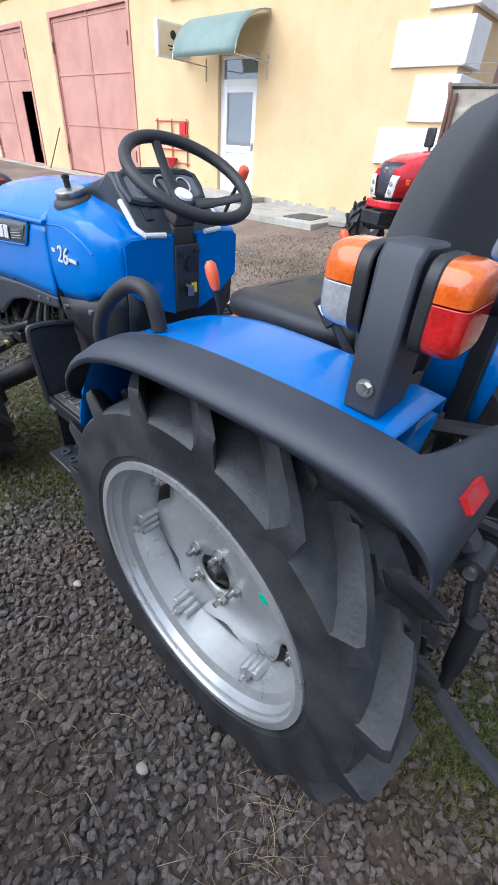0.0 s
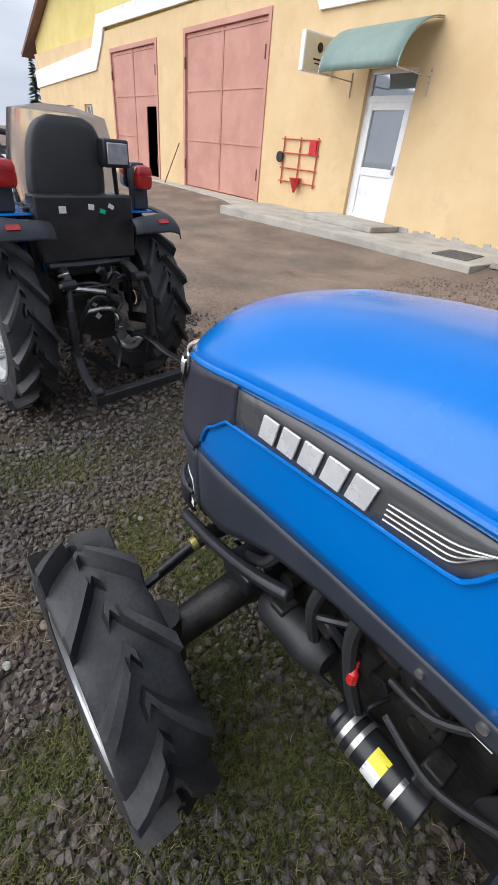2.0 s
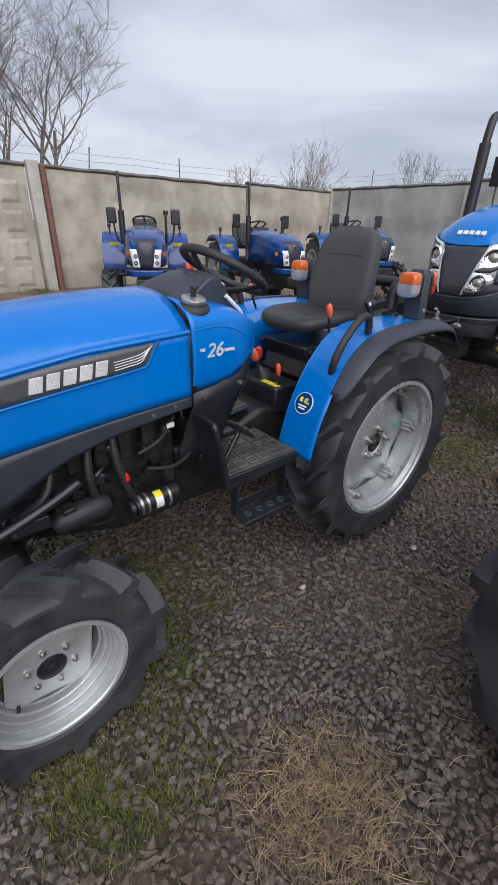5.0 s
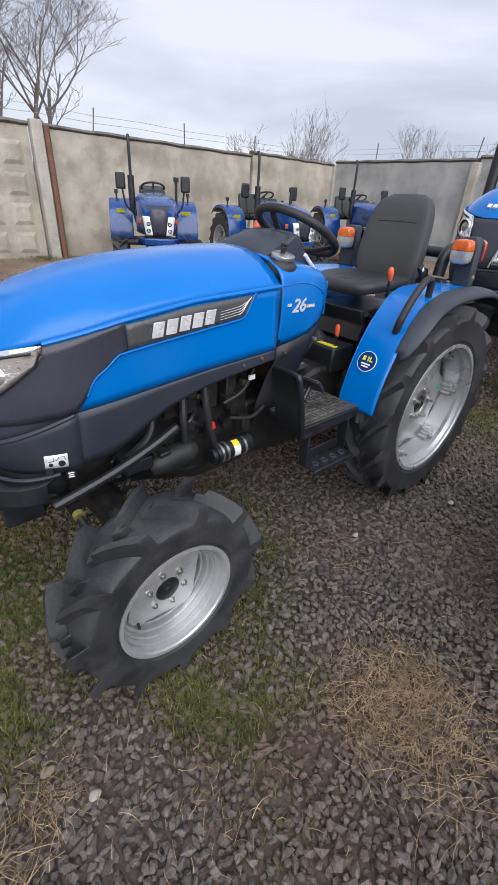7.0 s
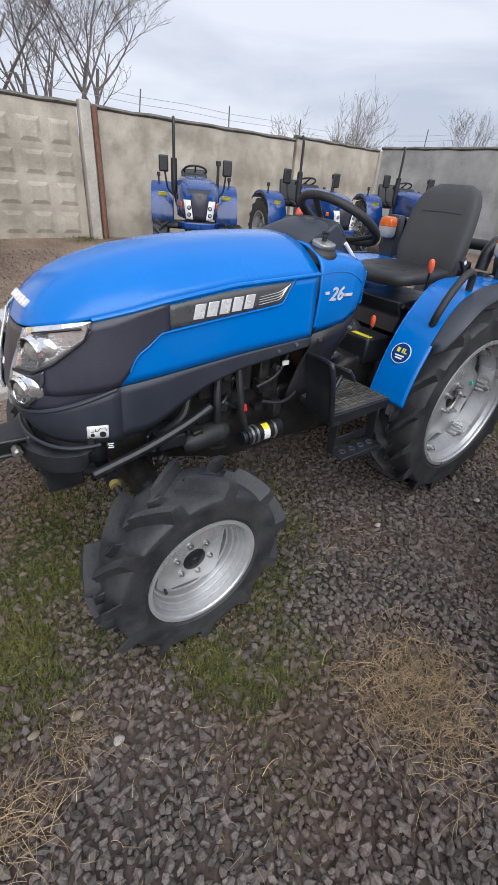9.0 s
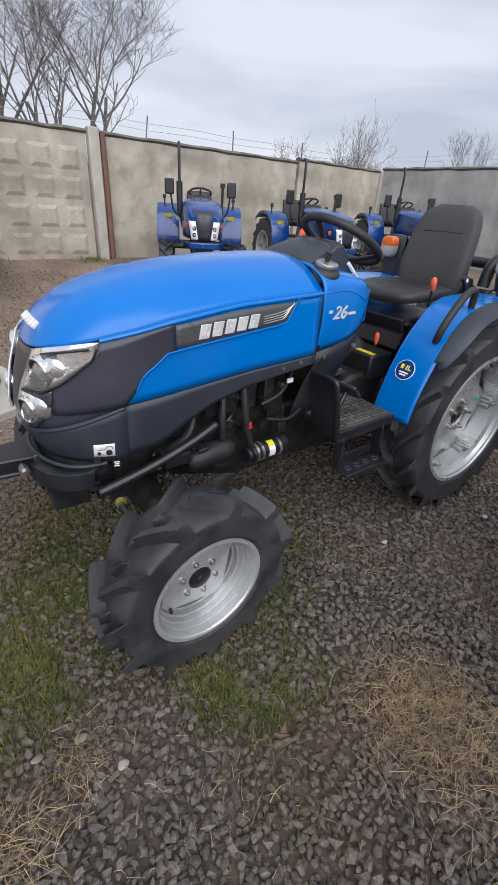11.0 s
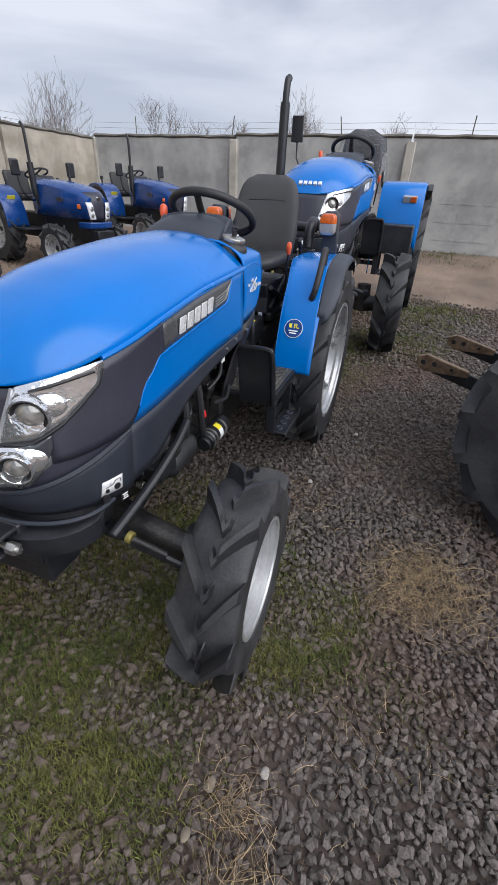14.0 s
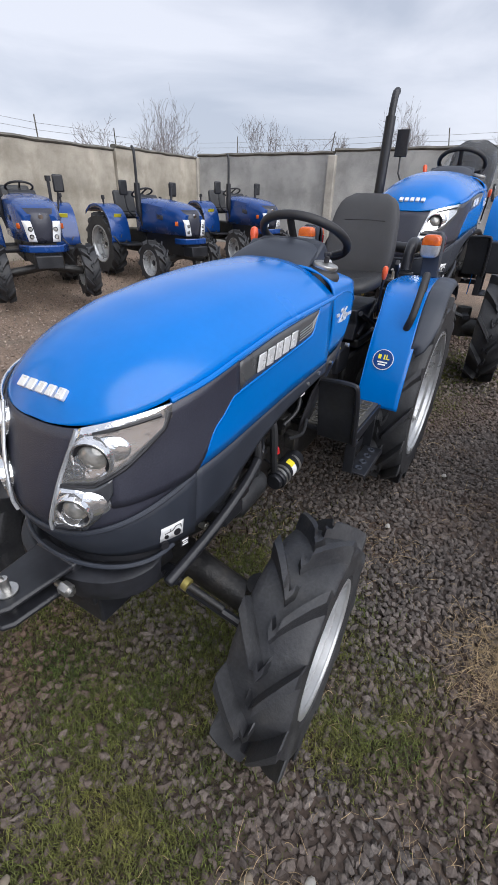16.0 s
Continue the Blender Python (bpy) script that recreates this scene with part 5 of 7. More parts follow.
for nm, base, top, r in (("gear_lever", (0.355, -0.02, 0.795), (0.420, -0.02, 0.915), 0.022), ("range_lever", (0.385, 0.125, 0.79), (0.402, 0.135, 0.880), 0.012), ("pto_lever", (0.30, -0.10, 0.795), (0.318, -0.10, 0.895), 0.018), ("hydraulic_lever", (0.165, 0.225, 0.93), (0.228, 0.247, 1.140), 0.014), ("position_lever", (0.17, -0.29, 1.03), (0.235, -0.276, 1.165), 0.014), ("hand_throttle", (0.68, -0.20, 1.14), (0.62, -0.235, 1.29), 0.018)):
    a, b = Vector(base), Vector(top)
    bm = B()
    tube(bm, smooth_path([a, a.lerp(b, 0.5) + Vector((0.006, 0, 0)), b], 4), 0.006, 8)
    lev = part(nm, bm, BLACK, tractor)
    d = (b - a).normalized()
    bm = B()
    tube(bm, [b - d * 0.035, b - d * 0.025, b - d * 0.002, b + d * 0.018, b + d * 0.026], [r * 0.55, r * 0.8, r, r * 0.9, r * 0.4], 12)
    part("lever_knob", bm, REDKNOB if nm == "pto_lever" else ORANGE, lev, "orange plastic knob")
    if nm == "gear_lever":
        bm = B()
        tube(bm, [a, a + d * 0.02, a + d * 0.035, a + d * 0.06], [0.045, 0.038, 0.028, 0.012], 14)
        part("lever_boot", bm, VINYL, lev)

# folded roll bar behind the seat, and the lift linkage
for s in (1, -1):
    bm = B()
    box(bm, (-0.235, s * 0.245, 0.86), (0.05, 0.07, 0.46))
    part("roll_bar_post", bm, BLACK, tractor, bevel=0.006)
bm = B()
pts = [(-0.24, 0.235, 1.10), (-0.26, 0.235, 1.19), (-0.34, 0.23, 1.23), (-0.50, 0.22, 1.20), (-0.60, 0.17, 1.18), (-0.63, 0.08, 1.18), (-0.63, -0.08, 1.18), (-0.60, -0.17, 1.18), (-0.50, -0.22, 1.20), (-0.34, -0.23, 1.23), (-0.26, -0.235, 1.19), (-0.24, -0.235, 1.10)]
tube(bm, smooth_path(pts, 5), 0.030, 12)
part("roll_bar", bm, BLACK, tractor, "black folded roll bar")
for s in (1, -1):
    bm = B()
    tube(bm, smooth_path([(-0.22, s * 0.17, 0.38), (-0.45, s * 0.22, 0.42), (-0.62, s * 0.26, 0.36), (-0.78, s * 0.29, 0.34)], 5), 0.022, 8, squash=0.6)
    tube(bm, smooth_path([(-0.20, s * 0.13, 0.80), (-0.38, s * 0.18, 0.82), (-0.46, s * 0.20, 0.76)], 4), 0.024, 8)
    tube(bm, [(-0.46, s * 0.20, 0.77), (-0.50, s * 0.23, 0.62), (-0.52, s * 0.235, 0.44)], 0.014, 8)
    rod(bm, (-0.505, s * 0.231, 0.66), (-0.515, s * 0.234, 0.50), 0.021)
    rod(bm, (-0.80, s * 0.265, 0.335), (-0.80, s * 0.31, 0.335), 0.026)
    part("lift_arm", bm, BLACK, tractor)
for s in (1, -1):
    for a, b, r in (((-0.46, s * 0.17, 0.77), (-0.46, s * 0.24, 0.77), 0.026), ((-0.40, s * 0.26, 0.42), (-0.40, s * 0.16, 0.42), 0.016)):
        bm = B()
        rod(bm, a, b, r)
        part("link_pin", bm, BLACK, tractor)
    bm = B()
    rod(bm, (-0.46, s * 0.24, 0.77), (-0.46, s * 0.25, 0.77), 0.012)
    part("pin_end", bm, STEEL, tractor)
    bm = B()
    box(bm, (-0.35, s * 0.245, 0.50), (0.22, 0.012, 0.06), (0, 12, 0))
    part("stabiliser_plate", bm, BLACK, tractor, bevel=0.004)
bm = B()
tube(bm, [(-0.24, 0, 0.68), (-0.50, 0, 0.70), (-0.60, 0, 0.71)], 0.018, 8)
part("top_link", bm, BLACK, tractor)
bm = B()
box(bm, (-0.30, 0, 0.24), (0.34, 0.07, 0.025))
part("drawbar", bm, BLACK, tractor, bevel=0.004)
bm = B()
box(bm, (-0.80, 0, 0.30), (0.05, 0.62, 0.05))
part("cross_bar", bm, BLACK, tractor, bevel=0.004)

# engine bay, seen under the skirt
eng = joint("engine", tractor)
bm = B()
prism(bm, [(0.95, 0.36), (0.95, 0.86), (1.70, 0.84), (1.72, 0.52), (1.45, 0.44), (1.2, 0.36)], 1, -0.13, 0.13)
part("engine_block", bm, GREASE, eng, bevel=0.008)
for k in range(5):
    bm = B()
    box(bm, (1.08 + k * 0.09, 0.15, 0.76), (0.05, 0.08, 0.12))
    part("intake_port", bm, GREASE, eng, bevel=0.006)
    bm = B()
    rod(bm, (1.08 + k * 0.09, 0.13, 0.60), (1.08 + k * 0.09, 0.17, 0.60), 0.022)
    part("core_plug", bm, GREASE, eng)
rng = random.Random(21)
for k in range(26):
    x, z = rng.uniform(0.98, 1.62), rng.uniform(0.50, 0.80)
    y = 0.14 + 0.07 * rng.random()
    a = (x, y, z)
    b = (x + rng.uniform(-0.09, 0.09), y + rng.uniform(-0.02, 0.03), z + rng.uniform(-0.10, 0.10))
    bm = B()
    if k % 3 == 0:
        box(bm, a, (rng.uniform(0.03, 0.07), 0.05, rng.uniform(0.03, 0.07)), (0, rng.uniform(-20, 20), 0))
        part("engine_bracket", bm, GREASE, eng, bevel=0.005)
    elif k % 3 == 1:
        tube(bm, smooth_path([a, ((a[0] + b[0]) / 2 + 0.02, y + 0.03, (a[2] + b[2]) / 2 + 0.02), b], 5), rng.choice([0.005, 0.008, 0.011]), 7)
        part("pipe", bm, BLACK if k % 2 else VINYL, eng)
    else:
        rod(bm, (x, y, z), (x, y + 0.035, z), 0.008, seg=6)
        rod(bm, (x, y, z), (x, y + 0.022, z), 0.013, seg=10)
        part("bolt", bm, STEEL if k % 2 else BLACK, eng)
# rubber boot towards the front axle
bm = B()
tube(bm, [(1.46, 0.20, 0.535), (1.44, 0.20, 0.54), (1.40, 0.20, 0.545), (1.30, 0.20, 0.555), (1.28, 0.20, 0.557), (1.26, 0.20, 0.56)], [0.030, 0.045, 0.047, 0.047, 0.040, 0.028], 16)
part("rubber_boot", bm, VINYL, eng, "black cylindrical rubber boot")
bm = B()
rod(bm, (1.18, 0.225, 0.505), (1.00, 0.218, 0.512), 0.038, seg=18)
rod(bm, (1.20, 0.225, 0.505), (1.18, 0.225, 0.505), 0.030, seg=18)
filt = part("hydraulic_filter", bm, BLACK, eng, "black cylindrical filter", bevel=0.004)
for x, mt, w in ((1.090, WHITE, 0.032), (1.090, YELLOW, 0.032)):
    b2 = B()
    lo, hi = (-30, 40) if mt is WHITE else (40, 85)
    rows = [[(x + dx, 0.2205 + 0.0395 * math.cos(radians(a)), 0.5075 + 0.0395 * math.sin(radians(a))) for dx in (-w / 2, w / 2)] for a in range(lo, hi + 1, 5)]
    grid(b2, rows)
    part("filter_label", b2, mt, filt)
for x in (1.135, 1.045, 1.160):
    bm = B()
    rod(bm, (x - 0.005, 0.2225, 0.507), (x + 0.005, 0.2225, 0.507), 0.041, seg=20)
    part("filter_band", bm, STEEL, filt)
hoses = [[(1.22, 0.20, 0.84), (1.225, 0.225, 0.74), (1.20, 0.22, 0.62), (1.17, 0.21, 0.54)], [(1.30, 0.19, 0.82), (1.32, 0.22, 0.70), (1.30, 0.20, 0.56)], [(1.42, 0.18, 0.78), (1.46, 0.22, 0.68), (1.56, 0.20, 0.60)],
         [(0.98, 0.20, 0.82), (1.06, 0.235, 0.76), (1.14, 0.22, 0.72)], [(1.12, 0.235, 0.66), (1.02, 0.245, 0.64), (0.93, 0.22, 0.655)], [(1.25, 0.18, 0.46), (1.35, 0.21, 0.50), (1.44, 0.20, 0.60)]]
for k, h in enumerate(hoses):
    bm = B()
    tube(bm, smooth_path(h, 6), 0.014 if k < 3 else 0.007, 8)
    part("hose", bm, VINYL, eng)
bm = B()
tube(bm, smooth_path([(1.205, 0.215, 0.675), (1.198, 0.225, 0.655), (1.195, 0.228, 0.635)], 4), [0.006] * 4 + [0.011] * 5, 8)
part("red_connector", bm, REDKNOB, eng)
bm = B()
box(bm, (1.01, 0.225, 0.80), (0.030, 0.006, 0.018))
part("engine_label", bm, WHITE, eng)

# front axle, bumper, weight bracket
ax = joint("front_axle", tractor)
bm = B()
tube(bm, [(1.60, -0.40, 0.36), (1.60, -0.2, 0.40), (1.60, 0, 0.43), (1.60, 0.2, 0.40), (1.60, 0.40, 0.36)], [0.045, 0.05, 0.085, 0.05, 0.045], 12)
for s in (1, -1):
    rod(bm, (1.60, s * 0.41, 0.28), (1.60, s * 0.41, 0.46), 0.060, 0.045, 16)
    rod(bm, (1.60, s * 0.40, 0.33), (1.60, s * 0.52, 0.33), 0.055, seg=16)
part("axle_beam", bm, GREASE, ax)
bm = B()
for s in (1, -1):
    b2 = B()
    tube(b2, [(1.73, s * 0.10, 0.52), (1.735, s * 0.26, 0.47), (1.72, s * 0.42, 0.42)], 0.013, 8)
    box(b2, (1.68, s * 0.43, 0.42), (0.12, 0.035, 0.025), (0, 0, s * 12))
    part("tie_rod", b2, BLACK, ax)
rod(bm, (1.735, -0.22, 0.50), (1.735, 0.22, 0.50), 0.024)
part("steering_cylinder", bm, BLACK, ax)
for s in (1, -1):
    bm = B()
    rod(bm, (1.735, s * 0.235, 0.49), (1.735, s * 0.252, 0.486), 0.019)
    part("cylinder_end", bm, mat("brass_yellow", (0.45, 0.38, 0.12), rough=0.35, metal=0.6), ax)
    bm = B()
    rod(bm, (1.735, s * 0.255, 0.485), (1.725, s * 0.36, 0.45), 0.011)
    part("cylinder_rod", bm, GREASE, ax)
bm = B()
box(bm, (1.62, 0, 0.56), (0.62, 0.20, 0.12))
box(bm, (1.86, 0, 0.53), (0.12, 0.22, 0.20))
for s in (1, -1):
    tube(bm, smooth_path([(1.36, s * 0.245, 0.70), (1.46, s * 0.255, 0.66), (1.62, s * 0.25, 0.60), (1.80, s * 0.235, 0.545)], 5), 0.017, 8)
    box(bm, (1.52, s * 0.20, 0.60), (0.10, 0.12, 0.05))
part("front_frame", bm, BLACK, tractor, bevel=0.006)
bm = B()
rows = []
for k in range(25):
    a = -math.pi / 2 + math.pi * k / 24
    x, y = 1.80 + 0.170 * math.cos(a) ** 0.8, 0.222 * math.sin(a)
    rows.append([(x - 0.02, y * 0.97, 0.560), (x, y, 0.563), (x + 0.004, y, 0.585), (x + 0.002, y, 0.622), (x - 0.014, y * 0.97, 0.628), (x - 0.055, y * 0.85, 0.632)])
grid(bm, rows)
part("front_bumper", bm, BLACK, tractor, "black curved front bumper", thick=0.008)
bm = B()
grid(bm, [[(1.74 + 0.165 * math.cos(a) ** 0.8, 0.205 * math.sin(a), z) for z in (0.57, 0.62, 0.70)] for a in [-math.pi / 2 + math.pi * k / 24 for k in range(25)]])
part("radiator_support", bm, BLACK, tractor, thick=0.006)
bm = B()
tube(bm, [(1.762 + 0.180 * math.cos(a) ** 0.8, 0.232 * math.sin(a), 0.652) for a in [-math.pi / 2 + math.pi * k / 28 for k in range(29)]], 0.006, 8)
part("lower_lip", bm, PLASTIC, tractor)
tow = joint("tow_hitch", tractor)
bm = B()
prism(bm, [(1.93, -0.06), (2.10, -0.045), (2.125, -0.03), (2.125, 0.05), (2.10, 0.065), (1.93, 0.08)], 2, 0.585, 0.600)
prism(bm, [(1.93, -0.06), (2.10, -0.045), (2.125, -0.03), (2.125, 0.05), (2.10, 0.065), (1.93, 0.08)], 2, 0.635, 0.650)
box(bm, (1.935, 0.01, 0.617), (0.03, 0.14, 0.07))
part("tow_jaw", bm, BLACK, tow, bevel=0.006)
bm = B()
rod(bm, (2.075, 0.02, 0.56), (2.075, 0.02, 0.69), 0.010)
rod(bm, (2.075, 0.02, 0.651), (2.075, 0.02, 0.655), 0.024, seg=20)
tube(bm, smooth_path([(2.075, 0.02, 0.685), (2.085, 0.015, 0.705), (2.10, 0.01, 0.70)], 3), 0.005, 6)
part("tow_pin", bm, STEEL, tow)
bm = B()
rod(bm, (1.985, 0.08, 0.617), (1.985, 0.108, 0.617), 0.016, seg=6)
rod(bm, (1.985, 0.06, 0.617), (1.985, 0.118, 0.617), 0.008)
part("tow_bolt", bm, STEEL, tow)
# service sticker and small pull label on the chin
b2 = B()
rows = [[skin(1.735 + 0.060 * i / 5, 0.676 + 0.048 * k / 3, 1, 0.004) for k in range(4)] for i in range(6)]
grid(b2, rows)
sticker = part("service_sticker", b2, WHITE, tractor, "white sticker with a small diagram", thick=0.001)
bm = B()
for x, z, r in ((1.752, 0.692, 0.010), (1.780, 0.690, 0.006)):
    rod(bm, skin(x, z, 1, 0.0048), skin(x, z, 1, 0.006), r, seg=16)
for (xa, za), (xb, zb) in (((1.785, 0.702), (1.765, 0.705)), ((1.765, 0.705), (1.758, 0.716)), ((1.758, 0.716), (1.744, 0.716)), ((1.744, 0.716), (1.742, 0.704)), ((1.772, 0.704), (1.772, 0.714))):
    tube(bm, [skin(xa, za, 1, 0.0055), skin(xb, zb, 1, 0.0055)], 0.0009, 5)
part("diagram", bm, INK, sticker)
bm = B()
rod(bm, skin(1.785, 0.668, 1, 0.0), skin(1.785, 0.668, 1, 0.014), 0.011)
latch = part("bonnet_latch", bm, INK, tractor)
bm = B()
box(bm, (1.735, 0.246, 0.648), (0.026, 0.003, 0.024), (0, 0, -14))
part("pull_label", bm, INK, latch)
for k in range(3):
    bm = B()
    box(bm, (1.735, 0.2480, 0.655 - 0.007 * k), (0.018 - 0.004 * (k == 1), 0.002, 0.003), (0, 0, -14))
    part("label_bar", bm, WHITE, latch)

# ---- neighbouring tractors ----
ahead = copy_thing(tractor, pose(3.72, -0.06, 0, 0, 0, 9))
tagged(ahead, "blue compact tractor seen from behind, plastic cover on its seat", "tractor")
behind = copy_thing(tractor, pose(-4.1, -0.12, 0.0) @ Matrix.Scale(1.36, 4))
tagged(behind, "larger blue tractor with an upright exhaust pipe, parked behind", "tractor")


# ---- further tractors of the row by the fence ----
LAMPCOVER = mat("white_lamp_cover", (0.70, 0.72, 0.75), (0.78, 0.80, 0.82), rough=0.12, coat=0.5, scale=12, vary=0.05)


def yard_tractor(paint, name, label, group, beacon=True, exhaust=True):
    """Small utility tractor: rear axle at the origin, nose to +x."""
    t = thing(name, label, "tractor", group)
    bm = B()
    rows = []
    for i in range(17):
        f = i / 16
        x = 0.62 + 1.16 * math.sin(f * math.pi / 2) ** 0.9
        top = ramp(x, (0.62, 1.20), (1.0, 1.19), (1.4, 1.15), (1.65, 1.085), (1.78, 1.0))
        w = 0.285 * (1 - 0.33 * max(0, (x - 1.1) / 0.68) ** 2.5)
        rows.append([(x, w * g, z) for g, z in ((-1, 0.72), (-1.02, 0.90), (-0.97, top - 0.07), (-0.80, top - 0.02), (-0.4, top), (0, top + 0.006), (0.4, top), (0.80, top - 0.02), (0.97, top - 0.07), (1.02, 0.90), (1, 0.72))])
    vs = grid(bm, rows)
    bm.faces.new(vs[-1])
    part("bonnet", bm, paint, t, "painted bonnet", thick=0.01)
    bm = B()
    rows = []
    for k in range(7):
        z = 0.70 + 0.36 * k / 6
        x = ramp(z, (0.70, 1.80), (0.90, 1.815), (1.0, 1.795), (1.06, 1.735))
        rows.append([(x - 0.10 * abs(g) ** 3, (0.165 + 0.06 * (z - 0.70)) * g, z) for g in [-1 + j / 4 for j in range(9)]])
    grid(bm, rows)
    g = part("front_grille", bm, GRILLE, t, "black front grille", thick=0.02)
    bm = B()
    rod(bm, (1.78, 0, 0.985), (1.812, 0, 0.975), 0.026, seg=20)
    part("round_badge", bm, CHROME, g)
    for s in (1, -1):
        lamp = joint("headlamp", t)
        bm = B()
        rows = []
        for k in range(7):
            z = 0.715 + 0.22 * k / 6
            y0 = 0.085 + 0.16 * (z - 0.715)
            rows.append([(1.830 - 1.0 * (yy - 0.02) ** 2 - 0.015 * (z > 0.90), s * yy, z) for yy in (y0, y0 + 0.045, y0 + 0.088)])
        grid(bm, rows)
        part("lamp_cover", bm, LAMPCOVER, lamp, thick=0.012)
        for z in (0.77, 0.85):
            bm = B()
            rod(bm, (1.79, s * 0.135, z), (1.822, s * 0.135, z), 0.026, seg=18)
            part("lamp_reflector", bm, CHROME, lamp)
            bm = B()
            rod(bm, (1.80, s * 0.135, z), (1.826, s * 0.135, z), 0.015, seg=14)
            part("lamp_bulb", bm, STEEL, lamp)
        bm = B()
        box(bm, (1.66, s * 0.235, 0.875), (0.05, 0.03, 0.06), (0, 0, -s * 38))
        part("indicator", bm, AMBER, lamp, bevel=0.008)
        bm = B()
        box(bm, (1.30, s * 0.286, 0.95), (0.16, 0.012, 0.06), (0, 6, 0))
        part("side_vent", bm, GRILLE, t, bevel=0.004)
        # fender
        fen = joint("fender", t)
        path = smooth_path([(0.47, 0, 0.55), (0.46, 0, 0.72), (0.40, 0, 0.90), (0.26, 0, 1.04), (0.05, 0, 1.10), (-0.18, 0, 1.08), (-0.36, 0, 0.98)], 3)
        bm = B()
        grid(bm, [[(p.x, s * y, p.z - d) for y, d in ((0.33, 0.10), (0.335, 0.006), (0.35, 0), (0.66, 0), (0.675, 0.006), (0.68, 0.05))] for p in path])
        part("fender_top", bm, paint, fen, thick=0.008)
        bm = B()
        grid(bm, [[(p.x, s * 0.34, p.z - 0.01), (p.x * 0.6, s * 0.34, max(0.5, p.z - 0.4))] for p in path])
        part("fender_side", bm, paint, fen, thick=0.006)
        bm = B()
        box(bm, (0.405, s * 0.50, 0.935), (0.004, 0.13, 0.06), (0, 32, 0))
        part("fender_label", bm, YELLOW, fen)
        bm = B()
        rod(bm, (0.10, s * 0.56, 1.09), (0.10, s * 0.56, 1.17), 0.014)
        rod(bm, (0.10, s * 0.56, 1.165), (0.10, s * 0.56, 1.22), 0.030, 0.026, 14)
        part("marker_lamp", bm, INK, fen, bevel=0.004)
        rear_wheel(t, s * 0.54, s, R=0.50, rim=0.278, half=0.125)
        front_wheel(t, (1.42, s * 0.52, 0.325), s, R=0.335, rim=0.18, half=0.095)
        # mirrors
        mir = joint("mirror", t)
        bm = B()
        tube(bm, smooth_path([(0.62, s * 0.24, 0.88), (0.62, s * 0.40, 1.00), (0.61, s * 0.44, 1.15), (0.61, s * 0.45, 1.24)], 4), 0.014, 8)
        part("mirror_arm", bm, BLACK, mir)
        bm = B()
        box(bm, (0.615, s * 0.47, 1.33), (0.045, 0.14, 0.21))
        part("mirror_shell", bm, BLACK, mir, bevel=0.02)
    bm = B()
    rows = [[(1.66, -0.28, z), (1.82, -0.19, z), (1.86, 0, z), (1.82, 0.19, z), (1.66, 0.28, z)] for z in (0.60, 0.62, 0.66, 0.68)]
    grid(bm, rows)
    part("bumper", bm, paint, t, "painted front bumper", thick=0.02)
    bm = B()
    box(bm, (1.80, 0, 0.50), (0.22, 0.30, 0.14))
    part("front_weight", bm, BLACK, t, bevel=0.01)
    bm = B()
    box(bm, (1.15, 0, 0.58), (1.2, 0.26, 0.34))
    box(bm, (0.2, 0, 0.55), (0.9, 0.30, 0.35))
    rod(bm, (0, -0.46, 0.49), (0, 0.46, 0.49), 0.07)
    tube(bm, [(1.42, -0.46, 0.33), (1.42, 0, 0.40), (1.42, 0.46, 0.33)], 0.05, 10)
    part("chassis", bm, GREASE, t, bevel=0.015)
    bm = B()
    box(bm, (0.50, 0, 0.52), (0.42, 1.1, 0.03))
    part("platform", bm, BLACK, t, bevel=0.006)
    bm = B()
    prism(bm, [(0.62, 0.80), (0.62, 1.20), (0.56, 1.25), (0.50, 1.20), (0.52, 0.80)], 1, -0.17, 0.17)
    part("dashboard", bm, BLACK, t, bevel=0.02)
    bm = B()
    tube(bm, [(0.40 + 0.17 * math.cos(a) * 0.92, 0.17 * math.sin(a), 1.27 + 0.17 * math.cos(a) * 0.38) for a in [2 * math.pi * k / 28 for k in range(28)]], 0.014, 8, True)
    tube(bm, [(0.40 - 0.15, 0, 1.21), (0.40, 0, 1.265), (0.40 + 0.15, 0, 1.33)], 0.012, 6)
    tube(bm, [(0.40, 0, 1.265), (0.50, 0, 1.12)], 0.02, 8)
    part("steering_wheel", bm, GRIP, t)
    bm = B()
    box(bm, (0.02, 0, 0.92), (0.42, 0.42, 0.09), (0, -4, 0))
    part("seat_cushion", bm, VINYL, t, bevel=0.03)
    bm = B()
    box(bm, (-0.20, 0, 1.12), (0.08, 0.40, 0.36), (0, -10, 0))
    part("backrest", bm, VINYL, t, bevel=0.035)
    if exhaust:
        bm = B()
        tube(bm, smooth_path([(0.78, -0.27, 0.80), (0.78, -0.31, 0.98), (0.78, -0.32, 1.10), (0.78, -0.32, 1.40)], 4), [0.026] * 4 + [0.045] * 9, 10)
        tube(bm, smooth_path([(0.78, -0.32, 1.38), (0.78, -0.32, 1.76), (0.76, -0.32, 1.84), (0.73, -0.32, 1.87)], 4), 0.021, 10)
        part("exhaust_pipe", bm, BLACK, t, "black upright exhaust pipe")
        bm = B()
        tube(bm, smooth_path([(0.78, 0.28, 0.85), (0.78, 0.31, 1.0), (0.78, 0.32, 1.36)], 4), 0.020, 8)
        rod(bm, (0.78, 0.32, 1.35), (0.78, 0.32, 1.41), 0.038, seg=14)
        part("air_intake", bm, BLACK, t)
    else:
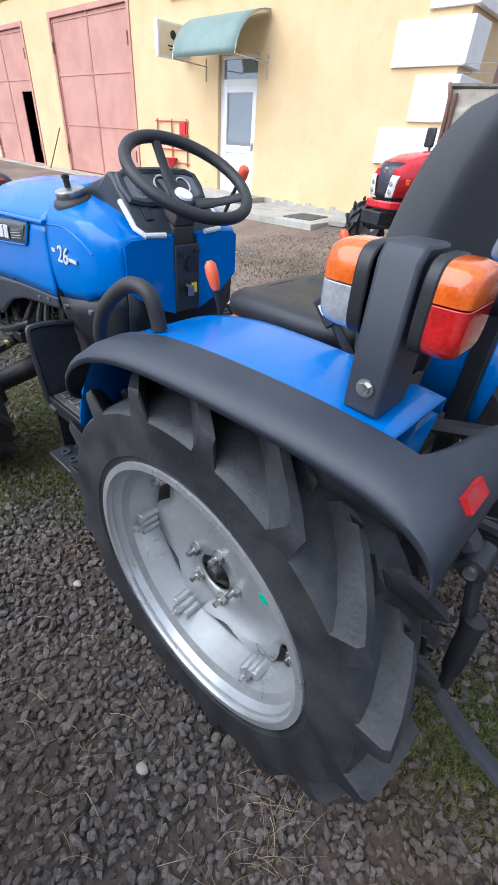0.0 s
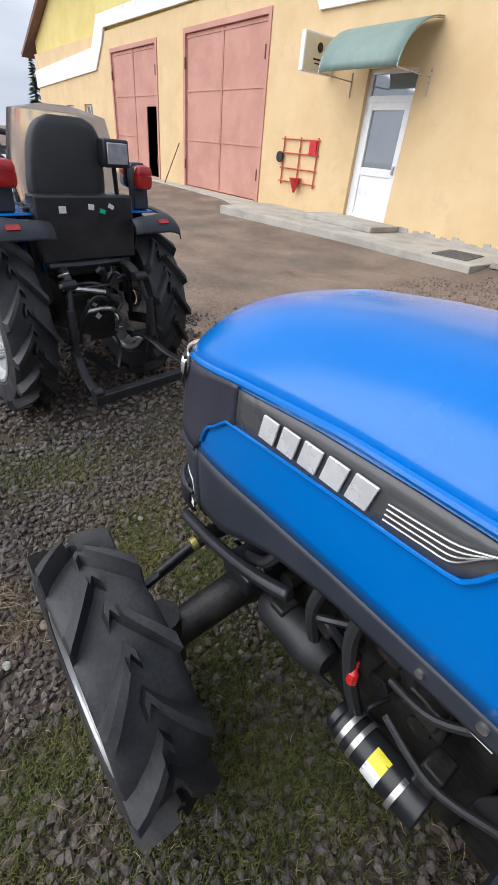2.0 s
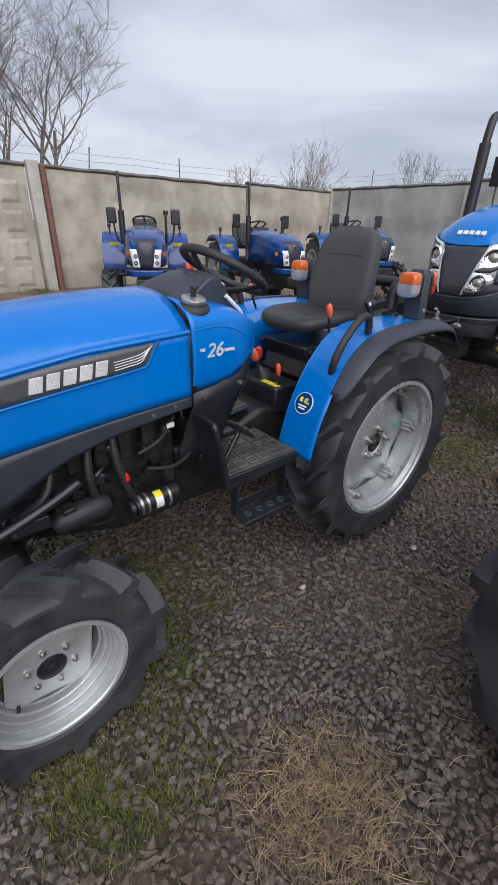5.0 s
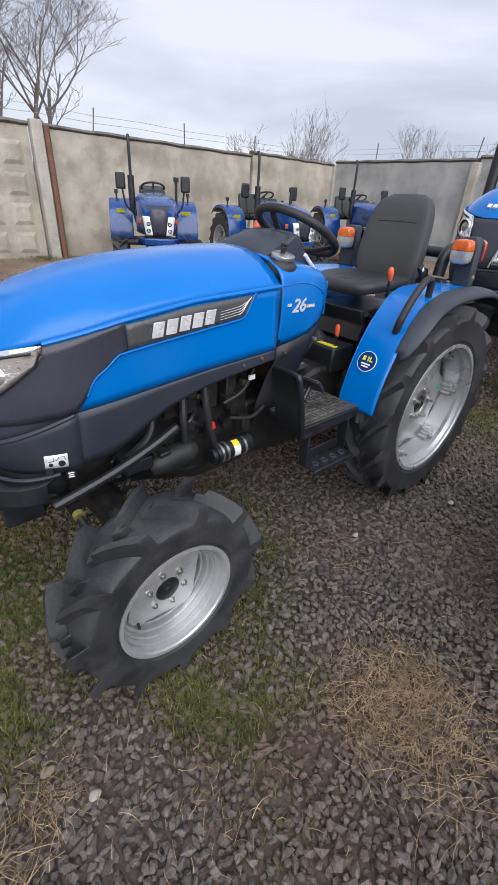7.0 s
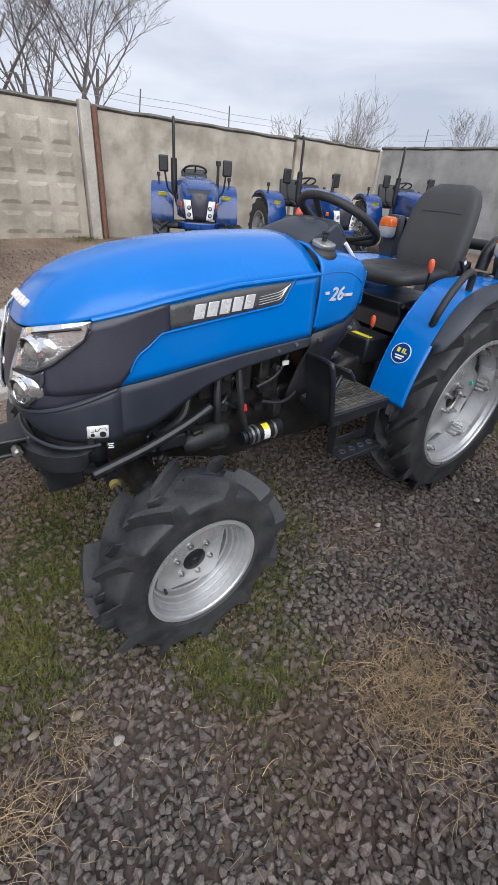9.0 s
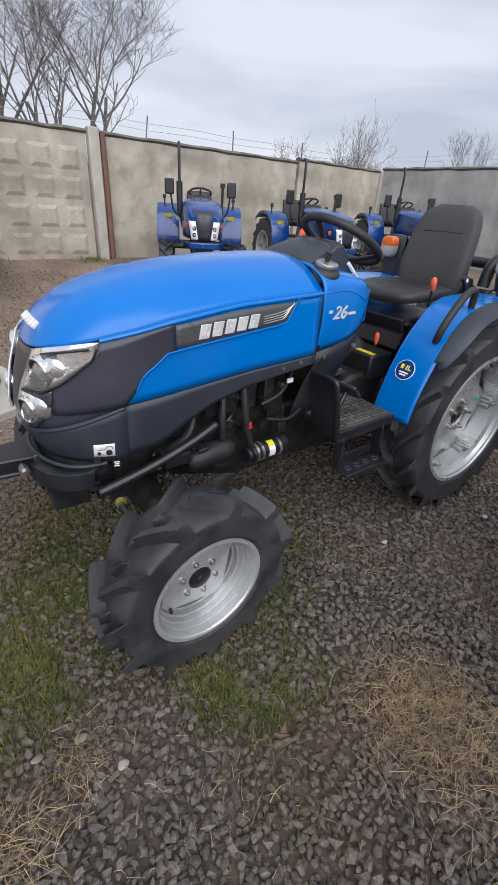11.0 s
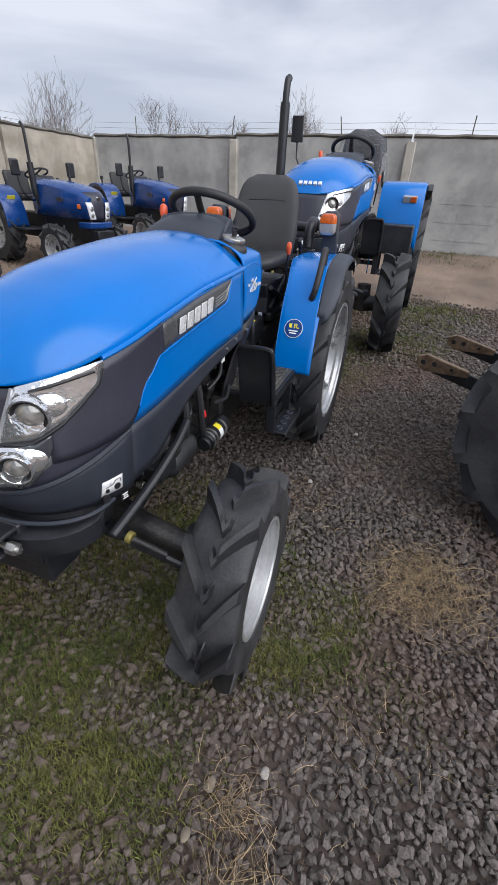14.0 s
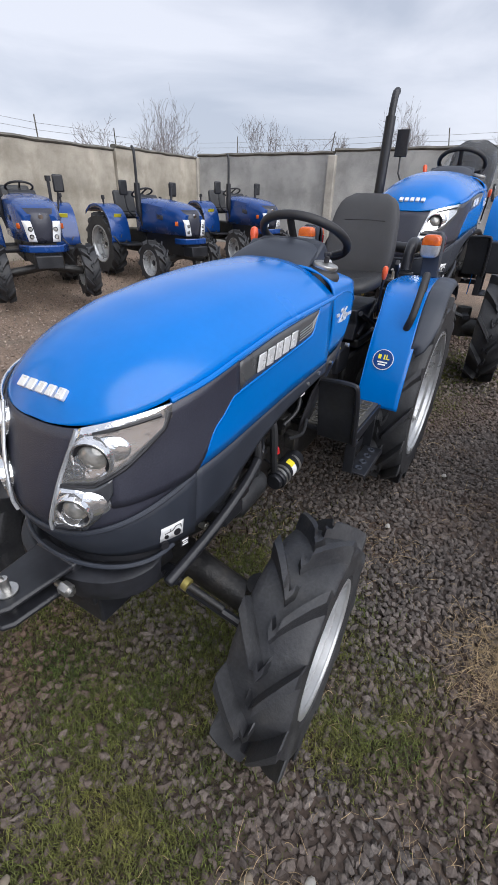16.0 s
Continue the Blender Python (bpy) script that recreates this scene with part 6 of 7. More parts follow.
        for s in (1, -1):
            bm = B()
            box(bm, (0.05, s * 0.12, 1.24), (0.10, 0.14, 0.20))
            part("work_lamp", bm, BLACK, t, bevel=0.02)
    return t


first = yard_tractor(BLUE2, "tractor", "dark blue small tractor facing outward before the fence", "row of dark blue tractors")
first.matrix_world = pose(-1.95, -5.73, 0.165, 0, 0, 63)
copy_thing(first, pose(-3.85, -5.42, 0.15, 0, 0, 76))
copy_thing(first, pose(-6.25, -5.14, 0.22, 0, 0, 66))
WORNSTEEL = mat("worn_brown_steel", (0.16, 0.105, 0.065), (0.28, 0.20, 0.135), rough=0.5, metal=0.4, scale=14, vary=0.3, bump=0.2)
REDHUB = mat("orange_red_hub_paint", (0.62, 0.085, 0.025), (0.70, 0.11, 0.03), rough=0.35, coat=0.3, vary=0.03, scale=3)
redt = yard_tractor(RED, "tractor", "red small tractor with black grille beside the house corner", "red tractors", exhaust=False)
redt.matrix_world = pose(1.89, -6.10, 0.2, 0, 0, 75)
redt2 = copy_thing(redt, pose(0.07, 1.92, 0.0, 0, 0, 70) @ Matrix.Scale(1.1, 4))
for o in redt2.children_recursive:
    if o.name.split(".")[0] == "wheel_disc":
        o.material_slots[0].link, o.material_slots[0].material = "OBJECT", REDHUB
tagged(redt2, "red tractor with its lift arms towards the path", "tractor")
for s in (1, -1):
    bm = B()
    prism(bm, [(-0.25, 0.40), (-0.25, 0.47), (-0.78, 0.555), (-0.82, 0.54), (-0.82, 0.505), (-0.78, 0.49)], 1, s * 0.232 - 0.008, s * 0.232 + 0.008)
    arm = part("lift_arm", bm, BLACK, redt2, "black flat steel lift arm", bevel=0.004)
    bm = B()
    prism(bm, [(-0.58, 0.505), (-0.58, 0.535), (-0.79, 0.572), (-0.835, 0.552), (-0.835, 0.512), (-0.79, 0.485)], 1, s * 0.232 - 0.013, s * 0.232 + 0.013)
    part("arm_end", bm, WORNSTEEL, arm, "brown worn steel arm end", bevel=0.004)
    for x, z in ((-0.80, 0.530), (-0.745, 0.532), (-0.66, 0.525)):
        bm = B()
        rod(bm, (x, s * 0.232 - 0.0145, z), (x, s * 0.232 + 0.0145, z), 0.012 if x < -0.7 else 0.008, seg=14)
        part("pin", bm, INK, arm)

# fittings of the larger tractor behind
for o in behind.children_recursive:
    kind = o.name.split(".")[0]
    if kind in ("steering_wheel", "seat"):
        o.matrix_basis = Matrix.Translation((-0.22 if kind == "steering_wheel" else -0.1, 0, 0.05)) @ o.matrix_basis
    if kind in ("rear_wheel", "front_wheel"):
        y = 0.20 if kind == "rear_wheel" else 0.06
        sgn = 1 if any(c.data.vertices[0].co.y > 0 for c in o.children if c.type == "MESH" and c.name.startswith("tyre")) else -1
        if kind == "front_wheel":
            sgn = 1 if o.matrix_basis.translation.y > 0 else -1
        o.matrix_basis = Matrix.Translation((0, sgn * y, 0)) @ o.matrix_basis
for o in [c for c in behind.children if c.name.split(".")[0] in ("fender", "round_sticker", "roll_bar", "roll_bar_post")]:
    for q in [*o.children_recursive, o]:
        bpy.data.objects.remove(q)
for s in (1, -1):
    fen = joint("fender", behind)
    path = smooth_path([(0.52, 0, 0.62), (0.50, 0, 0.86), (0.44, 0, 1.04), (0.36, 0, 1.105), (0.20, 0, 1.125), (-0.10, 0, 1.13), (-0.40, 0, 1.10)], 3)
    bm = B()
    grid(bm, [[(p.x, s * y, p.z - d) for y, d in ((0.30, 0.25), (0.305, 0.006), (0.32, 0), (0.66, 0), (0.675, 0.01), (0.68, 0.07))] for p in path])
    part("fender_top", bm, BLUE, fen, "boxy blue fender", thick=0.008)
    bm = B()
    prism(bm, [(0.42, 1.06), (0.30, 1.11), (-0.35, 1.10), (-0.35, 1.0), (0.32, 1.0)], 1, s * 0.682, s * 0.73)
    part("fender_edge", bm, BLACK, fen, bevel=0.01)
    bm = B()
    box(bm, (0.475, s * 0.56, 0.99), (0.03, 0.12, 0.055), (0, 22, 0))
    part("indicator", bm, WLENS, fen, bevel=0.006)
    bm = B()
    box(bm, (0.482, s * 0.59, 0.992), (0.03, 0.045, 0.045), (0, 22, 0))
    part("indicator_amber", bm, AMBER, fen, bevel=0.004)
    bm = B()
    box(bm, (0.78, s * 0.50, 0.70), (0.20, 0.30, 0.22))
    part("battery_box", bm, BLACK, behind, bevel=0.01)
bm = B()
tube(bm, smooth_path([(1.06, -0.34, 0.78), (1.06, -0.43, 0.92), (1.05, -0.45, 1.05), (1.04, -0.45, 1.58)], 5), 0.036, 12)
tube(bm, smooth_path([(1.04, -0.45, 1.56), (1.03, -0.45, 1.64), (1.01, -0.45, 1.71), (0.98, -0.45, 1.73)], 4), 0.026, 10)
part("exhaust_pipe", bm, BLACK, behind, "tall black exhaust stack")
bm = B()
tube(bm, [(0.95, -0.28, 1.10), (0.93, -0.36, 1.24), (0.92, -0.37, 1.40)], 0.008, 6)
box(bm, (0.92, -0.37, 1.43), (0.03, 0.09, 0.17))
part("mirror", bm, BLACK, behind, bevel=0.008)
bm = B()
rng = random.Random(9)
rows = []
for k in range(9):
    a = 2 * math.pi * k / 8
    rows.append([(-0.15 + (0.10 + 0.02 * rng.random()) * math.cos(a) * w, (0.24 + 0.02 * rng.random()) * math.sin(a) * w, z) for w, z in ((1.0, 1.02), (1.1, 1.18), (1.0, 1.34), (0.85, 1.47), (0.35, 1.54))])
grid(bm, rows)
PLASTICFILM = clear("plastic_film", (0.86, 0.88, 0.90), 0.14, 1.14)
PLASTICFILM.node_tree.nodes["Principled BSDF"].inputs["Transmission Weight"].default_value = 0.97
part("seat_cover", bm, PLASTICFILM, behind, "clear plastic film over the seat")

# work lamp, film and clutter on the tractor ahead
for o in [c for c in ahead.children if c.name.split(".")[0] == "roll_bar"]:
    bpy.data.objects.remove(o)
for o in ahead.children_recursive:
    other = {"backrest": VINYL, "rear_indicator": REDLENS}.get(o.name.split(".")[0])
    if other:
        o.material_slots[0].link, o.material_slots[0].material = "OBJECT", other
bm = B()
rows = []
for k in range(13):
    a = 2 * math.pi * k / 12
    rows.append([(-0.17 + (0.10 + 0.015 * rng.random()) * math.cos(a) * w, (0.25 + 0.02 * rng.random()) * math.sin(a) * w, z) for w, z in ((1.0, 1.10), (1.1, 1.22), (1.02, 1.38), (0.9, 1.47), (0.3, 1.50))])
grid(bm, rows)
part("seat_cover", bm, PLASTICFILM, ahead, "clear plastic film over the seat")
lampj = joint("work_lamp", ahead)
bm = B()
box(bm, (-0.30, -0.20, 1.33), (0.07, 0.14, 0.12))
part("lamp_housing", bm, BLACK, lampj, bevel=0.01)
bm = B()
box(bm, (-0.337, -0.20, 1.33), (0.012, 0.11, 0.09))
part("lamp_glass", bm, WLENS, lampj, bevel=0.004)
bm = B()
tube(bm, [(-0.29, -0.20, 1.27), (-0.27, -0.22, 1.10)], 0.012, 8)
part("lamp_stalk", bm, BLACK, lampj)
bm = B()
box(bm, (-0.30, 0, 1.00), (0.10, 0.52, 0.30))
part("tool_box", bm, BLACK, ahead, "black steel box behind the seat", bevel=0.01)
for k, (y, z, w, h, mt) in enumerate(((0.13, 1.09, 0.035, 0.03, WHITE), (-0.02, 1.10, 0.03, 0.025, WHITE), (-0.08, 1.08, 0.03, 0.02, GREENTAPE), (-0.13, 1.10, 0.03, 0.02, WHITE), (0.0, 0.60, 0.06, 0.02, WHITE), (-0.03, 0.52, 0.03, 0.03, WHITE))):
    bm = B()
    box(bm, (-0.353 if z > 0.9 else -0.27, y, z), (0.004, w, h), (k * 9, 0, 0))
    part("paper_tag", bm, mt, ahead)
for k in range(16):
    bm = B()
    y0, y1 = rng.uniform(-0.27, 0.27), rng.uniform(-0.27, 0.27)
    z0, z1 = rng.uniform(0.35, 0.85), rng.uniform(0.3, 0.85)
    x0, x1 = rng.uniform(-0.45, -0.28), rng.uniform(-0.55, -0.30)
    tube(bm, smooth_path([(x0, y0, z0), ((x0 + x1) / 2 - 0.04, (y0 + y1) / 2, max(z0, z1)), (x1, y1, z1)], 5), rng.choice([0.008, 0.012, 0.018]), 7)
    part("linkage_rod" if k % 2 else "hydraulic_hose", bm, STEEL if k % 5 == 0 else BLACK, ahead)
bm = B()
for s in (1, -1):
    rod(bm, (-0.36, s * 0.11, 0.40), (-0.38, s * 0.11, 0.46), 0.022)
part("socket", bm, STEEL, ahead)

# ---- small things of the yard and house ----
IRON = mat("cast_iron_lid", (0.10, 0.10, 0.10), (0.16, 0.155, 0.15), rough=0.6, metal=0.4, scale=12, fine=80, bump=0.5)
bm = B()
prism(bm, [(1.57, -2.03), (1.71, -2.55), (1.95, -2.78), (2.40, -2.68), (2.63, -2.33), (2.47, -1.78), (2.0, -1.55), (1.70, -1.68)], 2, -0.03, 0.045)
slab = tagged(part("manhole_slab", bm, CONCRETE, bevel=0.01), "rough concrete collar round a manhole", "manhole")
bm = B()
rod(bm, (2.10, -2.25, 0.02), (2.10, -2.25, 0.060), 0.33, seg=40)
manhole = tagged(part("manhole_cover", bm, IRON), "round dark cast-iron manhole cover on the slab", "manhole cover")
for k in range(7):
    bm = B()
    box(bm, (2.10, -2.25 - 0.21 + k * 0.07, 0.062), (0.5 - 0.02 * abs(k - 3) ** 2, 0.02, 0.006))
    part("rib", bm, IRON, manhole)
bm = B()
box(bm, (4.87, -6.35, 0.264), (0.55, 0.75, 0.02), (0, 0, 10))
grate = tagged(part("drain_grate", bm, IRON), "dark iron drain grate on the apron", "grate")
for k in range(9):
    bm = B()
    box(bm, (4.87, -6.35 - 0.32 + k * 0.08, 0.277), (0.48, 0.02, 0.008), (0, 0, 10))
    part("grate_bar", bm, IRON, grate)
bm = B()
box(bm, (3.95, -6.5, 0.265), (0.7, 0.5, 0.09), (0, 0, 12))
tagged(part("paving_slab", bm, CONCRETE, bevel=0.01), "loose concrete slab by the house wall", "slab")

# awning
aw = thing("awning", "grey-green curved sheet awning over the entrance", "awning")
bm = B()
rows = []
for k in range(11):
    a = radians(3 + 85 * k / 10)
    rows.append([(x, WALL_Y + 0.92 * math.cos(a), 2.60 + 0.76 * math.sin(a)) for x in np.linspace(6.88, 8.72, 6)])
grid(bm, rows)
part("sheet", bm, AWNING, aw, thick=0.012)
for x in (6.90, 8.70):
    bm = B()
    tube(bm, [(x, WALL_Y + 0.91 * math.cos(radians(3 + 85 * k / 10)), 2.59 + 0.75 * math.sin(radians(3 + 85 * k / 10))) for k in range(11)], 0.015, 6)
    tube(bm, [(x, WALL_Y, 2.61), (x, WALL_Y + 0.90, 2.63)], 0.012, 6)
    tube(bm, [(x, WALL_Y + 0.012, 2.36), (x, WALL_Y + 0.012, 2.75)], 0.012, 6)
    part("awning_frame", bm, STEEL, aw)
sign = thing("projecting_sign", "pale double-sided box sign fixed beside the awning", "sign")
bm = B()
box(bm, (9.3, -6.80, 2.99), (0.12, 0.80, 0.58))
part("sign_box", bm, WHITE, sign, bevel=0.01)
bm = B()
box(bm, (9.3, -6.80, 2.99), (0.132, 0.74, 0.52))
part("sign_face", bm, mat("cream_sign_face", (0.68, 0.60, 0.40), (0.72, 0.65, 0.46), rough=0.5, scale=5), sign)
bm = B()
for z in (2.80, 3.18):
    rod(bm, (9.3, -7.26, z), (9.3, -7.15, z), 0.02)
part("bracket", bm, STEEL, sign)
bm = B()
rod(bm, (9.234, -6.80, 3.08), (9.231, -6.80, 3.08), 0.075, seg=20)
box(bm, (9.232, -6.80, 2.90), (0.004, 0.30, 0.025))
box(bm, (9.232, -6.80, 2.84), (0.004, 0.22, 0.020))
part("sign_mark", bm, INK, sign)
# fire rack on the wall
rack = thing("fire_rack", "red iron fire tool rack with a conical bucket", "fire rack")
bm = B()
for z in (0.80, 1.07, 1.37, 1.64):
    tube(bm, [(9.30, WALL_Y + 0.04, z), (10.60, WALL_Y + 0.04, z)], 0.016, 6)
for x in (9.37, 9.95, 10.53):
    tube(bm, [(x, WALL_Y + 0.03, 0.73), (x, WALL_Y + 0.03, 1.69)], 0.016, 6)
REDRUST = mat("red_rack_paint", (0.42, 0.06, 0.03), (0.55, 0.10, 0.05), rough=0.6, scale=12)
part("rack_frame", bm, REDRUST, rack)
bm = B()
rod(bm, (9.9, WALL_Y + 0.12, 0.60), (9.9, WALL_Y + 0.12, 0.90), 0.02, 0.14, 16)
part("bucket", bm, RED, rack)
bm = B()
rod(bm, (10.6, WALL_Y + 0.05, 1.28), (10.6, WALL_Y + 0.10, 1.28), 0.11, seg=16)
part("hose_reel", bm, INK, rack)
bm = B()
box(bm, (9.5, WALL_Y + 0.05, 1.50), (0.22, 0.03, 0.24))
part("red_plate", bm, RED, rack)
bm = B()
tube(bm, [(15.95, WALL_Y + 0.5, 0.22), (15.75, WALL_Y + 0.05, 1.35)], 0.018, 6)
tagged(part("leaning_bar", bm, RUST), "rusty iron bar leaning by the gate", "bar")
# drain pipe at the house corner
bm = B()
tube(bm, smooth_path([(2.93, -6.90, 1.2), (2.93, -6.88, 1.95), (2.98, -6.92, 2.15), (3.08, -7.1, 2.22)], 4), 0.03, 8)
tube(bm, [(2.86, -6.90, 0.2), (2.86, -6.90, 2.1)], 0.025, 8)
tagged(part("drain_pipe", bm, RUST), "rusty bent pipe at the house corner", "pipe")

# house behind the fence
pk = thing("house", "pale pink gabled house behind the fence", "house")
bm = B()
prism(bm, [(2.15, 0), (3.95, 0), (3.95, 4.95), (3.0, 3.76), (2.2, 2.66)], 1, -9.9, -9.6)
part("wall", bm, PINK, pk)
bm = B()
prism(bm, [(3.5, 5.25), (2.568, 3.83), (1.896, 2.66), (1.896, 2.60), (2.18, 2.60), (3.0, 3.74), (3.95, 4.93), (3.95, 5.25)], 1, -9.75, -9.55)
part("roof", bm, ROOFTIN, pk)
bm = B()
box(bm, (2.90, -9.49, 3.21), (0.40, 0.22, 0.42))
ac = part("air_conditioner", bm, PVC, pk, bevel=0.02)
for k in range(6):
    bm = B()
    box(bm, (2.90, -9.376, 3.06 + k * 0.062), (0.33, 0.012, 0.028))
    part("vent_slat", bm, INK, ac)
bm = B()
box(bm, (2.90, -9.5, 2.98), (0.5, 0.3, 0.03))
part("bracket", bm, RUST, pk)

# wire on the fence
bm = B()
for x0, y0, x1, y1, z in ((2.95, -7.02, -8.1, -7.22, 2.24), (-8.15, -7.2, -8.15, 7.4, 2.36)):
    n = 6
    for k in range(n):
        f = (k + 0.5) / n
        x, y = x0 + (x1 - x0) * f, y0 + (y1 - y0) * f
        lean = 0.10 * math.sin(k * 2.1)
        tube(bm, [(x, y, z - 0.1), (x + lean, y + lean, z + 0.30)], 0.011, 6)
tagged(part("wire_post", bm, COPING), "dark leaning iron wire posts on the fence top", "wire posts", kind="stuff")
bm = B()
for dz in (0.10, 0.20):
    for x0, y0, x1, y1, z in ((2.95, -7.02, -8.1, -7.22, 2.24), (-8.15, -7.2, -8.15, 7.4, 2.36)):
        tube(bm, [(x0 + (x1 - x0) * k / 24, y0 + (y1 - y0) * k / 24, z + dz - 0.02 * math.sin(math.pi * 6 * k / 24) ** 2) for k in range(25)], 0.003, 4)
tagged(part("fence_wire", bm, STEEL), "thin barbed wire strung above the fence", "wire", kind="stuff")


# ---- bare trees ----
BARK = mat("grey_brown_bark", (0.13, 0.112, 0.108), (0.21, 0.185, 0.178), rough=0.9, scale=8, fine=60, bump=0.5, vary=0.2)


def bare_tree(at, height, seed, levels=4, spread=0.6, label="bare leafless tree behind the fence", stems=1):
    rng = random.Random(seed)
    tr = thing("tree", label, "tree", "bare trees")
    trunk, crown = B(), B()

    def grow(p, d, length, r, level):
        pts, q, dd = [p], p, d.copy()
        n = 5 if level < 2 else 3
        for k in range(n):
            dd = (dd + Vector((rng.uniform(-1, 1), rng.uniform(-1, 1), rng.uniform(-0.45, 0.6))) * (0.16 + 0.05 * level)).normalized()
            q = q + dd * length / n
            pts.append(q)
        rs = [max(0.0034, r * (1 - 0.62 * k / n)) for k in range(n + 1)]
        tube(trunk if level == 0 else crown, pts, rs, 7 if level < 2 else (4 if level < 3 else 3))
        if level >= levels:
            return
        kids = rng.randint(3, 5) if level < 4 else rng.randint(2, 3)
        for k in range(kids):
            f = rng.uniform(0.30, 1.0)
            i = min(n - 1, int(f * n))
            o = pts[i].lerp(pts[i + 1], f * n - i)
            a = rng.uniform(0, 2 * math.pi)
            side = Vector((math.cos(a), math.sin(a), rng.uniform(-0.1, 0.5))).normalized()
            sp = spread * (0.72, 0.85, 1.0, 1.0, 1.0, 1.0)[level]
            nd = (dd * (1 - sp) + side * sp + Vector((0, 0, 0.12))).normalized()
            grow(o, nd, length * rng.uniform(0.48, 0.72), rs[i] * 0.58, level + 1)

    for s in range(stems):
        d = Vector((rng.uniform(-0.25, 0.25) * (stems > 1) * 2, rng.uniform(-0.2, 0.2), 1)).normalized()
        grow(Vector((rng.uniform(-0.3, 0.3) * (stems > 1), 0, -0.2)), d, height * 0.48, height * 0.013, 0)
    part("trunk", trunk, BARK, tr)
    part("crown", crown, BARK, tr)
    tr.matrix_world = Matrix.Translation(at)
    return tr


bare_tree((-2.0, -12.4, 0), 8.0, 14, 5, 0.62, "tall spreading bare tree behind the fence", 3)
bare_tree((0.2, -13.8, 0), 9.0, 5, 5, 0.62, "tall spreading bare tree behind the fence", 3)
bare_tree((-8.0, -11.2, 0), 3.7, 11, 4, 0.5)
for k, (x, y, h) in enumerate(((-9.6, -10.6, 3.3), (-10.9, -11.2, 3.9), (-12.2, -11.0, 3.2), (-18, -10.5, 4.4), (-20, -5.5, 4.6), (-22, -1.0, 4.4), (-17, -7.4, 3.9), (-19, 4.0, 3.6))):
    bare_tree((x, y, 0), h * 1.15, 20 + k, 4, 0.42, "slender bare sapling behind the fence", 3)
# spruce and far sheds beyond the building
sp = thing("spruce", "dark spruce tree beyond the building", "tree")
bm = B()
rod(bm, (46, -10.7, 0), (46, -10.7, 5.6), 0.2, 0.03, 8)
part("trunk", bm, BARK, sp)
bm = B()
rng = random.Random(4)
for k in range(420):
    z = rng.uniform(0.8, 5.7)
    r = 1.5 * (1 - z / 6.0) + 0.1
    a = rng.uniform(0, 6.283)
    d = Vector((math.cos(a), math.sin(a), -0.25))
    o = Vector((46, -10.7, z))
    n = Vector((-math.sin(a), math.cos(a), 0)) * 0.16
    v = [bm.verts.new(p) for p in (o, o + d * r * 0.6 + n, o + d * r * rng.uniform(0.8, 1.1), o + d * r * 0.6 - n)]
    bm.faces.new(v)
part("crown", bm, mat("spruce_needles", (0.02, 0.035, 0.022), (0.04, 0.06, 0.035), rough=0.9), sp)


# ---- gravel, grass and straw ----
STONE = mat("crushed_grey_stone", (0.078, 0.066, 0.060), (0.140, 0.121, 0.110), rough=0.85, scale=0.9, fine=160, bump=0.8, vary=0.3, island=0.5, spread=0.8, stain=((0.120, 0.074, 0.052), 0.75, 0.47, 0.72))
DIRTSTONE = mat("dusty_pale_stone", (0.165, 0.128, 0.104), (0.31, 0.25, 0.205), rough=0.9, scale=0.9, fine=140, bump=0.5, vary=0.25, island=0.5, spread=0.8)
GRASS = mat("short_grass", (0.053, 0.079, 0.012), (0.132, 0.124, 0.033), rough=0.75, scale=2.5, fine=30, vary=0.3, island=0.5, spread=0.7)
STRAW = mat("dry_grass_straw", (0.20, 0.140, 0.075), (0.38, 0.285, 0.165), rough=0.8, scale=2.0, fine=30, vary=0.25, island=0.45, spread=0.8)

NEAR_SPOTS = [(1.42, 0.80, 0.16, 1.0), (1.60, 0.70, 0.14, 0.9), (1.30, 0.88, 0.12, 0.7), (1.93, 0.42, 0.20, 0.9), (2.18, 0.16, 0.18, 0.8), (1.48, 0.16, 0.22, 0.9), (1.12, 0.52, 0.14, 0.7), (-0.60, 0.06, 0.22, 0.9), (1.98, 0.20, 0.34, 1.0), (2.24, 0.12, 0.25, 0.5), (1.84, 0.20, 0.20, 0.9), (1.47, 0.78, 0.20, 0.75), (1.20, 0.08, 0.40, 1.0), (1.32, 0.42, 0.28, 0.9), (2.14, 0.46, 0.20, 0.5), (-1.17, 0.30, 0.40, 0.8), (-0.72, 0.02, 0.30, 0.8),
               (-3.8, 1.10, 0.75, 0.9), (-2.4, 0.95, 0.55, 0.6), (-2.1, 0.2, 0.6, 0.6), (0.95, 0.30, 0.18, 0.5), (1.75, -0.30, 0.40, 0.8), (2.55, 0.30, 0.20, 0.35), (2.9, 0.5, 0.5, 0.5), (2.7, -0.4, 0.5, 0.5),
               (2.75, 0.2, 0.2, 0.2)]
FAR_SPOTS = [(-0.4, -6.9, 0.5, 0.6), (1.5, -6.95, 0.6, 0.6), (-3.0, -6.95, 0.6, 0.4), (3.2, -3.6, 0.7, 0.35), (1.2, -4.0, 0.9, 0.25), (2.6, -4.6, 0.8, 0.3), (-7.6, 1.2, 0.9, 0.4), (1.62, 1.12, 0.14, 0.35)]
GREEN_SPOTS = NEAR_SPOTS + FAR_SPOTS
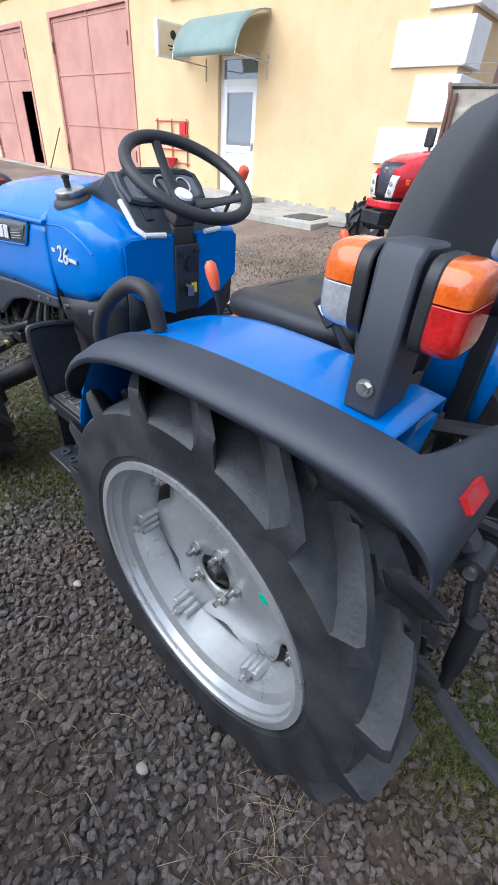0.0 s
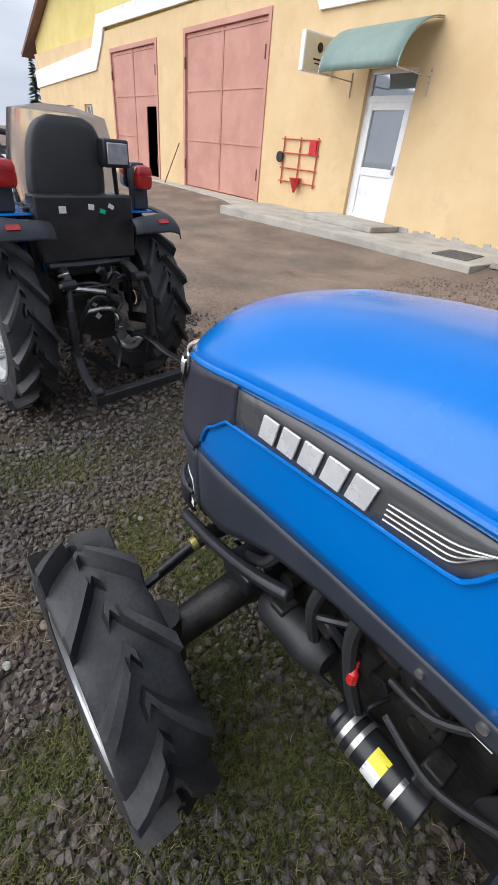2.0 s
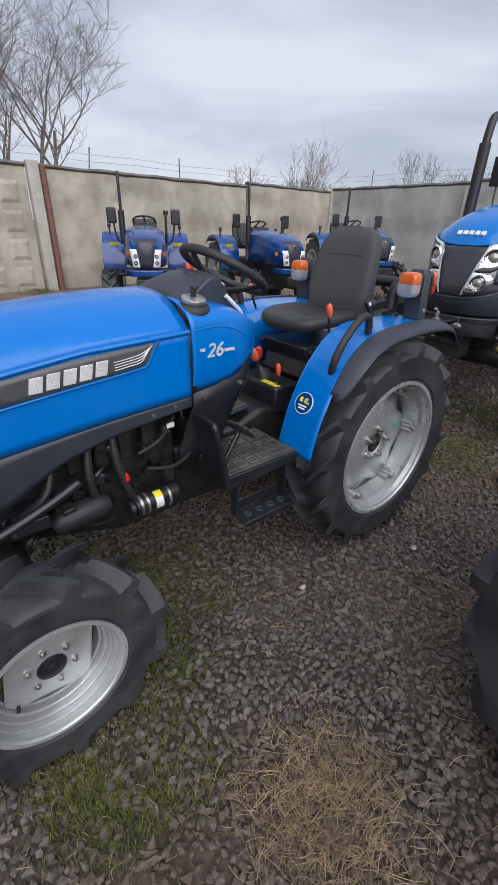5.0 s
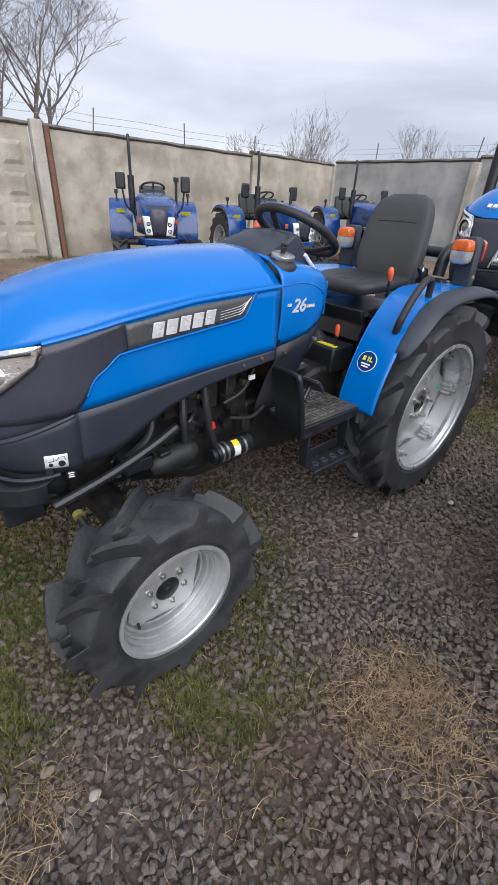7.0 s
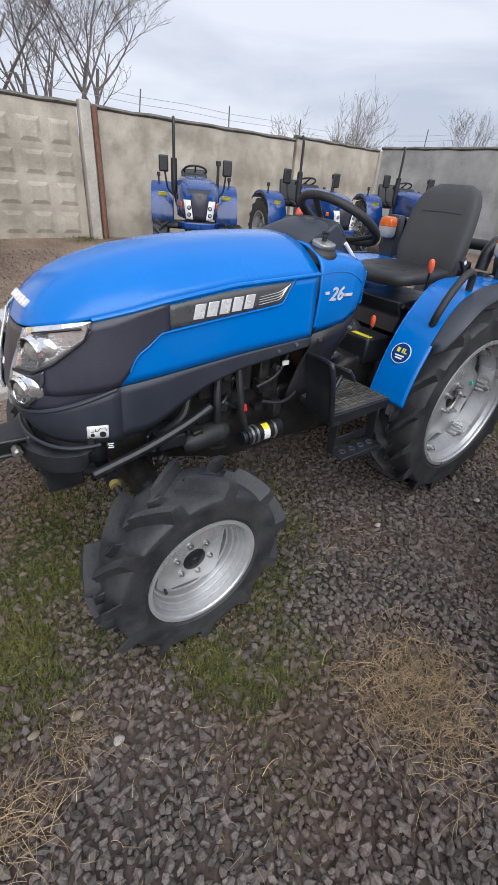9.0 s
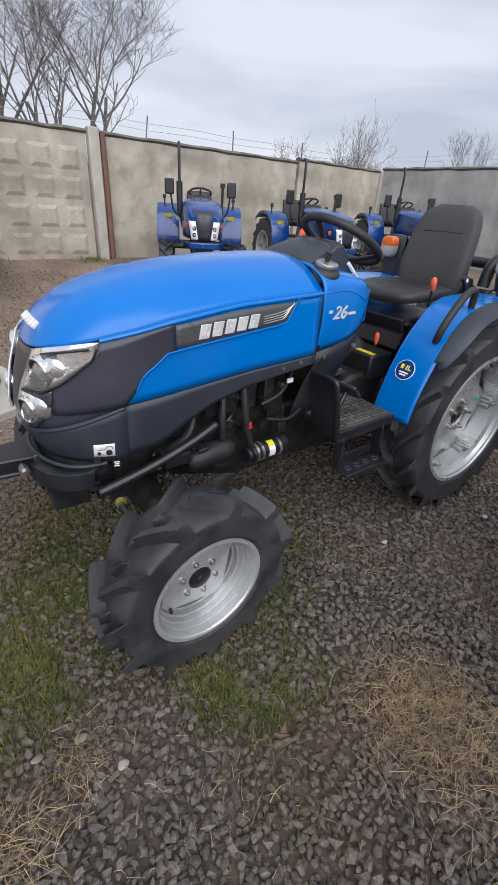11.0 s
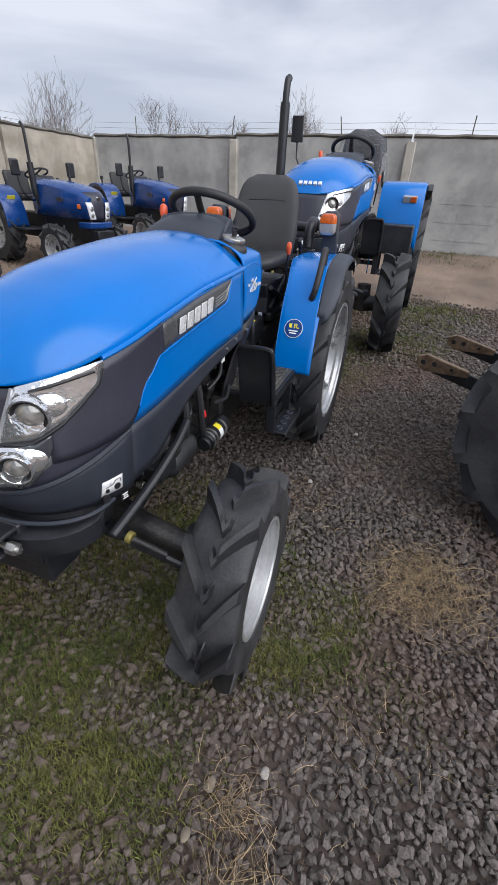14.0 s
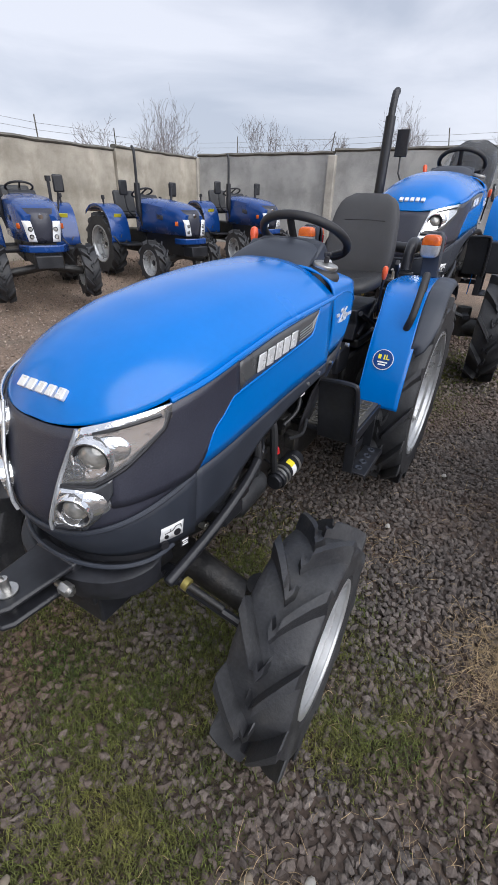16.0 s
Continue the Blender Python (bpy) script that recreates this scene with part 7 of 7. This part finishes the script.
STRAW_SPOTS = [(1.11, 1.19, 0.17, 1300, 0.09), (1.00, 1.06, 0.12, 260, 0.09), (1.20, 1.02, 0.10, 160, 0.07), (2.21, 0.79, 0.08, 220, 0.08), (2.03, 0.69, 0.06, 150, 0.07), (-0.35, 0.60, 0.18, 130, 0.10), (2.30, -0.20, 0.16, 110, 0.10),
               (1.45, 0.60, 0.14, 90, 0.06), (0.75, 0.62, 0.15, 110, 0.07), (0.25, 0.95, 0.25, 130, 0.08), (1.75, 0.95, 0.18, 90, 0.06), (0.9, 0.2, 0.25, 110, 0.06), (0.5, 1.3, 0.25, 130, 0.08), (-1.8, 0.9, 0.6, 150, 0.10)]


def greenness(x, y):
    g = max(a * math.exp(-((x - u) ** 2 + (y - v) ** 2) / (r * r)) for u, v, r, a in GREEN_SPOTS)
    return max(0.0, g * (0.62 + 1.3 * noise.noise((x * 3.4, y * 3.4, 7)) + 0.5 * noise.noise((x * 11, y * 11, 2))))


def from_arrays(name, verts, faces, material, label, category):
    me = bpy.data.meshes.new(name)
    me.from_pydata(verts, [], faces)
    me.materials.append(material)
    me.update()
    return tagged(new(name, me), label, category, kind="stuff")


def stone_shapes(count, rng):
    """Angular lumps: a cut, squashed ball of twelve corners."""
    bm = B()
    bmesh.ops.create_icosphere(bm, subdivisions=1, radius=1)
    base = np.array([v.co[:] for v in bm.verts])
    tris = np.array([[v.index for v in f.verts] for f in bm.faces])
    bm.free()
    out = []
    for _ in range(count):
        v = base * rng.uniform(0.72, 1.18, (len(base), 1)) * np.array([rng.uniform(0.8, 1.35), rng.uniform(0.7, 1.05), rng.uniform(0.50, 0.85)])
        for _ in range(5):
            n = rng.normal(size=3)
            n /= np.linalg.norm(n)
            d = v @ n
            lim = rng.uniform(0.42, 0.64)
            v = v - np.outer(np.maximum(0, d - lim), n)
        out.append(v)
    return out, tris


def scatter_stones(name, x0, x1, y0, y1, gap, size, skip, seed, label, material=STONE):
    rng = np.random.default_rng(seed)
    shapes, tris = stone_shapes(14, rng)
    verts, faces, base = [], [], 0
    row = 0
    y = y0
    while y < y1:
        x = x0 + (gap / 2 if row % 2 else 0)
        while x < x1:
            px, py = x + rng.uniform(-0.5, 0.5) * gap, y + rng.uniform(-0.5, 0.5) * gap
            x += gap
            if skip(px, py) or gap > 0.06 and rng.random() < 0.25:
                continue
            g = greenness(px, py) if abs(px) < 5 else 0
            bare = noise.noise((px * 1.7, py * 1.7, 11))
            if rng.random() < g * 0.5 or bare < -0.5 and rng.random() < 0.25:
                continue
            s = size * rng.choice([0.62, 0.8, 0.95, 1.1, 1.3], p=[0.2, 0.27, 0.27, 0.18, 0.08])
            a, t1, t2 = rng.uniform(0, 6.283), rng.normal(0, 0.35), rng.normal(0, 0.35)
            m = np.array((Matrix.Rotation(a, 3, "Z") @ Matrix.Rotation(t1, 3, "X") @ Matrix.Rotation(t2, 3, "Y")))
            v = shapes[rng.integers(len(shapes))] @ m.T * s
            z = ground_z(px, py) + 0.36 * s + rng.uniform(-0.006, 0.006) - 0.006
            verts.append(v + np.array([px, py, z]))
            faces.append(tris + base)
            base += len(v)
        y += gap * 0.87
        row += 1
    return from_arrays(name, np.concatenate(verts).tolist(), np.concatenate(faces).tolist(), material, label, "gravel")


def mud(x, y):
    """Bare trodden mud under the tractor, with few stones."""
    e = ((x - 0.75) / 0.55) ** 2 + ((y - 0.05) / 0.48) ** 2 + 0.5 * noise.noise((x * 6, y * 6, 5))
    return e < 1 and noise.noise((x * 40, y * 40, 1)) < -0.3


def thin(x, y):
    """Where the gravel runs out into dirt, along an uneven edge."""
    n = 0.45 * noise.noise((x * 1.6, y * 1.6, 4)) + 0.35 * noise.noise((x * 9, y * 9, 8))
    return y < ramp(x, (-4, -2.3), (-1.5, -1.9), (1, -1.2)) + n or x > 4.9 + n or x < -4.7 + n or y > 2.4 + n


# Brown soil sheet; its dark colour paints the shade in the stone gaps.
BED = mat("gap_shade_gravel_bed", (0.046, 0.034, 0.028), (0.095, 0.070, 0.056), rough=0.85, scale=1.4, fine=75, bump=1.0, vary=0.4, stain=((0.060, 0.034, 0.024), 1.6, 0.48, 0.75))
bm = B()
cells = {}
seen, todo = {(65, 36)}, [(65, 36)]
while todo:
    i, j = todo.pop()
    for cell in ((i + 1, j), (i - 1, j), (i, j + 1), (i, j - 1)):
        x, y = -5.1 + cell[0] * 0.08, -2.6 + cell[1] * 0.08
        if cell in seen or not (0 <= cell[0] < 130 and 0 <= cell[1] < 68) or thin(x, y) or 1.6 < x < 2.65 and -2.8 < y < -1.5:
            continue
        seen.add(cell)
        todo.append(cell)
for i, j in sorted(seen):
    quad = []
    for di, dj in ((0, 0), (1, 0), (1, 1), (0, 1)):
        key = (i + di, j + dj)
        if key not in cells:
            u, v = -5.1 + key[0] * 0.08, -2.6 + key[1] * 0.08
            n = 0.012 * noise.noise((u * 1.3, v * 1.3, 0)) + 0.006 * noise.noise((u * 4, v * 4, 3))
            cells[key] = bm.verts.new((u, v, ground_z(u, v) + n * 0.5 - 0.0075))
        quad.append(cells[key])
    bm.faces.new(quad)
tagged(part("gravel_bed", bm, BED), "brown soil bed under the gravel, darkened for shade between stones", "ground", kind="structure")

NEAR = (-1.4, 3.1, -0.75, 2.15)
scatter_stones("gravel", *NEAR, 0.0205, 0.0166, mud, 1, "angular crushed grey gravel, closely packed")
scatter_stones("gravel", -5.2, 5.4, -2.7, 2.9, 0.041, 0.023, lambda x, y: thin(x, y) or NEAR[0] < x < NEAR[1] and NEAR[2] < y < NEAR[3] or 1.6 < x < 2.6 and -2.75 < y < -1.58, 2, "angular crushed grey gravel trodden into the soil")


scatter_stones("gravel", -6.4, 4.6, -6.2, -1.3, 0.062, 0.0155, lambda x, y: 1.6 < x < 2.6 and -2.75 < y < -1.58 or x > 4 and y < -5.3, 3, "loose grey stones scattered on brown dirt", DIRTSTONE)


def scatter_grass(seed):
    rng = np.random.default_rng(seed)
    verts, faces = [], []
    for u, v, r, a in GREEN_SPOTS:
        near = abs(u) < 3.2 and abs(v) < 2
        n = int(a * r * r * (125000 if near else 9000))
        wide = 0.0013 if near else 0.004
        for _ in range(n):
            x, y = u + rng.normal(0, r * 0.62), v + rng.normal(0, r * 0.62)
            if rng.random() > 0.15 + greenness(x, y) * 1.3:
                continue
            h = rng.uniform(0.012, 0.030) * (1 if near else 1.8)
            t = rng.uniform(0, 6.283)
            d = np.array([math.cos(t), math.sin(t), 0])
            w = np.array([-d[1], d[0], 0]) * wide
            o = np.array([x, y, ground_z(x, y) - 0.004])
            lean = rng.uniform(0.2, 1.1) * h
            p1 = o + d * lean * 0.35 + np.array([0, 0, h * 0.6])
            p2 = o + d * lean + np.array([0, 0, h * rng.uniform(0.7, 1.0)])
            i = len(verts)
            verts += [tuple(o - w), tuple(o + w), tuple(p1 + w * 0.8), tuple(p1 - w * 0.8), tuple(p2)]
            faces += [(i, i + 1, i + 2, i + 3), (i + 3, i + 2, i + 4)]
    return from_arrays("grass", verts, faces, GRASS, "short green grass growing through the gravel", "grass")


def scatter_straw(seed):
    rng = np.random.default_rng(seed)
    verts, faces = [], []
    spots = STRAW_SPOTS + [(x, y, 0.4, 24, 0.035) for x in np.arange(-1, 3, 0.5) for y in np.arange(-0.4, 2, 0.5)]
    for u, v, r, n, length in spots:
        main = rng.uniform(0, 6.283)
        for _ in range(int(n)):
            x, y = u + rng.normal(0, r * 0.7), v + rng.normal(0, r * 0.7)
            t = main + rng.normal(0, 0.9) if rng.random() < 0.6 else rng.uniform(0, 6.283)
            L = length * rng.uniform(0.3, 1.25)
            bend = rng.normal(0, 0.75)
            z0 = ground_z(x, y) + rng.uniform(0.012, 0.026)
            arch = rng.uniform(0, 0.020)
            w = rng.uniform(0.0004, 0.0009)
            i = len(verts)
            p = np.array([x, y])
            for k in range(6):
                f = k / 5
                ang = t + bend * (f - 0.3)
                d = np.array([math.cos(ang), math.sin(ang)])
                s = np.array([-d[1], d[0]]) * w * (1 - 0.7 * f)
                z = z0 + arch * math.sin(math.pi * f)
                verts += [(p[0] - s[0], p[1] - s[1], z), (p[0] + s[0], p[1] + s[1], z + 0.0006)]
                p = p + d * L / 5
            for k in range(5):
                a = i + 2 * k
                faces.append((a, a + 1, a + 3, a + 2))
    return from_arrays("dry_grass", verts, faces, STRAW, "dry yellow straw and dead grass lying on the gravel", "dry grass")


scatter_grass(5)
scatter_straw(6)

PALE = mat("pale_stone", (0.30, 0.29, 0.27), (0.42, 0.40, 0.37), rough=0.8, scale=20, vary=0.1)
BEIGE = mat("beige_stone", (0.17, 0.145, 0.11), (0.24, 0.20, 0.155), rough=0.85, scale=20, vary=0.15)
for x, y, r, mt, lab in ((0.575, 0.563, 0.014, PALE, "small white stone lying on the gravel"), (2.006, 0.633, 0.017, BEIGE, "beige flat stone lying in the gravel"), (2.30, 0.16, 0.013, BEIGE, "beige flat stone lying in the gravel"),
                         (1.93, 0.76, 0.014, PALE, "pale grey stone lying in the gravel"), (2.12, 0.62, 0.013, BEIGE, "beige flat stone lying in the gravel"), (-0.05, 0.72, 0.015, PALE, "small white stone lying on the gravel")):
    bm = B()
    bmesh.ops.create_icosphere(bm, subdivisions=2, radius=r)
    for v in bm.verts:
        v.co = Vector((v.co.x * 1.2, v.co.y * 0.9, v.co.z * 0.5)) * (1 + 0.25 * noise.noise(v.co * 60 + Vector((x, y, 0)) * 9))
        v.co += Vector((x, y, ground_z(x, y) + 0.016))
    tagged(part("stone", bm, mt), lab, "stone", "loose pale stones")
